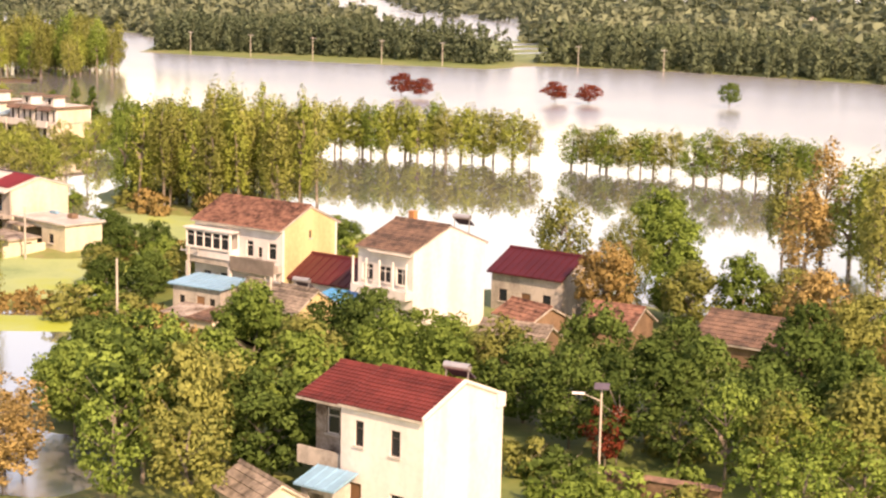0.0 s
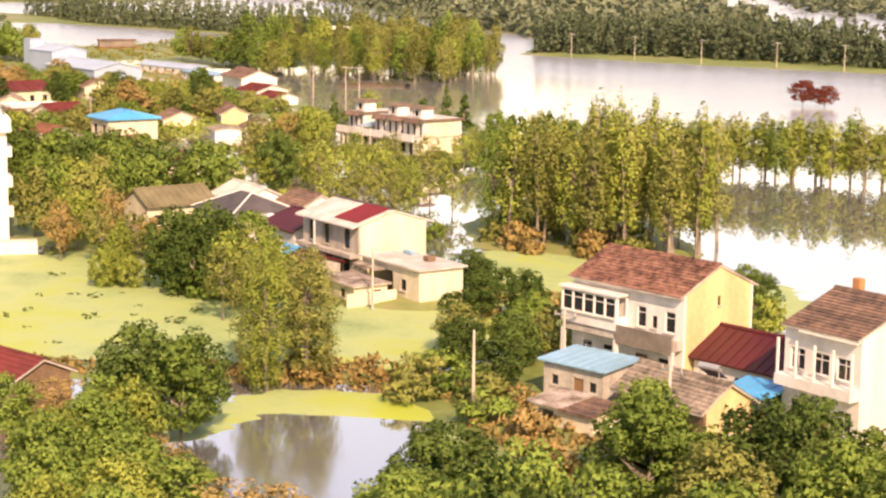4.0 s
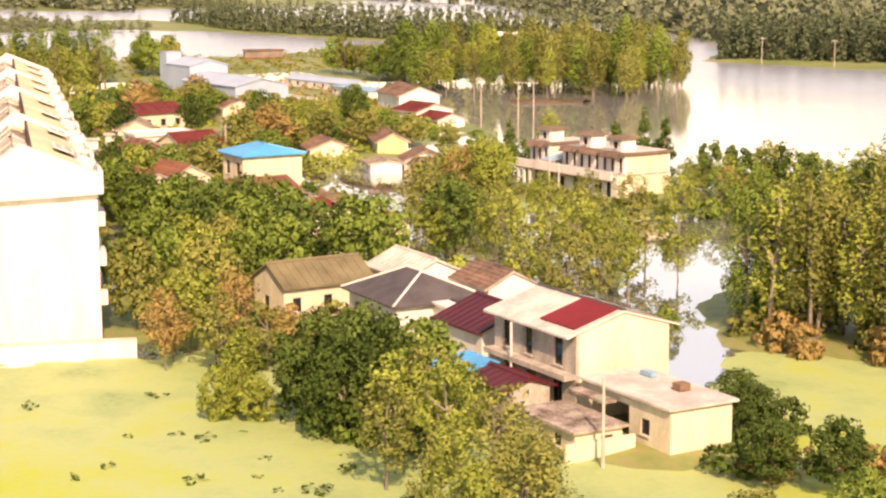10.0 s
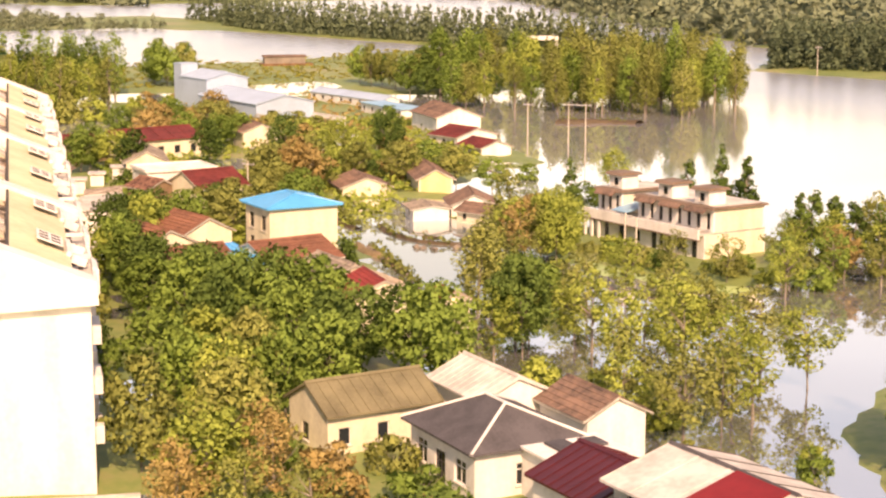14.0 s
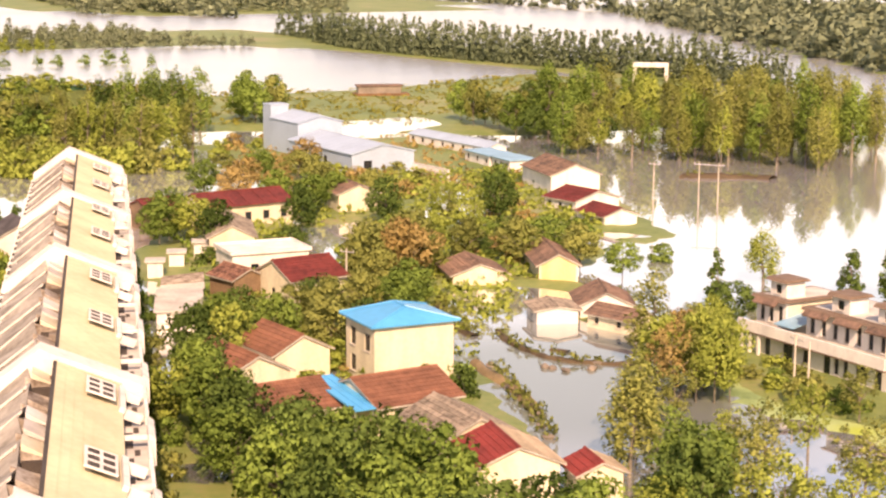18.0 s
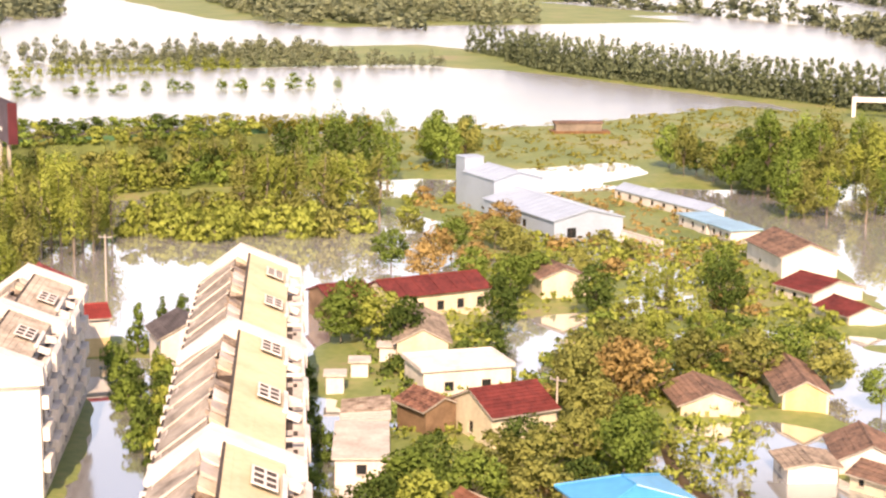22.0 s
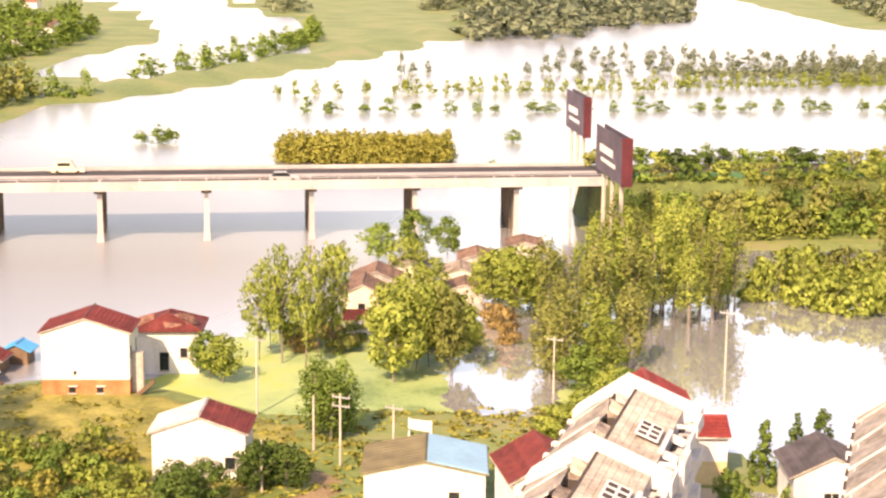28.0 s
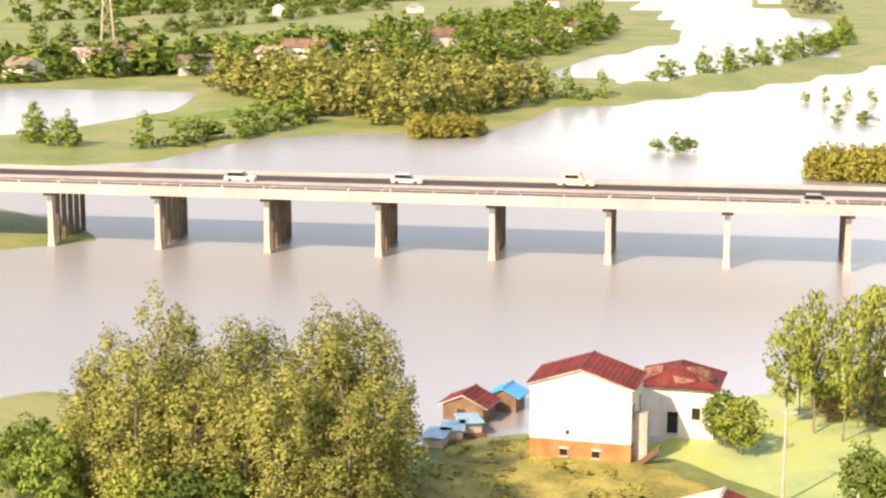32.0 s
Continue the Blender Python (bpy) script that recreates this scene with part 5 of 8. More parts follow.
        part("skylight_beam", boxes((cx - 2.5, cx + 2.4, -0.62, -0.30, 0.02, 0.34)), M["plaster"], ob, "white beam below a skylight", m=tilt)
        # shade of the open voids, painted as a plate close under the frame
        part("skylight_well", boxes((0.03, 3.37, 0.025, 0.06, 0.05, 1.67)), M["dark_frame"], sk, "dark plate for the skylight's shaded void")
        for q in (-2.2, 1.9):
            part("skylight_strut", boxes((cx + q, cx + q + 0.22, -1.7, -0.3, -0.35, 0.2)), M["plaster"], ob, m=tilt)
    for b in range(bays):
        cx = -L / 2 + (b + 0.5) * step
        for f in range(1, floors):
            for q in (-0.30, 0.22):
                part("balcony", boxes((cx + q * step - 1.6, cx + q * step + 1.6, -h - 0.6, -h - 0.02, f * fh - 0.15, f * fh + 0.95)), M["plaster"], ob)
    return ob


row_block(-168.6, 89.8, -19 + 180, 130.0, 9.2, 12.4, 14.8, 10, (-64.7, -36.0, -1.0, 30.5, 64.7), (-55.5, -41.3, -22.6, -7.6, 12.2, 26.0, 43.2, 56.3), "long four-storey white apartment row with a cream roof and fire walls")
row_block(-220.6, 85.6, -18.5 + 180, 33.0, 8.8, 10.8, 13.0, 3, (-16.2, -0.5, 16.2), (-8.4, 6.0), "short white apartment row with a pale roof and skylights", "pale_roof")
ys = thing("shed", -203.6, 112.6, 0, -22, "low yard shed with a flat white cement roof", "shed")
walls(ys, 11.0, 4.4, 0, 2.3, {"all": M["plaster"]}, {"front": [("door", 1.0, 0.1, 0.9, 1.9), ("dark", 3.4, 0.9, 0.9, 0.9), ("door", 6.4, 0.1, 0.9, 1.9)], "right": [("dark", 1.6, 0.9, 0.9, 0.9)]})
flat_roof(ys, 11.0, 4.4, 2.3, M["concrete"])
yb = thing("shed", -213.8, 117.0, 0, -22, "low yard shed with a patched cement roof", "shed")
walls(yb, 7.4, 4.2, 0, 1.9, {"all": M["cream"]}, {"front": [("hole", 1.2, 0.1, 1.4, 1.6), ("dark", 4.2, 0.7, 0.9, 0.9)]})
shed_roof(yb, 4.0, 4.2, 1.9, 2.3, M["peeling"], x=-1.6)
shed_roof(yb, 3.0, 4.2, 1.85, 2.1, M["concrete"], x=2.1)
for wx, wy in ((-232.4, 123.6), (-237.8, 129.0), (-228.0, 119.2)):
    wt = thing("privy", wx, wy, 0, -22, "small white masonry privy in a flooded yard", "privy", "yard privies")
    walls(wt, 2.2, 1.8, 0, 2.0, {"all": M["plaster"]}, {"front": [("door", 0.6, 0.05, 0.7, 1.7)]})
    flat_roof(wt, 2.2, 1.8, 2.0, M["concrete"])
gw = thing("garden_wall", -103.0, 66.0, 0, 70, "low white boundary wall", "wall")
part("wall", boxes((-12, 8, -0.12, 0.12, 0, 1.4)), M["plaster"], gw)
part("coping", boxes((-12, 8, -0.18, 0.18, 1.404, 1.52)), M["concrete"], gw)

# --- the houses near the river
rb = thing("house", -254.4, 99.4, 0, 86, "small house with a yellow ground floor and red roof", "house", "riverside houses")
walls(rb, 4.4, 5.0, 0, 2.2, {"all": M["yellow"]}, {"right": [("dark", 1.0, 0.6, 0.8, 1.0)]})
walls(rb, 4.4, 5.0, 2.2, 2.3, {"all": M["plaster"]}, {})
gables(rb, 4.4, 5.0, 4.5, 5.4, {"all": M["plaster"]})
gable_roof(rb, 4.4, 5.0, 4.5, 5.4, M["bright_tile"], course=0.5)
simple_house("house", -239.0, 92.0, -4, 8.0, 6.0, 11.0, 12.6, "plaster", "bright_tile", "white gabled house end with a red tiled roof", {}, group="riverside houses")
simple_house("house", -234.6, 83.4, 6, 7.0, 6.0, 7.4, 9.0, "plaster", "red_tile", "house with a steep dark red roof beside the apartment row", {}, group="riverside houses")
zh = thing("house", -247.6, 75.2, 0, -4, "low white house with a tan and pale blue pitched roof", "house", "riverside houses")
walls(zh, 7.4, 9.8, 0, 3.9, {"all": M["plaster"]}, {"right": [("dark", 6.6, 1.4, 0.9, 1.0)]})
gables(zh, 7.4, 9.8, 3.9, 4.9, {"all": M["plaster"]})
gable_roof(zh, 7.4, 9.8, 3.9, 4.9, M["tan_roof"], back=M["pale_blue"], tiles=False, over=0.3)
part("roof_sheet", prism([(0.2, 5.06), (5.1, 4.06), (5.1, 4.12), (0.2, 5.12)], -3.8, 3.9), M["pale_blue"], zh, "pale blue roofing sheet")
yh = thing("house", -256.4, 56.3, 0, -4, "white cottage with a half red, half pale tiled roof", "house", "riverside houses")
walls(yh, 5.6, 8.0, 0, 4.6, {"all": M["plaster"]}, {"right": [("dark", 6.0, 1.4, 0.9, 1.1)]})
gables(yh, 5.6, 8.0, 4.6, 6.0, {"all": M["plaster"]})
gable_roof(yh, 5.6, 8.0, 4.6, 6.0, M["concrete"], back=M["red_tile"], over=0.35, course=0.4, ridge_mat=M["concrete"])
simple_house("house", -246.4, 108.4, -4, 7.0, 6.4, 3.6, 5.2, "plaster", "dark_tile", "small white house with a dark tiled roof", {"right": [("white", 2.2, 1.2, 1.4, 1.0)]}, group="riverside houses")
wr = thing("house", -284.7, 42.8, 0, -2, "tall white house with an orange brick base and red roof", "house", "riverside houses")
walls(wr, 6.2, 8.8, 0, 2.1, {"all": M["brick"]}, {"right": [("dark", 2.4, 0.7, 0.7, 0.6), ("dark", 5.2, 0.7, 0.7, 0.6)], "front": [("door", 2.0, 0.1, 1.0, 1.9)]})
walls(wr, 6.2, 8.8, 2.1, 4.8, {"all": M["plaster"]}, {"front": row_of("dark", 2, 6.2, 1.8, 1.1, 1.5), "back": row_of("dark", 2, 6.2, 1.8, 1.1, 1.5), "right": [("dark", 2.9, 0.5, 0.35, 0.4)]})
part("plinth", boxes((3.102, 3.3, -3.2, 2.6, 0, 0.45)), M["concrete"], wr)
for q in (-1.65, 1.15):
    part("window_hood", boxes((3.1, 3.28, q - 0.1, q + 0.8, 1.36, 1.5)), M["concrete"], wr)
gables(wr, 6.2, 8.8, 6.9, 8.35, {"all": M["plaster"]})
gable_roof(wr, 6.2, 8.8, 6.9, 8.35, M["red_tile"], over=0.3, side_over=0.2, course=0.45)
part("stair", prism([(0, 0), (2.4, 2.1), (2.4, 1.7), (0.5, 0)], 2.0, 3.0), M["mud"], wr, m=pose(0, 4.42, 0))
part("stair_wall", boxes((1.0, 1.9, 4.42, 5.6, 0, 4.6)), M["grey"], wr, "dark stained stairwell")
an = thing("annex", -294.4, 50.0, 0, -2, "white annex with a patched dark red roof", "annex", "riverside houses")
walls(an, 5.4, 6.6, 0, 4.7, {"all": M["plaster"]}, {"right": [("dark", 2.2, 0.4, 1.0, 2.0), ("dark", 4.4, 1.8, 0.8, 1.1)]})
hip_roof(an, 5.4, 6.6, 4.7, 6.3, M["red_tile"], over=0.5, ridge_len=2.0, seams=M["red_tile"])
for k, (px, py, pz, pt) in enumerate(((1.6, -2.4, 5.5, 14), (1.9, 0.4, 5.6, 8), (1.2, 2.2, 5.7, -10))):
    part("roof_sheet", boxes((-1.0, 1.0, -0.9, 0.9, 0, 0.06)), M["rust_tile"], an, "loose rusty roofing sheet", m=pose(px, py, pz, pt, 26, 20 * k))
simple_house("boat_shed", -293.4, 30.4, -8, 3.4, 4.0, 1.7, 2.6, "mud", "red_tile", "small brick shed with a red roof at the waterside", {"right": [("dark", 1.2, 0.4, 0.8, 0.9)]}, group="riverside houses")
simple_house("boat_shed", -297.6, 33.2, -8, 2.6, 2.6, 1.6, 2.2, "mud", "blue_metal", "tiny waterside shed with a bright blue roof", {}, tiles=False, group="riverside houses")
for k in range(3):
    rf = thing("raft", -283.6 - 2.6 * k, 29.6 + 0.9 * k, 0, 12 * k, "moored blue-grey flat-roofed raft", "raft", "moored rafts")
    part("hull", boxes((-1.9, 1.9, -1.1, 1.1, -0.2, 0.35)), M["wood"], rf)
    part("cabin", boxes((-1.4, 1.4, -0.9, 0.9, 0.352, 1.3)), M["grey"], rf)
    part("cabin_roof", boxes((-1.7, 1.7, -1.1, 1.1, 1.304, 1.4)), M["pale_blue"], rf)
for hx, hy, hl, hw, he, hm, hr in ((-322.5, 71.4, 7, 5.4, 2.7, "cream", "brown_tile"), (-331.5, 73.2, 7, 6, 2.6, "grey", "brown_tile"), (-309.4, 71.0, 3, 3.6, 1.0, "plaster", "cream_roof"), (-330.5, 84.6, 6, 5, 1.5, "grey", "brown_tile"), (-340.5, 84.8, 6, 5, 1.6, "cream", "grey_tile"), (-352, 88, 7, 5, 1.5, "grey", "brown_tile"), (-364, 96, 7, 5, 1.2, "grey", "brown_tile"), (-344, 78, 6, 5, 1.8, "cream", "grey_tile")):
    simple_house("house", hx, hy, -4, hl, hw, he, he + min(1.4, 0.5 * he), hm, hr, "flooded cottage with a faded tiled roof", {"right": [("dark", hw * 0.35, he * 0.3, 0.9, he * 0.35)]}, course=0.6, group="flooded hamlet")
fence = thing("sheet_fence", -316.0, 71.2, 0, -4, "dark red sheet-metal fence before a cottage", "fence")
part("sheet", boxes((-0.06, 0.06, -2.5, 2.5, -0.4, 1.7)), M["red_metal"], fence)
for k in range(6):
    part("post", boxes((0.061, 0.14, -2.5 + k * 0.98, -2.42 + k * 0.98, -0.4, 1.8)), M["dark_frame"], fence)

# ---------------------------------------------------------------- the bridge
BRIDGE = thing("bridge", -376.0, 24.0, 0, 94.2, "long white concrete road bridge on rows of piers", "bridge")
# the underside's shade is put into the whole deck's dark colour
part("deck", boxes((-115, 86, -5.9, 10.9, 8.2, 8.9)), M["stained"], BRIDGE, "concrete deck darkened for its shaded underside")
for a, b in ((-5.6, 1.5), (3.4, 10.5)):
    part("road_surface", boxes((-115, 86, a, b, 8.904, 8.95)), M["asphalt"], BRIDGE, "dark asphalt carriageway")
    for y in (a + 0.5, b - 0.6):
        part("edge_line", boxes((-115, 86, y, y + 0.14, 8.952, 8.958)), M["frame"], BRIDGE, "white road line")
for a, b in ((-6.25, -5.904), (10.904, 11.25)):
    part("parapet", boxes((-115, 86, a, b, 8.0, 9.45)), M["bridge"], BRIDGE, "pale concrete parapet and fascia")
for a, b in ((-5.88, -5.62), (10.52, 10.88)):
    part("kerb", boxes((-115, 86, a, b, 8.904, 9.1)), M["bridge"], BRIDGE)
part("median", boxes((-115, 86, 1.52, 3.38, 8.904, 9.12)), M["bridge"], BRIDGE, "pale raised median strip")
# light put into material: pale front column, dark shaded columns and caps behind
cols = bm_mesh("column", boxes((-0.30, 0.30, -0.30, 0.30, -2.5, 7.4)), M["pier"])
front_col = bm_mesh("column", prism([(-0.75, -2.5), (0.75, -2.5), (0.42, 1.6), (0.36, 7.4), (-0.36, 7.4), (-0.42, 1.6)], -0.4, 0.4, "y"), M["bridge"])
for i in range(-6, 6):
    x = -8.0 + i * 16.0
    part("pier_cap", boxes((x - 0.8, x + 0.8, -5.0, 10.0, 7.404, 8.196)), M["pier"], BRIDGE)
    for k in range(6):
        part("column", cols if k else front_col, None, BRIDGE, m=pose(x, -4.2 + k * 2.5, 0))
    part("expansion_joint", boxes((x - 0.12, x + 0.12, -4.9, 0.8, 8.952, 8.965)), M["bridge"], BRIDGE)
for i in range(34):
    part("rail_post", boxes((-112 + i * 6.0, -111.86 + i * 6.0, -6.15, -6.0, 9.454, 9.75)), M["steel"], BRIDGE)
part("handrail", boxes((-115, 86, -6.12, -6.03, 9.752, 9.82)), M["steel"], BRIDGE)
part("abutment", prism([(-6.2, 8.9), (11.2, 8.9), (20.0, -0.5), (-15.0, -0.5)], 86.01, 138), M["verge"], BRIDGE, "grassy road embankment")
part("guard_rail", boxes((86.01, 138, -5.9, -5.8, 8.95, 9.9)), M["green_rail"], BRIDGE, "green road barrier")
part("road_surface", boxes((86.01, 138, -5.0, 10.0, 8.904, 8.95)), M["asphalt"], BRIDGE, "dark asphalt carriageway")


def car(x, y, z, ang, paint, label, long=4.4, high=1.45):
    ob = thing("car", x, y, z, ang, label, "car", "cars on the bridge")
    l, w = long / 2, 0.88
    part("body", prism([(-l, 0.3), (l, 0.3), (l, 0.75), (l * 0.9, 0.85), (-l, 0.9)], -w, w, axis="y"), paint, ob)
    part("cabin", prism([(-l * 0.85, 0.86), (l * 0.45, 0.86), (l * 0.2, high), (-l * 0.7, high)], -w * 0.9, w * 0.9, axis="y"), paint if high > 2 else M["glass"], ob)
    if high > 2:
        for sy in (-1, 1):
            part("side_window", boxes((-l * 0.6, l * 0.15, sy * w * 0.9 - 0.02, sy * w * 0.9 + 0.02, 1.25, 1.75)), M["glass"], ob)
    part("roof", boxes((-l * 0.68, l * 0.18, -w * 0.85, w * 0.85, high + 0.002, high + 0.06)), paint, ob)
    for sx in (-0.62, 0.62):
        for sy in (-1, 1):
            vs, fs = tube([(sx * l, sy * (w - 0.18), 0.32), (sx * l, sy * (w + 0.02), 0.32)], [0.32, 0.32], 12)
            fs.append(tuple(range(11, -1, -1)))
            part("wheel", mesh_of("wheel", vs, fs, M["dark_frame"]), None, ob)
    return ob


car(-379.6, 2.0, 8.95, 94, M["frame"], "small white car on the bridge")
car(-383.4, 26.0, 8.95, 94, M["cream"], "pale green van crossing the bridge", 5.2, 2.1)
car(-375.8, -22.0, 8.95, 94, M["frame"], "small white car on the bridge")
car(-374.6, 60.0, 8.95, 94, M["steel"], "small grey car on the bridge")

for bx, by, z0, z1, ln in ((-334, 104.2, 15.4, 21.4, 18.0), (-423, 112.0, 11.2, 18.2, 19.0)):
    bb = thing("billboard", bx, by, 0, 2, "tall roadside billboard, dark panel with maroon edges on steel posts", "billboard", "roadside billboards")
    for s in (-1, 1):
        part("panel", boxes((-ln / 2, ln / 2, s * 0.55 - 0.06, s * 0.55 + 0.06, z0, z1)), M["dark"], bb)
    part("edge", boxes((ln / 2 + 0.002, ln / 2 + 0.15, -0.7, 0.7, z0 - 0.1, z1 + 0.1)), M["maroon"], bb, "maroon edge board")
    part("writing", boxes((-ln * 0.35, ln * 0.15, -0.63, -0.614, z0 + (z1 - z0) * 0.45, z0 + (z1 - z0) * 0.62), (-ln * 0.30, ln * 0.25, -0.63, -0.614, z0 + (z1 - z0) * 0.25, z0 + (z1 - z0) * 0.34)), M["frame"], bb, "pale unreadable lettering bars")
    for px in (-ln * 0.33, 0.0, ln * 0.33):
        vs, fs = tube([(px, 0, -1.0), (px, 0, z0 + 0.3)], [0.35, 0.3], 10)
        part("post", mesh_of("post", vs, fs, M["pole"]), None, bb)

gt = thing("road_gantry", -434.0, 345.0, 0, 55, "white toll gantry on two legs", "gantry")
part("beam", boxes((-5.0, 5.0, -1.0, 1.0, 4.4, 5.6)), M["plaster"], gt)
for sx in (-4.5, 4.5):
    part("leg", boxes((sx - 0.5, sx + 0.5, -0.8, 0.8, 0, 4.398)), M["plaster"], gt)


# ---------------------------------------------------------------- poles, lamps, paths and far houses
def rod(x0, y0, z0, x1, y1, z1, r0, r1=None, sides=7):
    vs, fs = tube([(x0, y0, z0), (x1, y1, z1)], [r0, r1 or r0], sides)
    return mesh_of("rod", vs, fs, M["pole"], True)


def utility_pole(x, y, h, ang=0, arms=1, z=-0.8):
    """A concrete pole with cross-arms and insulators."""
    ob = thing("utility_pole", x, y, z, ang, "pale concrete utility pole with a cross-arm", "pole", "utility poles")
    part("pole", rod(0, 0, 0, 0, 0, h - z, 0.13, 0.08), None, ob)
    for k in range(arms):
        a = h - z - 0.4 - 0.8 * k
        arm = part("cross_arm", boxes((-0.9, 0.9, 0.10, 0.20, a - 0.06, a + 0.06)), M["steel"], ob)
        for q in (-0.8, 0.0, 0.8):
            part("insulator", rod(q, 0.15, a + 0.06, q, 0.15, a + 0.28, 0.06, 0.04, 6), None, arm)
    return ob


for ux, uy, uh, ua, un in ((-25.6, 69.1, 6.0, 20, 0), (-30.7, 81.7, 5.0, 20, 1), (-257.4, 68.2, 7.0, 60, 2), (-262.0, 65.8, 5.6, 60, 0), (-260.9, 73.0, 5.0, 60, 1), (-275.3, 60.1, 8.0, 60, 1), (-282.9, 90.3, 6.0, 60, 1), (-250.2, 61.6, 5.0, 60, 0), (-151.3, 150.3, 5.0, 0, 1), (-149.9, 150.7, 4.6, 0, 0), (-244.0, 204.0, 7.0, 30, 1), (-204.6, 132.6, 6.0, 30, 1), (-216.0, 139.6, 6.4, 30, 1), (-58.2, 84.6, 5.4, 0, 0), (-12.4, 73.8, 5.6, 0, 1), (-290.6, 110.0, 7.0, 60, 1)):
    utility_pole(ux, uy, uh, ua, un)
for ux, uy in ((-330.0, 356.0), (-308.0, 361.0), (-286.0, 366.0), (-264.0, 373.0), (-246.0, 380.0), (-212.0, 402.0), (-186.0, 408.0)):
    utility_pole(ux, uy, 7.4, 20, 1)
hf = thing("power_pole", -241.0, 212.0, -0.8, 35, "twin-legged pale power pole with a long cross-arm", "pole", "utility poles")
for sx in (-1.5, 1.5):
    part("leg", rod(sx, 0, 0, sx, 0, 7.6, 0.10, 0.08), None, hf)
part("cross_arm", boxes((-2.4, 2.4, -0.06, 0.06, 7.1, 7.22)), M["steel"], hf)
for q in (-2.2, 0.0, 2.2):
    part("insulator", rod(q, 0, 7.22, q, 0, 7.5, 0.08, 0.05, 6), None, hf)
gf = thing("pylon", -760.0, -215.0, 0, 30, "tall pale lattice power pylon in the fields", "pylon")
for sx in (-1, 1):
    for sy in (-1, 1):
        part("leg", rod(2.6 * sx, 2.6 * sy, 0, 0.5 * sx, 0.5 * sy, 30.0, 0.22, 0.14, 5), None, gf)
for k in range(6):
    a, b = 2.6 - 2.1 * k / 6, 2.6 - 2.1 * (k + 1) / 6
    for s in (-1, 1):
        part("brace", rod(-a, s * a, 5.0 * k, b, s * b, 5.0 * k + 5, 0.09, 0.09, 4), None, gf)
        part("brace", rod(s * a, -a, 5.0 * k, s * b, b, 5.0 * k + 5, 0.09, 0.09, 4), None, gf)
for z in (22.0, 26.0, 30.0):
    part("cross_arm", boxes((-5.0, 5.0, -0.25, 0.25, z - 0.2, z + 0.2)), M["steel"], gf)
sl2 = thing("street_lamp", 28.6, 60.4, 0, 30, "white street lamp with a solar panel on top", "street lamp")
part("pole", rod(0, 0, 0, 0, 0, 6.0, 0.09, 0.06), None, sl2)
part("arm", rod(0, 0, 5.2, -1.1, 0, 5.6, 0.045, 0.035), None, sl2)
part("lamp_head", prism([(-0.14, 5.58), (0.14, 5.58), (0.10, 5.68), (-0.10, 5.68)], -1.75, -1.0), M["frame"], sl2)
part("solar_panel", prism([(-0.32, 5.98), (0.32, 6.2), (0.32, 6.25), (-0.32, 6.03)], -0.45, 0.45), M["dark"], sl2, "tilted dark solar panel")
sb = thing("sign_frame", -264.4, 75.6, 0, 65, "white board on two posts beside the field", "sign")
for sx in (-1.1, 1.1):
    part("post", boxes((sx - 0.07, sx + 0.07, -0.06, 0.06, 0, 2.6)), M["frame"], sb)
part("board", boxes((-1.03, 1.03, -0.04, 0.04, 1.5, 2.5)), M["frame"], sb)


def mound(name, points, half, high, material, label, category, base=-0.6):
    """A low ridge swept along a line."""
    g = random.Random(int(abs(points[0][0])))
    vs, fs = [], []
    fine = []
    for (ax, ay), (bx, by) in zip(points, points[1:]):
        n = max(1, int(math.hypot(bx - ax, by - ay) / 0.9))
        fine += [(ax + (bx - ax) * i / n, ay + (by - ay) * i / n) for i in range(n)]
    fine.append(points[-1])
    for i, (px, py) in enumerate(fine):
        qx, qy = fine[min(i + 1, len(fine) - 1)]
        rx, ry = fine[max(i - 1, 0)]
        d = Vector((qx - rx, qy - ry)).normalized()
        w, t = half * g.uniform(0.75, 1.25), high * g.uniform(0.7, 1.2)
        for k, z in ((-1.6, base), (-0.8, t * 0.6), (0.0, t), (0.8, t * 0.65), (1.6, base)):
            vs.append((px - d.y * w * k, py + d.x * w * k, z + g.uniform(-0.04, 0.04)))
    for i in range(len(fine) - 1):
        for k in range(4):
            a = 5 * i + k
            fs.append((a, a + 1, a + 6, a + 5))
    return tagged(new(name, mesh_of(name, vs, fs, material, True)), label, category)


mound("earth_bank", [(-184, 139.6), (-180, 138.0), (-175.6, 137.4), (-172, 137.6), (-169.4, 138.6), (-166.6, 141.6), (-165.4, 145.0)], 0.4, 0.36, M["wet_soil"], "low curved earth bank round the village pond", "bank")
mound("earth_bank", [(-200, 141.5), (-194, 138.6), (-188, 136.4), (-183, 136.0)], 0.5, 0.4, M["wet_soil"], "low earth bank along the flooded yard", "bank")
mound("islet", [(-270, 229.5), (-268, 231), (-266, 235), (-263, 240), (-260, 241)], 1.5, 0.7, M["wet_soil"], "rusty brown overgrown islet in the lake", "islet")
mound("earth_bank", [(-173.4, 130.4), (-170.6, 129.6), (-168.8, 129.2), (-165.0, 128.8), (-161.0, 127.8), (-156.0, 126.0)], 0.55, 0.5, M["soil"], "rough rubble bank along the village pond", "bank")
mound("islet", [(-174.6, 139.8), (-172.8, 140.6)], 0.4, 0.25, M["wet_soil"], "tiny stony islet in the village pond", "islet")
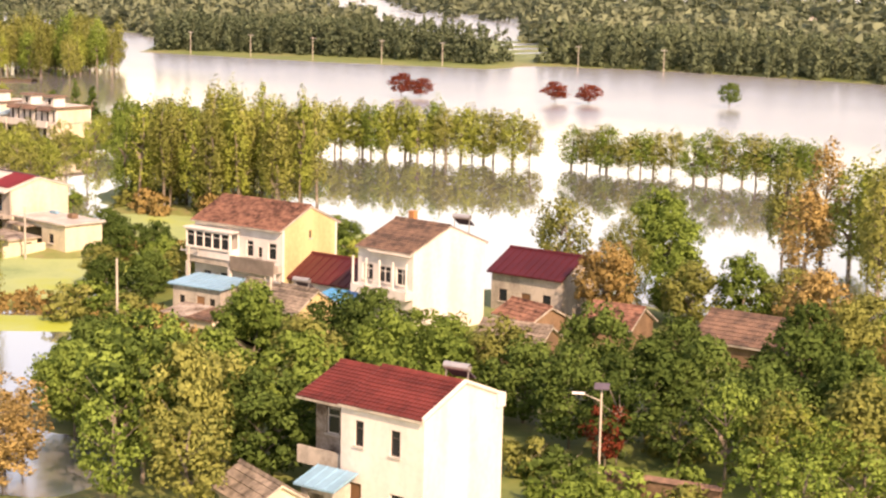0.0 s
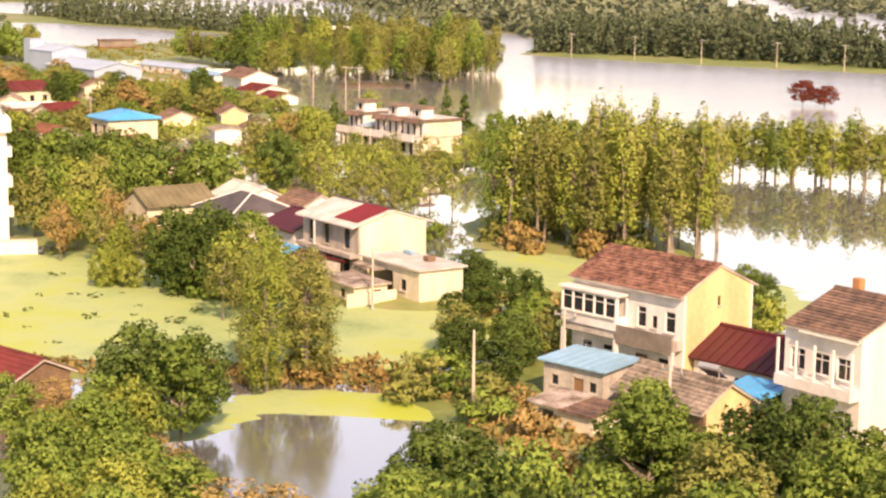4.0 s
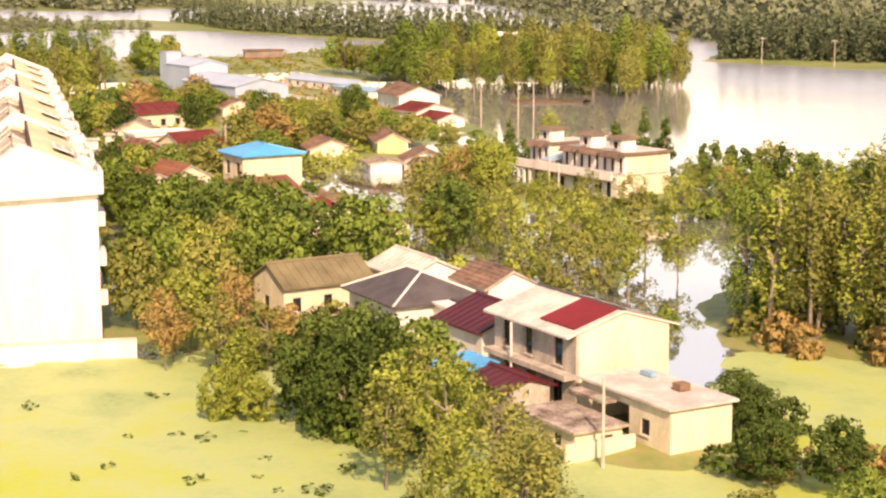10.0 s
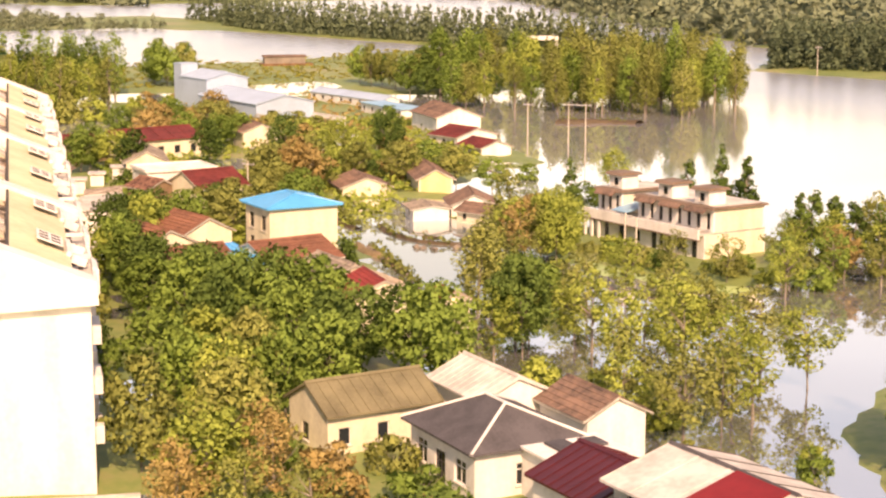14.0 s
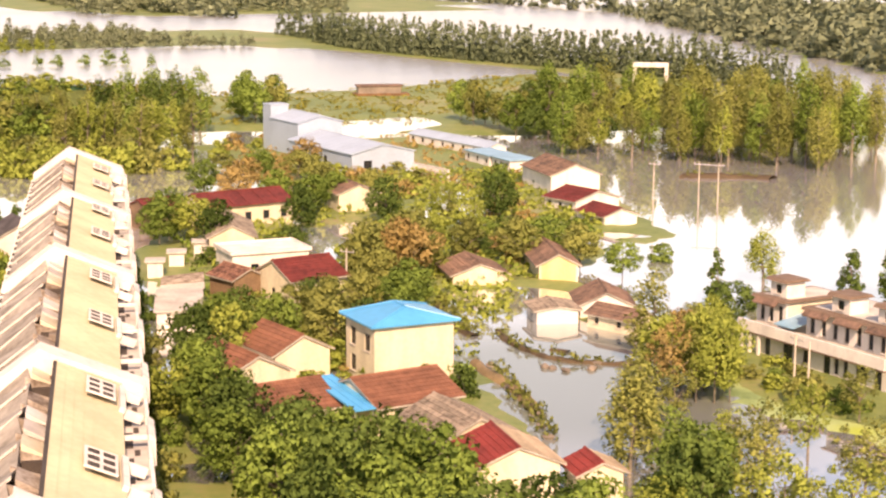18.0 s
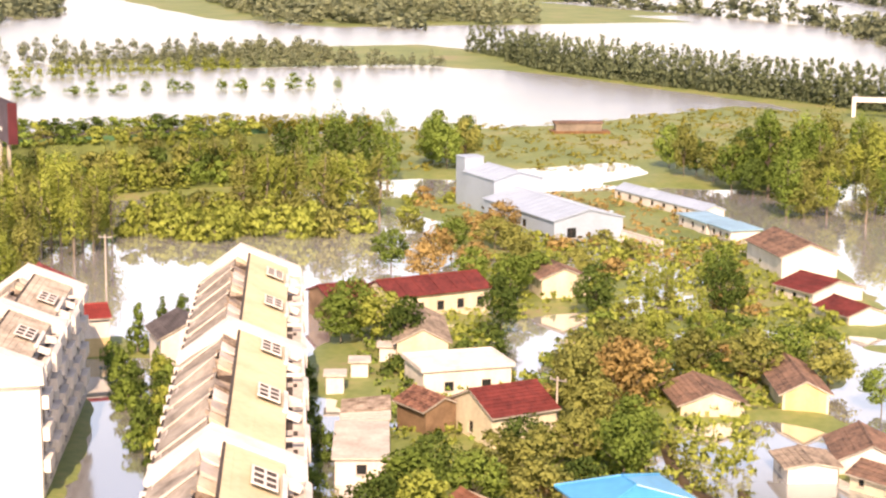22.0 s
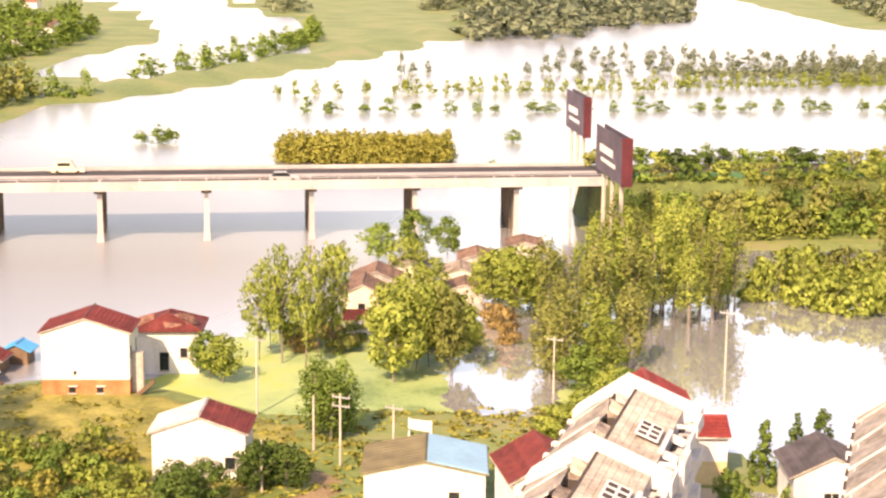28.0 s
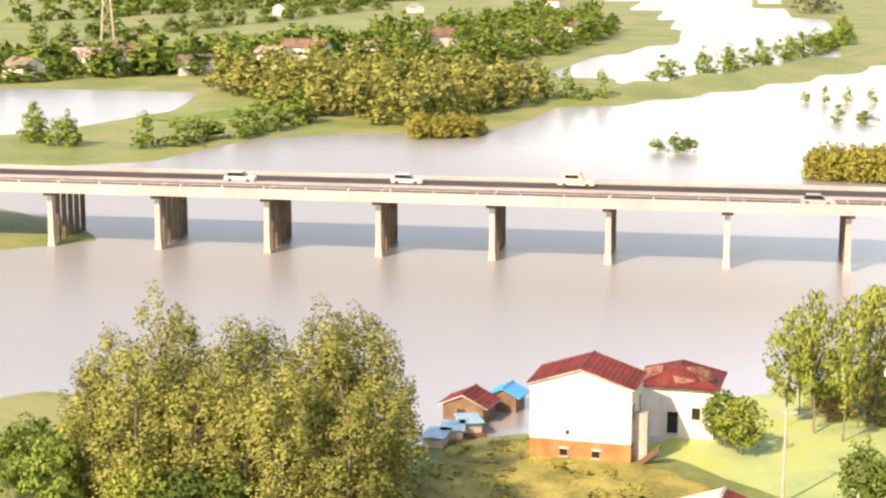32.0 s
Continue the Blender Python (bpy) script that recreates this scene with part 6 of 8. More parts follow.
for k, (sx, sy) in enumerate(((-169.6, 129.9), (-167.2, 129.4), (-164.0, 128.4), (-161.2, 127.6), (-158.5, 126.8), (-155.6, 125.6), (-152.2, 124.0), (-149.0, 122.6), (-171.8, 131.2), (-166.2, 142.6), (-167.6, 140.4), (-168.9, 135.3), (-168.2, 135.7), (-166.7, 136.2), (-166.1, 138.7))):
    bm = bmesh.new()
    bmesh.ops.create_icosphere(bm, subdivisions=1, radius=0.55)
    for v in bm.verts:
        v.co *= 0.75 + 0.5 * math.sin(v.co.x * 7 + k) ** 2
        v.co.z *= 0.6
    st = tagged(new("stone", bm_mesh("stone", bm, M["stained"])), "rough dark stone lying in the shallow pond", "stone", "pond stones")
    st.matrix_basis = pose(sx, sy, 0.08, 0, 0, 47 * k)
path = mound("dirt_path", [(-259, 62.4), (-256.6, 64.4), (-254.0, 66.6), (-250.6, 67.0), (-247.0, 64.0)], 1.3, 0.66, M["soil"], "yellow dirt track between the riverside houses", "path", base=0.3)
path = mound("crop_strip", [(-520, -92), (-540, -84), (-566, -78)], 7.0, 1.0, M["crop"], "bright green crop strip beside the river arm", "field", base=-0.2)
barge = thing("barge", -428.0, 255.5, 0, 70, "brown covered barge moored at the lake bank", "barge")
part("hull", prism([(-2.2, -0.4), (2.2, -0.4), (2.6, 1.0), (-2.6, 1.0)], -7.0, 7.0), M["wood"], barge)
part("cabin", boxes((-6.0, 5.0, -1.9, 1.9, 1.004, 2.8)), M["stained"], barge)
part("cabin_roof", prism([(-2.2, 2.804), (2.2, 2.804), (1.6, 3.2), (-1.6, 3.2)], -6.4, 5.4), M["brown_tile"], barge)
for k, (hx, hy) in enumerate(((-623, -181), (-647, -170), (-650, -159), (-648, -136), (-673, -118), (-687, -112), (-799, -69), (-819, -57), (-840, -52), (-899, -51), (-716, -100), (-760, -86))):
    simple_house("house", hx, hy, 60 + 23 * (k % 4), 11.0 + 2 * (k % 3), 8.0, 4.2 + 1.4 * (k % 3), 6.4 + 1.4 * (k % 3), "plaster", ("grey_tile", "peeling", "brown_tile")[k % 3], "far white house among the riverside trees", {}, tiles=False, group="far houses")
for k, (hx, hy) in enumerate(((-296, 615), (-268, 678), (-220, 622), (-385, 882), (-330, 700), (-240, 720), (-420, 760), (-190, 640), (-1010, -230), (-1060, -170), (-1150, -110), (-1240, 10), (-1320, 120))):
    simple_house("house", hx, hy, 10 + 31 * (k % 4), 9.0 + 2 * (k % 3), 6.0, 3.2 + 0.8 * (k % 3), 4.8 + 0.8 * (k % 3), "plaster", ("peeling", "rust_tile", "grey_tile")[k % 3], "distant white house among far trees", {}, tiles=False, group="far houses")

# --- rubble, earth walls and the footpath behind the first house
def rubble(x, y, r, n, material, label):
    """A heap of broken tiles, bricks and boards."""
    g = random.Random(int(x * 7 + y))
    ob = thing("rubble_heap", x, y, 0, 0, label, "rubble", "rubble heaps")
    vs, fs = [], []
    for i in range(9):
        a = 6.283 * i / 9
        vs.append((math.cos(a) * r * g.uniform(0.8, 1.2), math.sin(a) * r * g.uniform(0.8, 1.2), -0.1))
    for i in range(9):
        a = 6.283 * i / 9
        vs.append((math.cos(a) * r * 0.5 * g.uniform(0.7, 1.3), math.sin(a) * r * 0.5 * g.uniform(0.7, 1.3), g.uniform(0.6, 1.1)))
    vs.append((0, 0, 1.3))
    for i in range(9):
        fs += [(i, (i + 1) % 9, 9 + (i + 1) % 9, 9 + i), (9 + i, 9 + (i + 1) % 9, 18)]
    part("heap", mesh_of("heap", vs, fs, material), None, ob)
    for i in range(n):
        q = r * math.sqrt(g.uniform(0, 1)) * 0.9
        a = g.uniform(0, 6.283)
        z = max(0.15, 1.35 - 1.2 * q / r)
        me = boxes((-g.uniform(0.2, 0.7), g.uniform(0.2, 0.7), -0.15, 0.15, -0.05, 0.06))
        part("board" if i % 3 else "slab", me, M[("rust_tile", "grey_tile", "wood", "mud", "peeling")[i % 5]], ob, m=pose(math.cos(a) * q, math.sin(a) * q, z, g.uniform(-30, 30), g.uniform(-30, 30), g.uniform(0, 180)))


rubble(0.4, 92.4, 2.4, 16, M["mud"], "heap of collapsed brown roof tiles and boards")
rubble(3.6, 94.6, 2.0, 12, M["mud"], "heap of broken red tiles beside a shed")
rubble(12.6, 95.0, 2.2, 14, M["wet_soil"], "heap of grey rubble and old boards")
rubble(-1.0, 96.4, 1.8, 10, M["wet_soil"], "dark rubble beside a cottage")
mw = thing("mud_wall", 34.0, 59.0, 0, 14, "low brown mud-brick garden wall", "wall")
part("wall", prism([(-0.2, 0), (0.2, 0), (0.14, 1.7), (-0.14, 1.7)], -3.4, 3.4), M["mud"], mw)
part("coping", prism([(-0.3, 1.704), (0.3, 1.704), (0.0, 1.95)], -3.5, 3.5), M["brown_tile"], mw)

# ---------------------------------------------------------------- trees
def crown_mesh(name, seed, envelope, clumps, leaves, size, clump_r, material):
    """Leaves in clumps inside an envelope of (z, radius) rows, for a tree of height 1 and half-width 1."""
    g = np.random.default_rng(seed)
    zs, rs = np.array(envelope).T
    cz = g.uniform(zs[0], zs[-1], clumps * 4)
    rad = np.interp(cz, zs, rs)
    keep = g.uniform(0, 1, len(cz)) < (rad / rs.max()) ** 1.2 + 0.08
    cz, rad = cz[keep][:clumps], rad[keep][:clumps]
    th, q = g.uniform(0, 2 * np.pi, len(cz)), np.sqrt(g.uniform(0.12, 1, len(cz)))
    c = np.stack([np.cos(th) * rad * q, np.sin(th) * rad * q, cz], 1)
    cr = clump_r * g.uniform(0.6, 1.35, len(c))
    n = len(c) * leaves
    d = g.normal(size=(n, 3))
    d /= np.linalg.norm(d, axis=1)[:, None]
    p = np.repeat(c, leaves, 0) + d * (np.repeat(cr, leaves) * g.uniform(0.45, 1.0, n) ** 0.5)[:, None] * np.array([1, 1, 0.32])
    lean = np.stack([p[:, 0], p[:, 1], 1.2 * (p[:, 2] - 0.45)], 1)
    return p, d, g, lean


CROWN_CACHE = {}
KINDS = {
    # kind: envelope (z, r), clumps, leaves per clump, leaf size (m), clump radius, trunk top, natural height, natural half-width
    "broad": ([(0.22, 0.35), (0.4, 0.9), (0.6, 1.0), (0.8, 0.75), (0.97, 0.25)], 66, 42, 0.50, 0.27, 0.6, 9.0, 3.6),
    "poplar": ([(0.13, 0.3), (0.28, 0.9), (0.45, 1.0), (0.7, 0.85), (0.88, 0.5), (1.0, 0.1)], 74, 42, 0.46, 0.33, 0.85, 16.0, 2.6),
    "tall": ([(0.06, 0.5), (0.2, 0.95), (0.45, 1.0), (0.72, 0.88), (0.9, 0.55), (1.0, 0.12)], 130, 62, 0.27, 0.25, 0.85, 16.0, 2.6),
    "airy": ([(0.25, 0.3), (0.45, 0.8), (0.65, 1.0), (0.85, 0.7), (0.98, 0.2)], 42, 38, 0.40, 0.25, 0.8, 10.0, 3.2),
    "conifer": ([(0.08, 1.0), (0.3, 0.85), (0.6, 0.5), (0.85, 0.22), (1.0, 0.04)], 50, 34, 0.38, 0.22, 0.9, 7.0, 1.5),
    "bush": ([(0.05, 0.8), (0.35, 1.0), (0.65, 0.85), (0.95, 0.3)], 28, 32, 0.42, 0.36, 0.4, 2.6, 1.9),
    "spire": ([(0.05, 0.9), (0.25, 1.0), (0.5, 0.7), (0.8, 0.35), (1.0, 0.05)], 14, 16, 1.1, 0.30, 0.6, 13.0, 2.0),
    "distant": ([(0.05, 0.9), (0.35, 1.0), (0.7, 0.7), (1.0, 0.15)], 9, 8, 2.9, 0.50, 0.6, 11.0, 4.0),
    "slender": ([(0.18, 0.35), (0.35, 0.9), (0.6, 1.0), (0.82, 0.7), (1.0, 0.15)], 48, 40, 0.34, 0.34, 0.92, 14.0, 1.7),
    "leafy": ([(0.20, 0.35), (0.38, 0.9), (0.6, 1.0), (0.8, 0.75), (0.98, 0.25)], 92, 66, 0.33, 0.25, 0.6, 8.0, 3.0),
    "tuft": ([(0.0, 0.9), (0.4, 1.0), (1.0, 0.6)], 8, 9, 0.40, 0.30, 0.4, 1.0, 1.2),
    "far": ([(0.10, 0.8), (0.3, 1.0), (0.6, 0.75), (0.85, 0.4), (1.0, 0.08)], 22, 16, 1.25, 0.42, 0.6, 13.0, 3.0),
}


def crown_arrays(kind, variant):
    key = (kind, variant)
    if key not in CROWN_CACHE:
        env, clumps, leaves, size, cr, top, H, R = KINDS[kind]
        p, d, g, lean = crown_mesh(kind, 31 * variant + len(kind) * 7, env, clumps, leaves, size, cr, None)
        p = p * np.array([R, R, H])
        n = len(p)
        nrm = d * np.array([1, 1, 1.0]) + g.normal(scale=0.55, size=(n, 3)) + np.array([0, 0, 0.35])
        nrm /= np.linalg.norm(nrm, axis=1)[:, None]
        ref = g.normal(size=(n, 3))
        u = np.cross(nrm, ref)
        u /= np.linalg.norm(u, axis=1)[:, None]
        v = np.cross(nrm, u)
        s = size * g.uniform(0.55, 1.25, n)[:, None]
        vs = np.stack([p - u * s * 0.42, p + u * s * 0.40 - v * s * 0.1, p + v * s * 0.80 + nrm * s * 0.08], 1).reshape(-1, 3)
        soft = 0.75 * d + 0.55 * lean + g.normal(scale=0.22, size=(n, 3)) + np.array([0, 0, 0.3])
        soft /= np.linalg.norm(soft, axis=1)[:, None]
        CROWN_CACHE[key] = (vs.astype(np.float32), np.repeat(soft, 3, 0).astype(np.float32))
    return CROWN_CACHE[key]


def leaf_mesh(name, vs, normals, material):
    """Loose leaves, shaded by the roundness of the clump and the crown that they belong to."""
    n = len(vs) // 3
    me = bpy.data.meshes.new(name)
    me.vertices.add(3 * n)
    me.vertices.foreach_set("co", np.ascontiguousarray(vs, np.float32).ravel())
    me.loops.add(3 * n)
    me.loops.foreach_set("vertex_index", np.arange(3 * n, dtype=np.int32))
    me.polygons.add(n)
    me.polygons.foreach_set("loop_start", np.arange(0, 3 * n, 3, dtype=np.int32))
    me.update(calc_edges=True)
    round_off = me.attributes.new("custom_normal", "FLOAT_VECTOR", "POINT")
    round_off.data.foreach_set("vector", np.ascontiguousarray(normals, np.float32).ravel())
    me.materials.append(material)
    return me


def trunk_mesh(kind, variant):
    env, clumps, leaves, size, cr, top, H, R = KINDS[kind]
    g = random.Random(variant * 13 + len(kind))
    r0 = 0.011 * H + 0.03
    pts = [(0, 0, -0.8)]
    for k in range(1, 5):
        pts.append((g.uniform(-0.03, 0.03) * H * k / 4, g.uniform(-0.03, 0.03) * H * k / 4, H * top * k / 4))
    vs, fs = tube(pts, [r0 * 1.25, r0, r0 * 0.8, r0 * 0.55, r0 * 0.2], 7)
    for k in range(6):
        a, z = g.uniform(0, 6.28), H * g.uniform(0.25, top * 0.8)
        ln = R * g.uniform(0.5, 0.9)
        q = [(0, 0, z), (math.cos(a) * ln * 0.5, math.sin(a) * ln * 0.5, z + ln * 0.45), (math.cos(a) * ln, math.sin(a) * ln, z + ln * 0.9)]
        v2, f2 = tube(q, [r0 * 0.45, r0 * 0.3, r0 * 0.1], 5)
        near = min(range(7, len(vs) if k == 0 else 35), key=lambda i: (vs[i] - Vector(q[0])).length)
        off = len(vs) - 1
        vs += v2[1:]
        fs += [tuple(near if i == 0 else i + off for i in f) for f in f2]
    return mesh_of("trunk", vs, fs, M["bark"], True)


TREE_MESH = {}


NAME = {"broad": "tree", "airy": "open_crowned_tree", "poplar": "poplar", "tall": "tall_poplar", "leafy": "garden_tree", "slender": "slender_poplar", "conifer": "evergreen", "bush": "bush"}


def tree(kind, colour, x, y, h, r, z=0.0, label="", name="", group="", variant=None):
    """One tree: trunk with limbs, and a crown of leaves in clumps."""
    v = random.randrange(4) if variant is None else variant
    if (kind, colour, v) not in TREE_MESH:
        if (kind, v) not in TREE_MESH:
            TREE_MESH[(kind, v)] = trunk_mesh(kind, v)
        TREE_MESH[(kind, colour, v)] = leaf_mesh("crown", *crown_arrays(kind, v), LEAF[colour])
    H, R = KINDS[kind][6:8]
    ob = new(name or NAME[kind])
    ob.matrix_basis = Matrix.LocRotScale((x, y, z), Euler((random.uniform(-0.04, 0.04), random.uniform(-0.04, 0.04), random.uniform(0, 6.28))), (r / R, r / R, h / H))
    tagged(ob, label or TREE_LABEL.get((kind, colour), "leafy green tree"), "bush" if kind == "bush" else "tree", group)
    part("trunk", TREE_MESH[(kind, v)], None, ob)
    part("crown", TREE_MESH[(kind, colour, v)], None, ob)
    return ob


TREE_LABEL = {}
SHAPE = {"leafy": "broadleaf garden tree with a dense crown", "slender": "thin-stemmed poplar with sparse upright foliage", "broad": "broadleaf tree with a full rounded crown", "airy": "thin tree with a sparse open crown", "poplar": "tall slender poplar with upright limbs", "tall": "tall dense poplar with upright limbs", "conifer": "small conical evergreen tree", "bush": "low bush growing from the ground"}
SHADE = {"dark": "dark green", "mid": "fresh green", "lime": "yellow-green", "olive": "olive, yellowing", "rust": "rusty autumn", "red": "dark red", "reed": "golden"}
for kind_name, shape_words in SHAPE.items():
    for colour_name, colour_words in SHADE.items():
        TREE_LABEL[kind_name, colour_name] = colour_words + " " + shape_words


def trees(kind, colours, spots, h, r, group="", z=0.0, name="", vary=0.12):
    """Trees at the given spots, heights and widths varied a little."""
    for x, y in spots:
        k = random.uniform(1 - vary, 1 + vary)
        tree(kind, random.choice(colours), x, y, h * k, r * random.uniform(0.88, 1.15), z, group=group, name=name)


# open water in the village that nothing grows in
CLEAR = [(-241.7, 144.0), (-252.6, 151.0), (-252.6, 160.5), (-239.3, 154.0), (-231.4, 145.7), (-224.0, 138.0)]


def scatter(poly, spacing, seed=0):
    """Uneven spots that fill a polygon."""
    g = random.Random(seed)
    xs, ys = [p[0] for p in poly], [p[1] for p in poly]
    out = []
    y = min(ys)
    while y < max(ys):
        x = min(xs) + g.uniform(0, spacing)
        while x < max(xs):
            p = (x + g.uniform(-0.4, 0.4) * spacing, y + g.uniform(-0.4, 0.4) * spacing)
            if inside_dist(np.array([p[0]]), np.array([p[1]]), poly)[0] > 0 > inside_dist(np.array([p[0]]), np.array([p[1]]), CLEAR)[0]:
                out.append(p)
            x += spacing
        y += spacing * 0.9
    return out


def along(points, spacing, seed=0, jitter=0.3):
    g = random.Random(seed)
    out = []
    for (ax, ay), (bx, by) in zip(points, points[1:]):
        n = max(1, int(math.hypot(bx - ax, by - ay) / spacing))
        for i in range(n):
            t = (i + 0.5) / n
            out.append((ax + (bx - ax) * t + g.uniform(-jitter, jitter) * spacing, ay + (by - ay) * t + g.uniform(-jitter, jitter) * spacing))
    return out


def wood(name, spots, h, r, colour, label, kind="far", vary=0.3):
    """A far wood: many crowns and trunks in one mesh."""
    g = np.random.default_rng(len(spots) + int(h * 10))
    H, R = KINDS[kind][6:8]
    blocks, shade = [], []
    for x, y in spots:
        vs, ns = crown_arrays(kind, int(g.integers(0, 6)))
        a = g.uniform(0, 6.28)
        k, w = h / H * g.uniform(1 - vary, 1 + vary), r / R * g.uniform(1 - vary, 1 + vary)
        c, s = math.cos(a), math.sin(a)
        rot = np.array([[c * w, -s * w, 0], [s * w, c * w, 0], [0, 0, k]], np.float32)
        blocks.append(vs @ rot.T + np.array([x, y, 0.0], np.float32))
        shade.append(ns @ np.array([[c, -s, 0], [s, c, 0], [0, 0, 1]], np.float32).T)
        tr = np.array([[-0.12, 0, -0.5], [0.12, 0, -0.5], [0, 0, 0.6 * h], [0, -0.12, -0.5], [0, 0.12, -0.5], [0, 0, 0.6 * h]], np.float32)
        blocks.append(tr + np.array([x, y, 0], np.float32))
        shade.append(np.array([[0, -1, 0]] * 3 + [[1, 0, 0]] * 3, np.float32))
    ob = new(name, leaf_mesh(name, np.concatenate(blocks), np.concatenate(shade), LEAF[colour]))
    return tagged(ob, label, "wood", kind="stuff")

# --- the near village: trees round the first house and along the lake
trees("leafy", ["mid", "dark", "olive", "mid"], [(-6.2, 65.7), (-1.5, 69.8), (2.4, 69.4), (5.5, 71.8), (9.5, 70.0), (13.5, 70.5), (17.6, 67.5), (8.1, 64.5), (3.9, 60.8), (12.5, 64.0), (-3.5, 63.0)], 6.4, 2.9, "garden trees")
trees("leafy", ["mid", "dark", "olive", "dark"], [(5.3, 44.5), (12.0, 42.4), (10.8, 46.6), (14.6, 46.0), (2.0, 49.5), (6.0, 50.5), (11.5, 52.5), (15.8, 55.5)], 8.0, 2.9, "garden trees")
trees("airy", ["olive", "mid"], [(13.0, 36.5), (17.2, 38.0)], 7.0, 2.4, "garden trees")
trees("airy", ["mid", "dark"], [(8.4, 40.0), (9.4, 41.4)], 9.6, 2.8, "garden trees")
trees("airy", ["lime"], [(39.6, 64.2)], 6.8, 2.7, "garden trees")
trees("airy", ["rust"], [(2.4, 37.0), (4.8, 35.0), (0.6, 39.6), (6.4, 33.4)], 5.2, 2.2, "autumn bushes")
trees("leafy", ["dark", "dark", "dark", "olive"], [(22.5, 78.6), (26.3, 69.0), (28.5, 73.0), (34.2, 69.5), (30.3, 83.0), (38.7, 74.1), (33.0, 77.0), (41.5, 69.0), (23.5, 64.6), (19.5, 73.5)], 7.4, 3.0, "garden trees")
trees("airy", ["olive", "dark", "mid"], [(38.5, 63.8), (42.7, 61.2), (27.9, 63.3), (31.5, 64.6), (35.0, 64.1), (45.0, 62.0), (46.5, 66.0), (40.4, 58.4), (44.2, 56.0)], 6.2, 2.4, "garden trees")
trees("tall", ["olive"], [(0.4, 103.6), (1.8, 104.8)], 8.6, 1.8, "garden trees")
trees("airy", ["red"], [(27.7, 62.4)], 4.4, 1.8, "autumn bushes")
trees("bush", ["mid", "dark", "olive"], [(31.5, 58.0), (34.5, 60.5), (30.0, 54.5), (37.0, 56.5), (24.5, 58.5), (20.0, 60.0), (27.0, 58.5), (33.5, 55.0), (29.5, 67.5), (36.5, 67.0)], 2.6, 1.8, "shrubs")
trees("leafy", ["olive", "mid", "rust"], [(6.1, 104.4), (10.0, 101.6), (3.6, 97.9), (21.9, 100.7), (13.6, 103.5), (17.2, 106.0), (27.8, 97.7), (32.4, 95.4), (30.0, 90.0), (36.5, 86.5)], 6.8, 2.6, "garden trees")
trees("airy", ["olive", "mid"], [(-9.8, 111.2), (-11.6, 112.6)], 9.2, 2.6, "garden trees")
trees("leafy", ["mid", "dark"], [(-4.4, 119.0), (-1.4, 116.0)], 8.8, 3.0, "garden trees")
trees("poplar", ["olive", "lime", "rust"], [(-0.9, 146.1), (3.9, 143.1), (8.1, 138.8), (12.1, 132.8), (-2.6, 140.5), (4.8, 131.3), (14.4, 127.7), (18.0, 134.0), (9.0, 146.0), (17.0, 141.0)], 11.5, 2.3, "lakeside poplars")
trees("poplar", ["mid", "olive", "lime"], along([(-120, 172), (-103, 182), (-91, 187), (-75, 194)], 2.3, 4), 8.0, 2.3, "trees standing in the lake")
trees("poplar", ["olive", "mid"], along([(-112, 180), (-84, 193)], 4.0, 7), 8.6, 2.2, "trees standing in the lake")
trees("poplar", ["mid", "olive"], along([(-70, 195), (-60, 195), (-53, 201)], 2.1, 5), 6.6, 2.2, "trees standing in the lake")
trees("poplar", ["mid", "mid", "olive"], along([(-48, 194), (-41, 197), (-33, 200), (-28, 198)], 2.1, 6), 7.2, 2.3, "trees standing in the lake")
trees("broad", ["red"], [(-144.0, 296.0), (-137.0, 299.0), (-172.0, 282.0), (-176.0, 280.0)], 5.0, 3.4, "red-leaved trees in the lake")
trees("broad", ["dark"], [(-112.0, 318.0)], 5.4, 2.8, "trees standing in the lake")
trees("leafy", ["mid", "olive", "dark"], [(-30.5, 75.3), (-33.8, 80.2), (-37.6, 82.9), (-36.7, 77.2), (-40.6, 80.0), (-34.5, 83.9), (-39.4, 86.5)], 4.2, 1.9, "garden trees")
trees("bush", ["olive", "mid", "rust"], [(-29.9, 72.2), (-34.0, 71.3), (-26.5, 71.0), (-23.5, 68.5), (-31.5, 68.5), (-12.0, 64.0), (-18.5, 67.5), (-36.0, 74.5), (-9.0, 73.5)], 2.4, 1.8, "shrubs")
trees("leafy", ["mid", "dark"], [(-41.0, 112.7), (-38.2, 111.8)], 3.4, 1.5, "garden trees")
trees("bush", ["mid", "lime"], [(-33.0, 106.5), (-35.4, 108.0)], 2.4, 1.5, "shrubs")

# --- the bank and the green field
trees("leafy", ["lime", "mid", "lime"], [(-12.0, 35.6), (-16.0, 38.2), (-20.0, 39.6), (-24.6, 42.4), (-14.6, 33.6), (-28.6, 45.4), (-18.4, 35.2), (-22.6, 37.4), (-26.0, 39.6)], 5.6, 2.4, "pond trees")
trees("airy", ["rust"], [(-11.4, 41.6), (-9.2, 40.6), (-7.6, 42.4), (-9.4, 43.8), (-6.0, 41.2)], 4.2, 2.0, "autumn bushes")
trees("leafy", ["mid", "dark"], [(-5.4, 47.6), (-7.6, 51.6), (-10.6, 55.0), (-3.0, 52.0), (-2.4, 46.0)], 5.8, 2.5, "pond trees")
trees("leafy", ["mid", "dark"], [(-36.6, 50.3), (-33.6, 48.3), (-31.4, 50.6), (-34.0, 53.0)], 6.4, 2.7, "field trees")
trees("leafy", ["mid", "olive"], [(-38.6, 42.3), (-30.9, 45.2), (-27.5, 42.5), (-22.0, 42.0), (-16.0, 41.5)], 4.8, 2.3, "field trees")
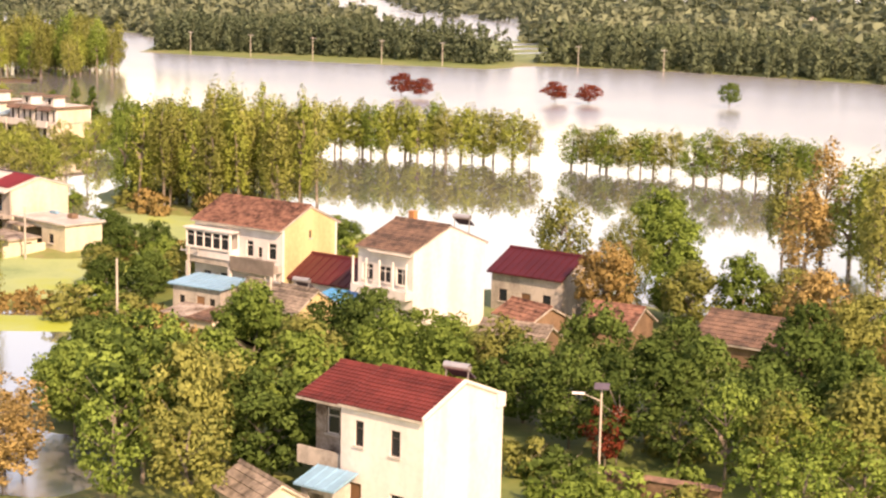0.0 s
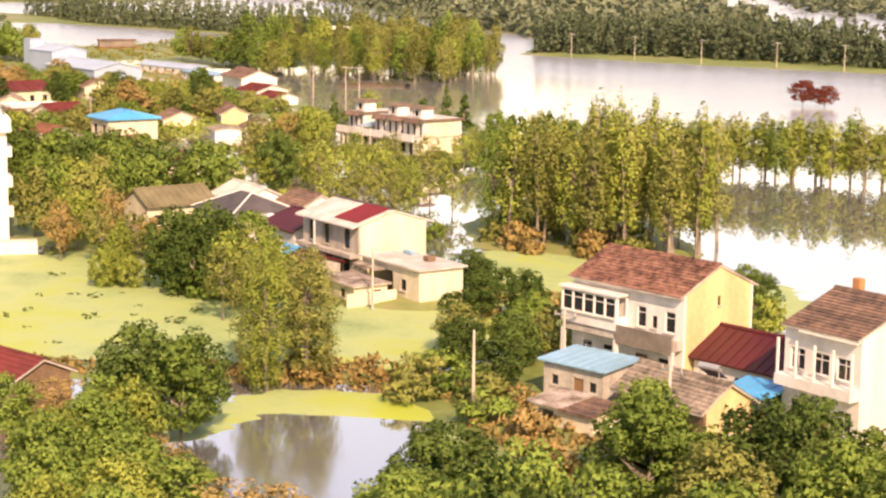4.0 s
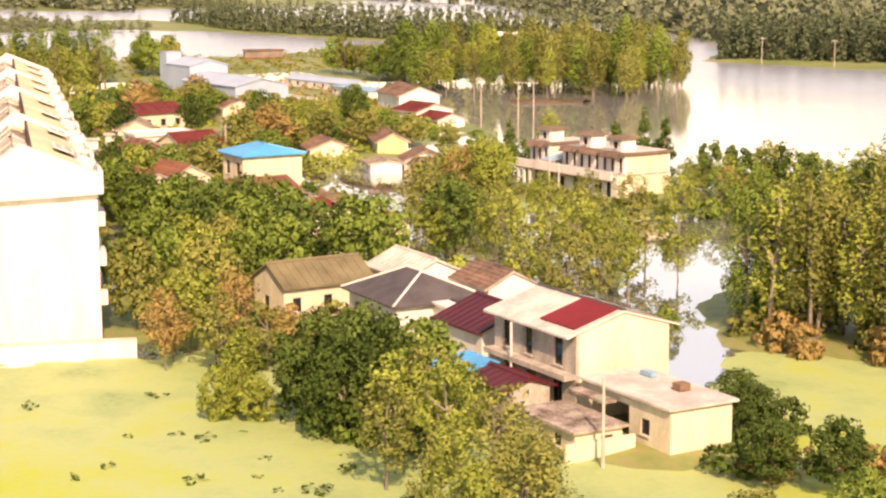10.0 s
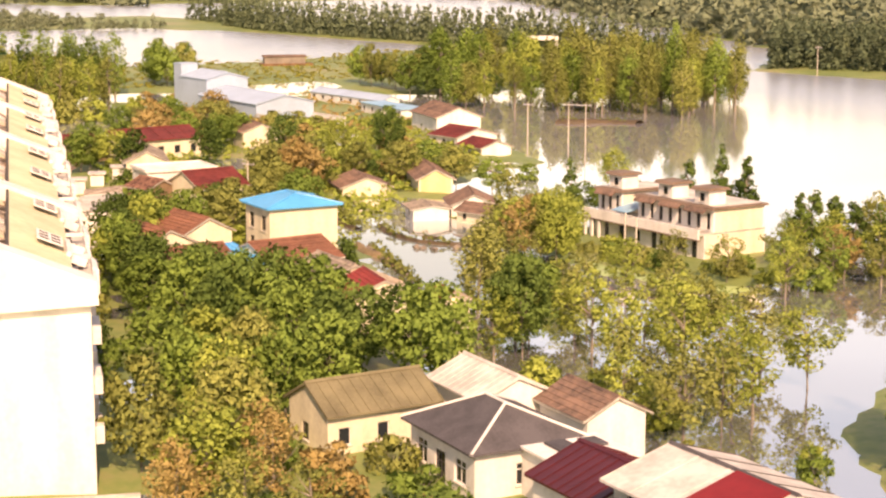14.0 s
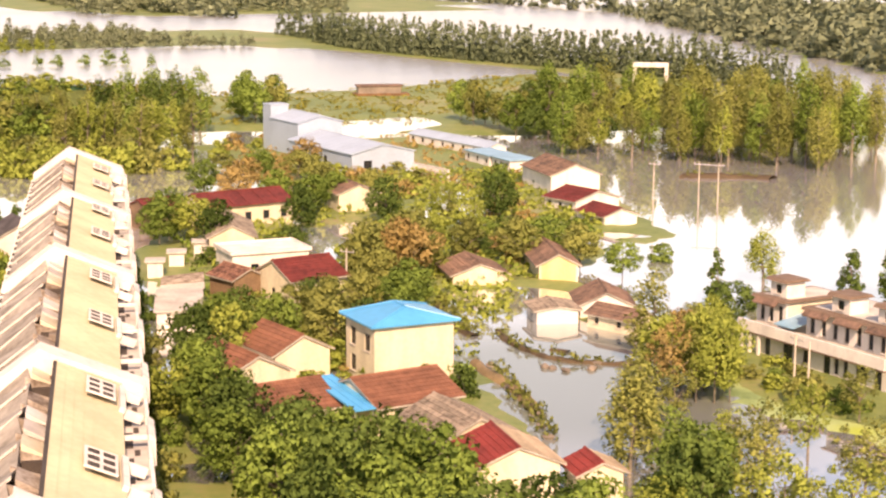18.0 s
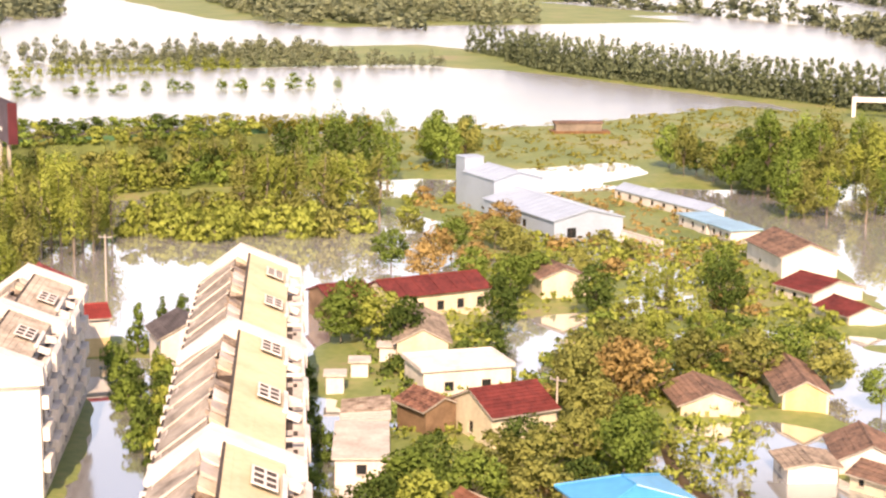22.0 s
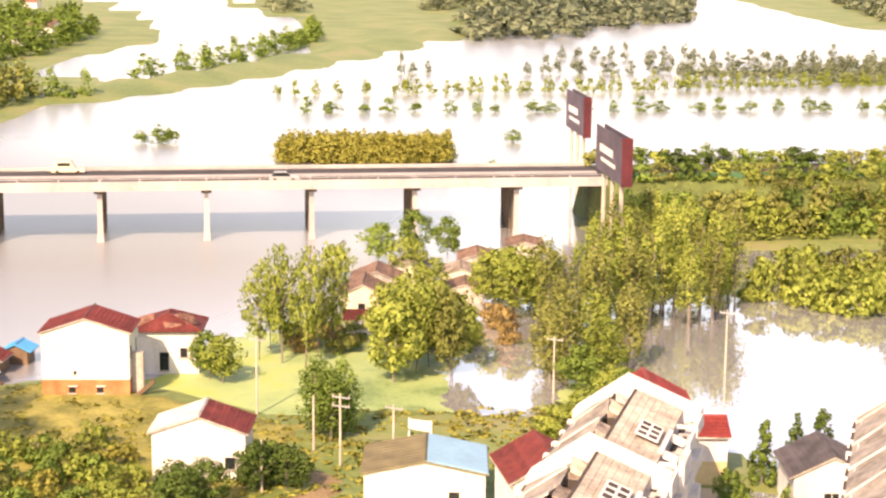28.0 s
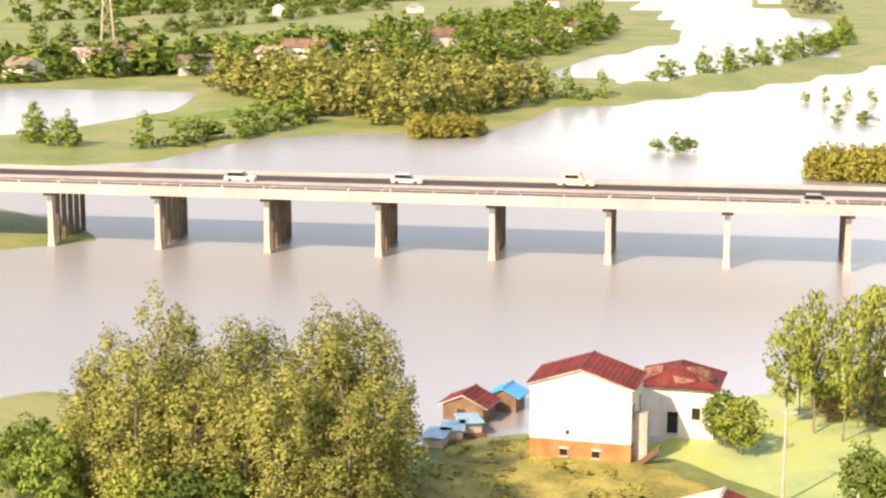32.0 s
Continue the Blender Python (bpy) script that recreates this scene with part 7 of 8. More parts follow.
trees("airy", ["rust", "olive"], [(-40.6, 46.6), (-33.3, 43.0), (-24.3, 45.0), (-20.0, 44.0)], 3.4, 1.6, "autumn bushes")
trees("tall", ["lime", "olive"], [(-39.7, 62.1), (-43.5, 63.5)], 9.4, 1.7, "field trees")
trees("tall", ["mid", "olive"], [(-41.1, 66.3), (-44.0, 68.6)], 8.4, 2.0, "field trees")
trees("leafy", ["dark", "mid"], [(-75.8, 75.1), (-74.7, 78.6), (-71.4, 78.1), (-69.0, 79.2), (-71.5, 74.9), (-77.8, 79.0)], 7.4, 2.7, "field trees")
trees("airy", ["olive", "lime"], [(-62.6, 77.4), (-60.0, 74.5), (-57.0, 76.0), (-65.4, 75.0), (-61.6, 71.8), (-66.6, 77.6)], 7.0, 2.1, "field trees")
trees("poplar", ["lime"], [(-83.0, 73.6)], 5.4, 1.3, "field trees")
trees("leafy", ["lime"], [(-80.6, 70.8), (-79.0, 72.6), (-81.8, 72.4)], 3.9, 1.3, "willow bushes", z=-0.6)
trees("bush", ["dark", "mid"], [(-76.6, 75.2), (-74.0, 74.6), (-71.0, 75.4), (-68.4, 77.0), (-65.6, 77.6), (-78.6, 77.8)], 3.0, 1.8, "shrubs")
trees("leafy", ["dark"], [(-60.2, 96.8), (-57.6, 96.0)], 4.0, 1.7, "garden trees")
trees("leafy", ["dark"], [(-46.8, 92.2), (-49.5, 89.6)], 4.2, 1.7, "garden trees")
trees("bush", ["dark", "mid", "rust"], [(-53.0, 90.0), (-51.4, 91.6), (-55.8, 95.0), (-48.6, 96.0), (-47.2, 97.2), (-57.6, 99.0)], 2.0, 1.4, "shrubs")
trees("slender", ["olive", "lime", "lime", "olive"], scatter([(-79, 113), (-66, 118), (-59, 126), (-64, 135), (-80, 129)], 2.9, 3), 13.4, 1.7, "poplar grove")
trees("tall", ["dark", "mid"], [(-80.5, 117.0), (-83.5, 120.5), (-79.0, 122.0)], 14.4, 2.2, "poplar grove")
trees("bush", ["olive", "rust"], scatter([(-80, 112), (-64, 117), (-60, 124), (-66, 128), (-82, 120)], 4.6, 9), 2.8, 1.6, "shrubs")
trees("airy", ["lime", "lime", "olive"], [(-111.6, 117.7), (-108.6, 121.6), (-106.9, 124.1), (-101.7, 120.6), (-109.0, 130.3), (-98.3, 107.8), (-94.3, 109.6), (-94.7, 113.3), (-97.1, 118.4), (-103.5, 112.0), (-101.0, 127.5), (-114.2, 126.5), (-117.1, 130.2), (-119.0, 121.0)], 6.6, 2.3, "trees standing in the lagoon")
trees("bush", ["olive", "lime"], [(-104.0, 115.0), (-99.0, 111.5), (-108.0, 114.0), (-90.0, 106.8), (-86.0, 104.4), (-112.0, 110.5)], 2.2, 1.5, "shrubs")
trees("leafy", ["dark", "mid"], [(-125.5, 117.9), (-121.6, 115.9), (-128.4, 121.0)], 7.4, 2.8, "garden trees")
trees("bush", ["mid", "lime"], [(-86.5, 113.6), (-84.0, 111.4)], 2.0, 1.0, "shrubs")

# --- the belt between the long block and the cottages
trees("broad", ["dark", "mid", "dark"], [(-146.6, 99.4), (-142.0, 100.8), (-137.2, 101.4), (-133.8, 102.8), (-130.6, 96.9), (-128.1, 101.3), (-122.7, 101.2), (-122.8, 105.4), (-118.6, 106.2), (-138.6, 94.1), (-129.6, 92.2), (-126.0, 97.0), (-119.5, 97.5), (-134.5, 96.5), (-114.5, 101.5), (-141.5, 96.5)], 7.6, 2.9, "village trees")
trees("broad", ["mid", "lime", "olive"], [(-107.3, 76.6), (-117.0, 84.5), (-111.7, 84.6), (-124.3, 89.3), (-99.4, 77.5), (-120.0, 90.5), (-113.5, 90.0), (-105.0, 81.5), (-124.0, 84.8), (-116.0, 95.0)], 7.2, 2.6, "village trees")
trees("airy", ["rust", "olive"], [(-97.0, 75.0), (-94.8, 73.4), (-92.3, 76.4), (-96.4, 80.0), (-100.4, 81.8), (-90.5, 79.5)], 5.8, 1.9, "autumn bushes")
trees("bush", ["olive", "rust", "dark", "mid"], [(-91.9, 78.0), (-87.5, 80.4), (-100.4, 86.0), (-95.5, 84.0), (-103.0, 84.0), (-88.0, 84.5), (-84.5, 82.0), (-93.0, 88.0), (-99.0, 90.0), (-82.0, 86.5)], 2.8, 1.8, "shrubs")
trees("broad", ["mid", "lime", "dark"], [(-168.4, 100.4), (-180.5, 104.6), (-189.2, 111.1), (-181.2, 108.9), (-161.7, 98.8), (-165.9, 97.4), (-155.8, 98.9), (-172.5, 102.5), (-150.0, 95.6)], 6.4, 2.7, "village trees")
trees("broad", ["mid", "dark", "olive"], [(-193.6, 120.9), (-189.1, 122.6), (-186.6, 115.7), (-194.6, 129.6), (-189.4, 131.2), (-184.1, 124.3), (-196.8, 125.5), (-182.0, 119.5)], 5.6, 2.5, "village trees")
trees("bush", ["mid", "lime", "dark"], [(-166.0, 124.6), (-163.0, 123.0), (-178.6, 118.5)], 2.6, 1.5, "shrubs")
trees("broad", ["rust", "olive"], [(-210.7, 139.9), (-210.8, 144.4), (-207.3, 140.3), (-214.4, 141.0), (-215.0, 146.5), (-206.0, 135.5)], 7.4, 3.0, "autumn trees")
trees("broad", ["mid", "lime", "olive"], [(-203.1, 136.0), (-196.6, 136.4), (-194.0, 133.5), (-219.8, 150.0), (-215.4, 166.1), (-209.2, 166.9), (-213.5, 160.8), (-218.0, 156.0), (-222.0, 144.5), (-200.5, 167.0)], 5.4, 2.6, "village trees")
trees("broad", ["mid", "dark", "lime"], [(-246.1, 131.6), (-247.3, 127.0), (-250.0, 129.5), (-238.7, 131.3)], 6.6, 2.9, "village trees")
trees("broad", ["dark", "mid"], [(-249.4, 161.5), (-244.8, 146.3), (-244.5, 177.3), (-256.9, 184.2)], 6.6, 2.6, "village trees")
trees("broad", ["olive", "rust", "mid"], [(-268.1, 168.9), (-265.4, 161.3), (-281.5, 166.4), (-277.5, 157.8), (-272.0, 163.0), (-288.7, 150.2), (-285.7, 156.2), (-276.2, 150.2), (-269.7, 154.2), (-291.8, 160.9), (-262.0, 156.0), (-296.0, 170.0), (-305.0, 175.5)], 5.6, 2.6, "village trees")
trees("bush", ["olive", "rust", "lime"], scatter([(-318, 164), (-345, 172), (-350, 190), (-300, 200), (-272, 190), (-262, 178), (-290, 172)], 9.0, 12), 2.4, 1.9, "shrubs")
trees("bush", ["mid", "lime", "olive", "dark"], scatter([(-215, 120), (-232, 122), (-250, 146), (-240, 178), (-212, 172), (-205, 150), (-222, 138)], 6.5, 13), 2.2, 1.6, "shrubs")
trees("poplar", ["lime", "mid"], [(-253.5, 172.0), (-256.5, 176.0), (-236.0, 168.0)], 4.8, 1.0, "village trees")

# --- the lagoon, the villa's island and beyond
trees("poplar", ["lime", "olive"], [(-164.6, 144.2), (-137.6, 122.3), (-144.0, 127.4)], 8.4, 1.9, "trees standing in the lagoon")
trees("airy", ["olive", "lime", "rust", "olive"], [(-158.6, 142.5), (-159.4, 146.4), (-153.6, 138.3), (-150.7, 142.5), (-152.1, 139.9), (-162.0, 147.6), (-156.0, 145.5)], 7.0, 2.3, "trees standing in the lagoon")
trees("leafy", ["olive", "lime", "rust", "lime"], [(-157.4, 140.2), (-154.6, 142.6), (-151.2, 141.2), (-160.4, 144.6), (-163.0, 150.0)], 6.8, 2.3, "trees standing in the lagoon")
trees("airy", ["lime", "lime", "olive"], [(-121.5, 113.0), (-125.3, 119.2), (-121.6, 121.2), (-116.7, 124.6), (-112.2, 123.5), (-115.1, 129.2), (-128.0, 126.0), (-132.0, 130.5), (-124.5, 133.5), (-134.5, 137.0)], 6.2, 2.2, "trees standing in the lagoon")
trees("conifer", ["dark"], [(-183.2, 167.4), (-179.6, 183.4), (-176.0, 186.0), (-172.5, 186.8), (-148.0, 172.5), (-143.5, 172.8)], 6.6, 1.7, "evergreens")
trees("poplar", ["lime"], [(-190.6, 180.1)], 6.2, 1.8, "trees standing in the lagoon")
trees("bush", ["mid"], [(-207.7, 178.1)], 2.6, 1.6, "shrubs")
trees("broad", ["mid", "dark"], [(-172.0, 168.0), (-168.5, 165.5), (-174.5, 162.5)], 5.0, 2.2, "villa garden trees")
trees("conifer", ["dark"], along([(-146, 171), (-136, 171), (-118, 168), (-100, 165)], 3.2, 3), 6.8, 1.9, "evergreens")
trees("broad", ["mid", "dark", "olive"], along([(-140, 176), (-122, 173), (-98, 169)], 4.5, 4), 6.4, 2.4, "lakeside trees")
trees("airy", ["rust"], [(-134.5, 164.2), (-131.0, 162.0)], 5.0, 1.9, "autumn bushes")
trees("airy", ["olive", "lime"], [(-130.0, 154.7), (-127.0, 150.2), (-135.0, 150.0), (-140.0, 147.5)], 5.0, 1.8, "villa garden trees")
trees("bush", ["lime", "olive", "mid"], scatter([(-166, 150), (-148, 147), (-134, 148), (-132, 156), (-142, 151), (-162, 155)], 4.0, 5), 1.6, 1.2, "shrubs")

# --- the woods behind the village
trees("poplar", ["mid", "olive", "lime"], scatter([(-296, 243), (-322, 240), (-346, 262), (-334, 292), (-318, 270), (-300, 262)], 8.6, 31), 11.6, 2.6, "wood by the lake", vary=0.3)
trees("slender", ["olive", "lime"], [(-270.0, 262.0), (-274.0, 254.0), (-280.0, 246.0), (-288.0, 243.0), (-296.0, 238.0), (-304.0, 236.0), (-268.0, 272.0), (-284.0, 251.0), (-276.0, 268.0), (-292.0, 248.0)], 10.5, 2.0, "wood by the lake")
trees("poplar", ["olive", "mid", "olive"], scatter([(-262, 248), (-276, 284), (-300, 305), (-330, 298), (-318, 262), (-290, 240)], 7.4, 21), 12.2, 2.6, "wood by the lake", vary=0.32)
trees("poplar", ["dark", "mid"], [(-330.0, 249.2), (-326.0, 245.2), (-333.0, 244.0), (-305.7, 229.0), (-351.0, 256.0), (-347.0, 253.0)], 13.5, 3.0, "wood by the lake")
trees("broad", ["mid", "olive", "dark"], scatter([(-300, 230), (-356, 236), (-372, 240), (-350, 262), (-322, 256)], 8.2, 22), 8.6, 3.1, "wood by the lake", vary=0.3)
trees("broad", ["mid", "olive"], [(-394.8, 203.8), (-389.3, 207.8), (-383.0, 205.0), (-379.0, 199.0), (-386.0, 199.0)], 10.0, 3.4, "trees behind the factory")
trees("slender", ["lime", "lime", "olive", "lime"], scatter([(-300, 91), (-326, 100), (-342, 112), (-338, 122), (-318, 119), (-309, 106), (-299, 99)], 4.6, 25), 12.2, 1.8, "wood by the billboards", vary=0.2)
trees("slender", ["olive", "lime", "olive"], along([(-378, 131), (-376, 144), (-374, 157)], 2.4, 23) + along([(-382, 133), (-379, 158)], 2.8, 24), 10.0, 1.7, "poplars by the road bank")
trees("slender", ["lime", "olive", "lime"], [(-335.4, 143.0), (-333.6, 146.4), (-337.2, 147.6), (-336.0, 150.6), (-331.8, 155.6), (-333.2, 158.8), (-330.0, 161.4), (-336.0, 160.2), (-340.4, 154.0), (-327.6, 164.0)], 11.0, 2.2, "poplars by the pond")
trees("poplar", ["dark", "mid"], [(-374.0, 168.4), (-371.0, 172.0), (-375.6, 174.4), (-369.6, 176.6), (-372.0, 180.6), (-366.0, 181.0), (-377.0, 164.0)], 12.6, 3.0, "poplars by the pond")
trees("broad", ["mid", "olive", "lime"], [(-352.0, 162.0), (-349.0, 167.0), (-356.0, 170.0), (-345.0, 163.0), (-358.0, 158.0), (-351.0, 152.0)], 7.4, 2.9, "trees by the pond")
trees("bush", ["lime", "lime", "olive"], scatter([(-328, 122), (-319, 130), (-316, 148), (-318, 158), (-328, 160), (-345, 142), (-350, 128)], 4.7, 26), 4.2, 2.4, "shrubs by the pond", name="willow_shrub")
trees("poplar", ["lime", "olive"], [(-295.9, 93.0), (-290.9, 96.0), (-288.8, 90.7), (-283.2, 95.5), (-286.0, 92.0), (-292.0, 99.5)], 9.0, 2.2, "wood by the billboards")
trees("broad", ["lime", "mid"], [(-281.6, 92.9), (-276.0, 95.6), (-269.5, 93.9), (-265.4, 91.1), (-263.5, 88.2), (-272.5, 96.5)], 4.8, 2.4, "shrubs")
trees("airy", ["olive", "lime", "lime"], [(-297.7, 59.4), (-300.2, 63.2), (-296.0, 62.0), (-298.6, 65.9), (-302.0, 60.5), (-300.1, 67.4), (-294.0, 64.6)], 12.5, 2.3, "hamlet trees")
trees("broad", ["lime", "olive"], [(-291.3, 76.5), (-290.3, 80.1), (-287.5, 73.9), (-294.0, 78.0), (-294.5, 73.5), (-293.0, 80.5), (-297.0, 76.0)], 9.0, 2.9, "hamlet trees")
trees("broad", ["lime", "lime", "olive"], [(-311.0, 80.0), (-314.0, 77.0), (-327.0, 80.0), (-335.0, 90.5), (-333.0, 95.0), (-338.0, 68.0)], 6.2, 2.7, "hamlet trees")
trees("broad", ["lime", "mid"], [(-353.6, 73.9), (-359.8, 79.8), (-341.7, 77.5), (-356.0, 84.0)], 6.6, 2.4, "hamlet trees")
trees("broad", ["lime"], [(-322.1, 87.5), (-318.3, 90.0), (-325.5, 90.5), (-320.5, 93.0)], 7.4, 3.2, "hamlet trees")
trees("bush", ["olive", "rust", "lime"], scatter([(-300, 62), (-312, 62), (-320, 74), (-318, 90), (-304, 88), (-300, 74)], 4.6, 26), 2.4, 1.6, "shrubs")
trees("poplar", ["mid", "olive"], [(-267.4, 66.0), (-264.9, 67.4), (-266.8, 68.6)], 8.6, 1.8, "riverside trees")
trees("broad", ["lime", "mid"], [(-289.4, 54.5), (-287.6, 56.0)], 4.8, 1.9, "riverside trees")
trees("broad", ["mid", "dark"], [(-253.3, 61.8), (-250.4, 61.0), (-251.0, 63.6), (-246.0, 57.4), (-242.6, 55.5), (-247.5, 54.5)], 4.6, 2.0, "riverside trees")
trees("bush", ["olive", "mid", "lime", "reed"], scatter([(-240, 38), (-262, 36), (-264, 46), (-252, 52), (-236, 52)], 3.4, 27), 2.8, 1.8, "shrubs")
trees("conifer", ["dark"], [(-253.5, 107.8), (-257.0, 111.2)], 5.8, 1.4, "evergreens")
trees("conifer", ["mid"], [(-252.0, 104.6)], 5.6, 1.3, "evergreens")
trees("bush", ["dark", "mid"], along([(-250, 102), (-237, 100), (-214, 95)], 3.0, 28), 2.8, 1.3, "street shrubs")
trees("bush", ["dark", "mid", "lime"], along([(-246, 106), (-228, 101), (-206, 95)], 2.6, 29), 2.4, 1.1, "street shrubs")
trees("bush", ["mid", "dark", "olive"], along([(-236, 119), (-200, 106), (-165, 95), (-130, 83)], 5.2, 30), 2.6, 1.3, "street shrubs")
trees("broad", ["mid", "dark"], [(-194.6, 115.5), (-191.0, 112.0)], 4.8, 2.3, "village trees")
trees("tall", ["olive"], [(-262.0, 8.8), (-264.5, 11.6), (-261.1, 15.3), (-262.4, 18.4), (-264.8, 20.8), (-265.5, 24.4), (-262.4, 27.5), (-264.8, 30.0), (-268.0, 27.5), (-269.0, 18.0), (-268.5, 12.0), (-271.0, 23.0)], 15.0, 3.0, "riverside poplars")
trees("tall", ["olive"], [(-260.8, 7.4), (-258.3, 12.2), (-257.6, 17.0), (-256.4, 22.0), (-257.4, 26.6), (-253.7, 30.3), (-256.8, 31.7), (-253.0, 25.5), (-259.0, 20.0), (-260.0, 29.5)], 13.2, 2.9, "riverside poplars")
trees("broad", ["mid", "dark", "lime"], [(-265.6, -0.5), (-259.5, 1.0), (-261.9, 3.6), (-254.5, 14.0), (-254.9, 17.8), (-252.9, 21.7), (-257.0, 6.0), (-268.0, 3.5), (-249.5, 18.5)], 6.4, 2.4, "riverside trees")

# --- reeds, water plants and the far country
wood("reed_bed", scatter([(-462, 56), (-474, 58), (-474, 92), (-463, 92), (-461, 76)], 1.5, 41), 5.2, 1.5, "reed", "golden reed island in the water", vary=0.12)
wood("reed_bed", scatter([(-505, -30), (-520, -32), (-522, -16), (-510, -17)], 2.0, 42), 4.0, 1.6, "reed", "golden reeds at the river's mouth", vary=0.15)
wood("water_bushes", [(-499, 108), (-497, 25), (-495, 29), (-496, 31), (-446, 99), (-448, 139), (-470, 146)] + along([(-562, 56), (-566, 130), (-572, 190), (-566, 250)], 7.0, 43), 3.4, 2.2, "mid", "bushes standing in the flood")
wood("water_trees", along([(-610, 48), (-612, 80)], 6.0, 44) + along([(-616, 84), (-622, 138), (-634, 190), (-646, 240)], 3.4, 45), 4.8, 1.6, "lime", "row of young trees standing in the flood")
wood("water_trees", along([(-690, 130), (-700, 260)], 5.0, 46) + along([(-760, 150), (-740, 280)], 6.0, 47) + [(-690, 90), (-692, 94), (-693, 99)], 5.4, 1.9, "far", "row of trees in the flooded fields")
wood("hedge", along([(-372, 126), (-374, 170)], 2.2, 48), 4.0, 2.2, "lime", "low trees along the road bank")
wood("shore_hedge", along([(-452, 176), (-449, 192), (-444, 210)], 1.7, 111) + along([(-455, 176), (-452, 192), (-447, 210)], 1.9, 112), 4.2, 1.7, "reed", "golden-green hedge along the lake shore", vary=0.15)
wood("green_bank", scatter([(-438, 126), (-447, 130), (-447, 164), (-436, 164)], 2.6, 50), 2.4, 1.8, "lime", "low green plants on the lake bank")
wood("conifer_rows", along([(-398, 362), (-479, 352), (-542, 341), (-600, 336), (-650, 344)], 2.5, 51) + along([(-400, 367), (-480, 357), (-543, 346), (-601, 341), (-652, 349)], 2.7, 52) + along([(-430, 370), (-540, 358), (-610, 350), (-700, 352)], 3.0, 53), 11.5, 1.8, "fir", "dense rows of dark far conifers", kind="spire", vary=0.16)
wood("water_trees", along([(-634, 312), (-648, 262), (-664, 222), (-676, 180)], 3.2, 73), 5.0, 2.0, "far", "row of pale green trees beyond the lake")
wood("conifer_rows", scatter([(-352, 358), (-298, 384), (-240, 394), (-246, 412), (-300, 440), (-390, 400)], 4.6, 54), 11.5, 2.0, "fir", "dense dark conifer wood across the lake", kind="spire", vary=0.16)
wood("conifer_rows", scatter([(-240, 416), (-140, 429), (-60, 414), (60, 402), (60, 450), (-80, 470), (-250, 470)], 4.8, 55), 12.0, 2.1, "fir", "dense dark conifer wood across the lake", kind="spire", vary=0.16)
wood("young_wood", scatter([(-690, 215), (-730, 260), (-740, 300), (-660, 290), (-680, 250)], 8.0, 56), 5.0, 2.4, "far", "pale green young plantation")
wood("river_wood", scatter([(-520, -34), (-585, -14), (-620, -40), (-640, -90), (-590, -110), (-545, -70)], 7.5, 57), 10.0, 3.6, "olive", "mixed wood by the river")
wood("river_wood", along([(-470, -78), (-505, -64), (-530, -60)], 6.0, 58) + along([(-480, -110), (-470, -90)], 5.0, 59) + along([(-600, -20), (-590, -8), (-600, 0)], 6.0, 60), 7.5, 3.0, "mid", "bushes along the river bank")
wood("river_wood", scatter([(-680, -60), (-780, -36), (-940, -40), (-1000, -90), (-780, -110), (-690, -100)], 13.0, 61), 11.0, 4.6, "mid", "distant riverside wood")
wood("dyke_trees", along([(-660, 8), (-720, 30), (-800, 50), (-900, 60)], 9.0, 62), 8.0, 3.4, "mid", "trees along the dyke")
wood("far_trees", along([(-600, -180), (-640, -150), (-660, -120)], 7.0, 63) + along([(-760, -250), (-900, -220), (-1100, -200)], 14.0, 64) + along([(-1000, -320), (-1300, -300)], 16.0, 65), 9.0, 4.4, "mid", "far field trees")
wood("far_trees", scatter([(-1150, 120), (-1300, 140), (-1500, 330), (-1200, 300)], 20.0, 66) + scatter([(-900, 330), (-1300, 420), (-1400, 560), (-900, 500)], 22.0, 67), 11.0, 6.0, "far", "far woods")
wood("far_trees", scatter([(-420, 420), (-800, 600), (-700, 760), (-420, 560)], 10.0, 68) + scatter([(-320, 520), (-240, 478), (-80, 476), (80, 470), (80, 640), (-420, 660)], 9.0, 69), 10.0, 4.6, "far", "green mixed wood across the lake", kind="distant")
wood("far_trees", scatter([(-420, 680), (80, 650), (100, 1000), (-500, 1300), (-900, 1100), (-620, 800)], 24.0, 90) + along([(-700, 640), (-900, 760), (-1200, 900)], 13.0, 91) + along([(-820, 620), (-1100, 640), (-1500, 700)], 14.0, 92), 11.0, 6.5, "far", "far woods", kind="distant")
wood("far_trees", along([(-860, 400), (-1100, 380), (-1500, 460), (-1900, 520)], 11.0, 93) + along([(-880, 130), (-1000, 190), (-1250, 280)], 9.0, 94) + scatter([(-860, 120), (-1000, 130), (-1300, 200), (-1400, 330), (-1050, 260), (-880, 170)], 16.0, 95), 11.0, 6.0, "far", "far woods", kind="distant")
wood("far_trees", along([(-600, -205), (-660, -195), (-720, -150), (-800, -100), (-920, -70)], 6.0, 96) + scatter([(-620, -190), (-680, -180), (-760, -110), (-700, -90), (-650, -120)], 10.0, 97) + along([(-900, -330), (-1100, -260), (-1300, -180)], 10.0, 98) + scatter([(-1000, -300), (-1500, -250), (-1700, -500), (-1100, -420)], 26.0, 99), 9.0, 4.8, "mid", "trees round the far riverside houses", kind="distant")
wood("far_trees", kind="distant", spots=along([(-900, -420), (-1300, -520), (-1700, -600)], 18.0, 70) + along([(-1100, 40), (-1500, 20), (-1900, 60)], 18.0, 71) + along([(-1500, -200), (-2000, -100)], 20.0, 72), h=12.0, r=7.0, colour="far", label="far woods")

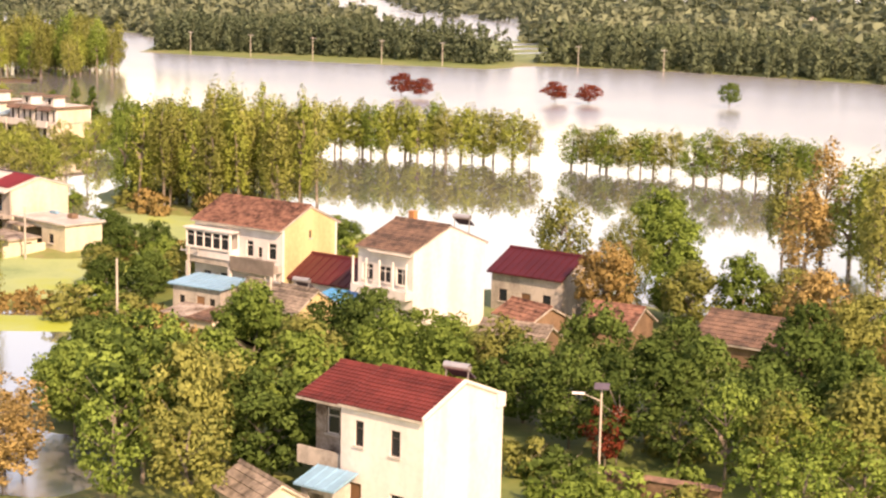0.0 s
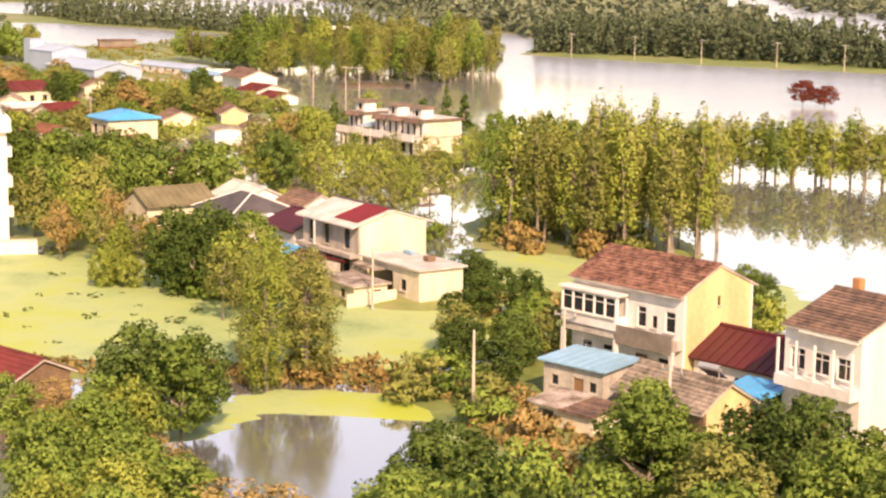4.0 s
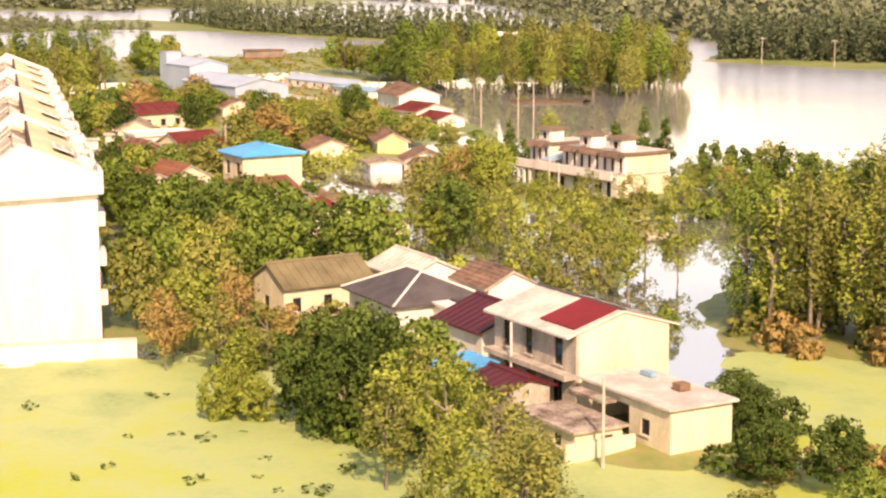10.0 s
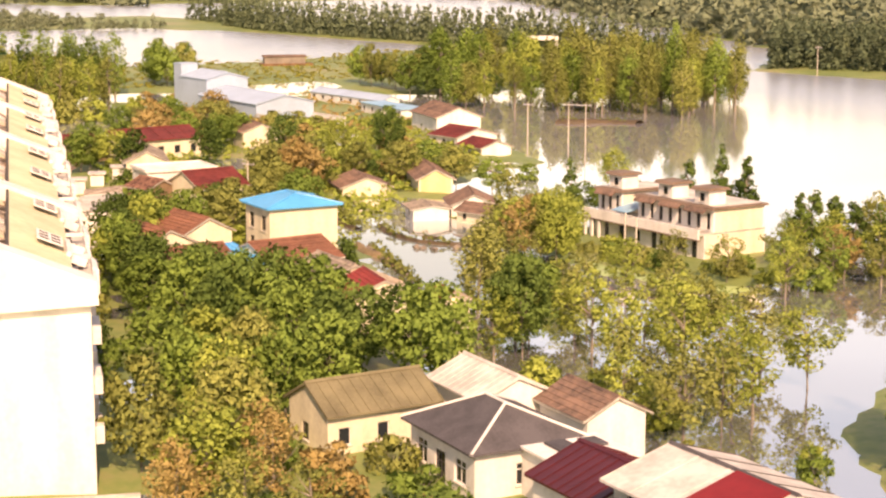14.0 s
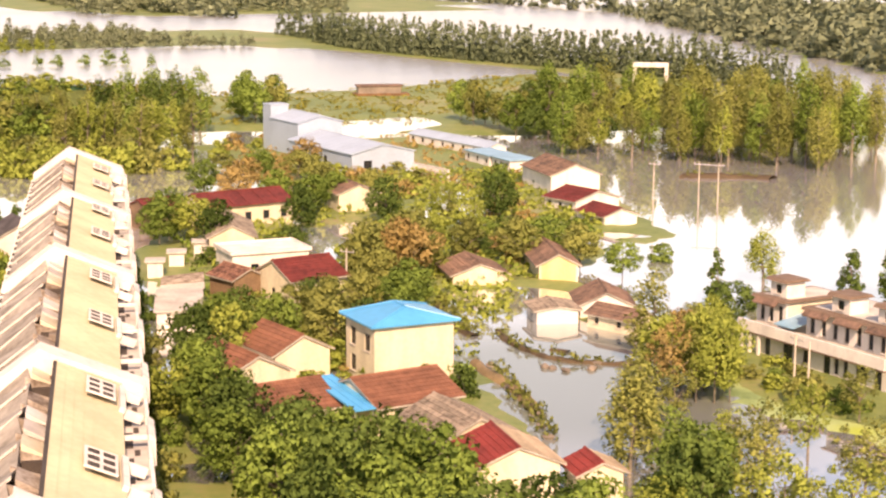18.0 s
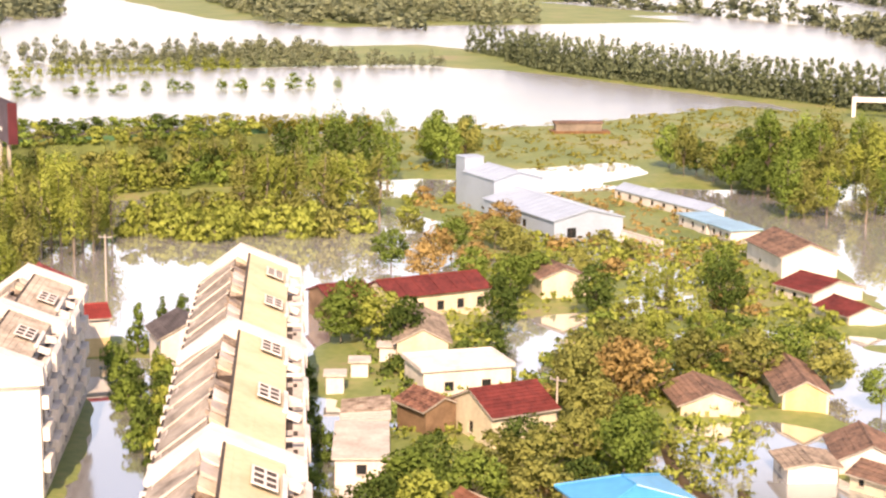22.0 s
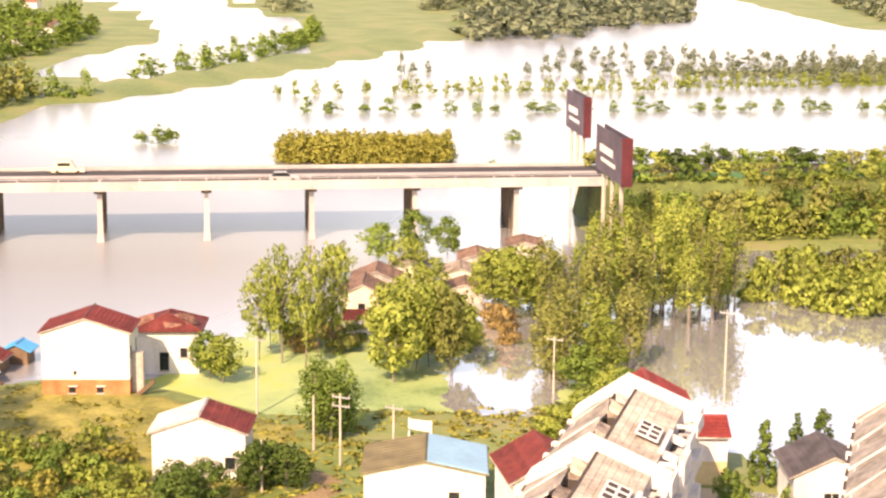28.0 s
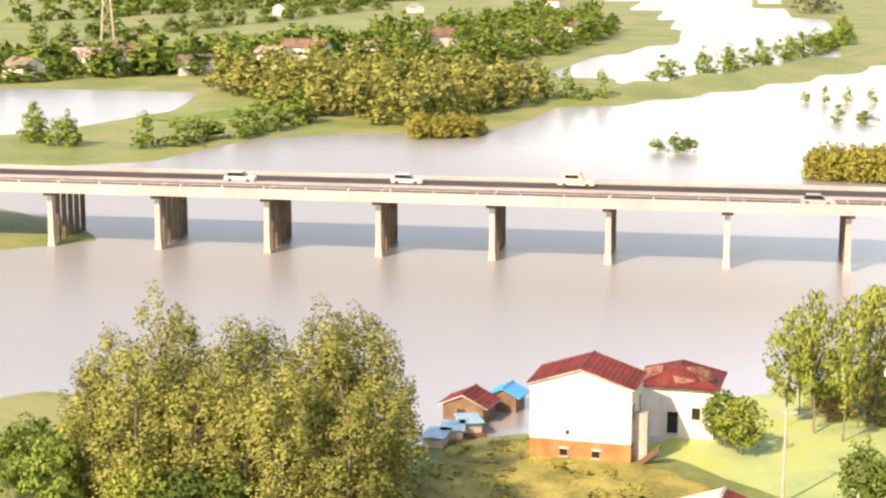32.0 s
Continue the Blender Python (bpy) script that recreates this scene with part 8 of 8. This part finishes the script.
# low growth on the banks and verges
wood("brush", scatter([(-376, 184), (-400, 190), (-446, 200), (-446, 262), (-470, 330), (-420, 336), (-384, 300), (-378, 250)], 6.5, 81), 1.2, 2.0, "reed", "dry brush on the lake bank", vary=0.4, kind="tuft")
wood("brush", scatter([(-345, 175), (-300, 180), (-262, 190), (-290, 214), (-345, 220)], 5.0, 82), 1.1, 1.6, "rust", "rusty low weeds round the factory", vary=0.4, kind="tuft")
wood("brush", scatter([(-240, 34), (-262, 30), (-284, 30), (-286, 38), (-272, 52), (-276, 90), (-262, 94), (-240, 66)], 1.9, 83), 0.6, 1.6, "reed", "dry yellow grass on the plots", vary=0.4, kind="tuft")
wood("brush", scatter([(-60, 46), (-40, 64), (-32, 72), (-12, 62), (-14, 70), (-30, 77), (-44, 70)], 1.4, 84), 0.9, 1.1, "rust", "rusty weeds on the bank", vary=0.4, kind="tuft")
wood("brush", scatter([(-112, 80), (-88, 81), (-62, 83), (-58, 86), (-80, 88), (-100, 88), (-112, 96)], 2.6, 85), 0.9, 1.1, "olive", "low weeds round the cottages", vary=0.4, kind="tuft")
wood("brush", scatter([(-120, 84), (-170, 102), (-210, 116), (-250, 130), (-240, 160), (-205, 160), (-200, 138), (-170, 126), (-140, 110)], 4.2, 86), 1.0, 1.5, "mid", "low weeds in the village yards", vary=0.4, kind="tuft")

wood("weed_clumps", [(-63.8, 68.0), (-59.5, 68.2), (-70.9, 69.0), (-66.0, 71.6), (-58.0, 70.5), (-63.2, 68.6), (-59.9, 67.6)] + scatter([(-98, 50), (-90, 70), (-62, 72), (-54, 78), (-46, 70), (-58, 56), (-72, 46)], 6.0, 101), 0.35, 0.55, "dark", "small dark weed clumps in the duckweed", vary=0.6, kind="tuft")
wood("bank_weeds", along([(-184, 139.6), (-175.6, 137.4), (-169.4, 138.6), (-165.4, 145.0)], 1.3, 102) + along([(-171, 131), (-158.5, 126.8), (-148, 122.2)], 1.2, 103) + along([(-200, 141.5), (-183, 136.0)], 1.5, 104) + along([(-269, 230), (-263, 240)], 1.1, 105), 0.9, 0.8, "olive", "scrubby weeds on the pond's earth banks", vary=0.5, kind="tuft")
wood("rusty_shrubs", along([(-52, 92.6), (-47, 97.4), (-43, 100)], 0.9, 106), 1.2, 0.8, "rust", "line of rusty shrubs on the bank", vary=0.4, kind="tuft")

trees("bush", ["lime", "olive", "mid", "rust"], scatter([(-150, 100), (-180, 112), (-206, 128), (-228, 140), (-250, 160), (-262, 190), (-228, 186), (-212, 168), (-196, 134), (-160, 118)], 7.4, 107), 1.8, 1.5, "shrubs")
wood("brush", scatter([(-128, 92), (-180, 108), (-226, 124), (-262, 142), (-300, 176), (-290, 208), (-250, 196), (-224, 180), (-208, 160), (-170, 126), (-140, 108)], 3.2, 108), 1.2, 1.5, "lime", "yellow-green weeds in the flooded yards", vary=0.5, kind="tuft")

trees("airy", ["lime", "olive", "mid"], [(-138.0, 160.5), (-134.0, 157.5), (-131.0, 153.5), (-141.5, 166.0), (-137.0, 166.5), (-128.5, 158.0), (-126.0, 162.0), (-133.0, 169.0)], 5.4, 2.1, "villa garden trees")
trees("bush", ["mid", "lime", "olive"], [(-139.0, 155.0), (-136.5, 153.0), (-133.0, 163.0), (-130.0, 166.5), (-139.5, 169.5), (-143.5, 149.0), (-147.0, 148.0), (-128.0, 155.0)], 2.4, 1.7, "shrubs")
trees("airy", ["lime", "olive", "mid"], [(-136.5, 131.5), (-146.0, 133.0), (-138.5, 126.5), (-118.0, 134.0)], 5.0, 1.9, "trees standing in the lagoon")

# --- shrubs along the road's embankment
def beside_road(along_x, across):
    a = math.radians(94.2)
    return (-376.0 + along_x * math.cos(a) - across * math.sin(a), 24.0 + along_x * math.sin(a) + across * math.cos(a))


for across, z, h in ((-5.4, 8.75, 2.6), (10.4, 8.75, 2.8), (-10.4, 4.1, 3.6), (-13.0, 1.4, 4.0)):
    trees("bush", ["mid", "lime", "olive", "dark"], [beside_road(88 + 3.4 * k + random.uniform(-0.8, 0.8), across) for k in range(15)], h, 2.2, "road shrubs", z=z, name="road_shrub")
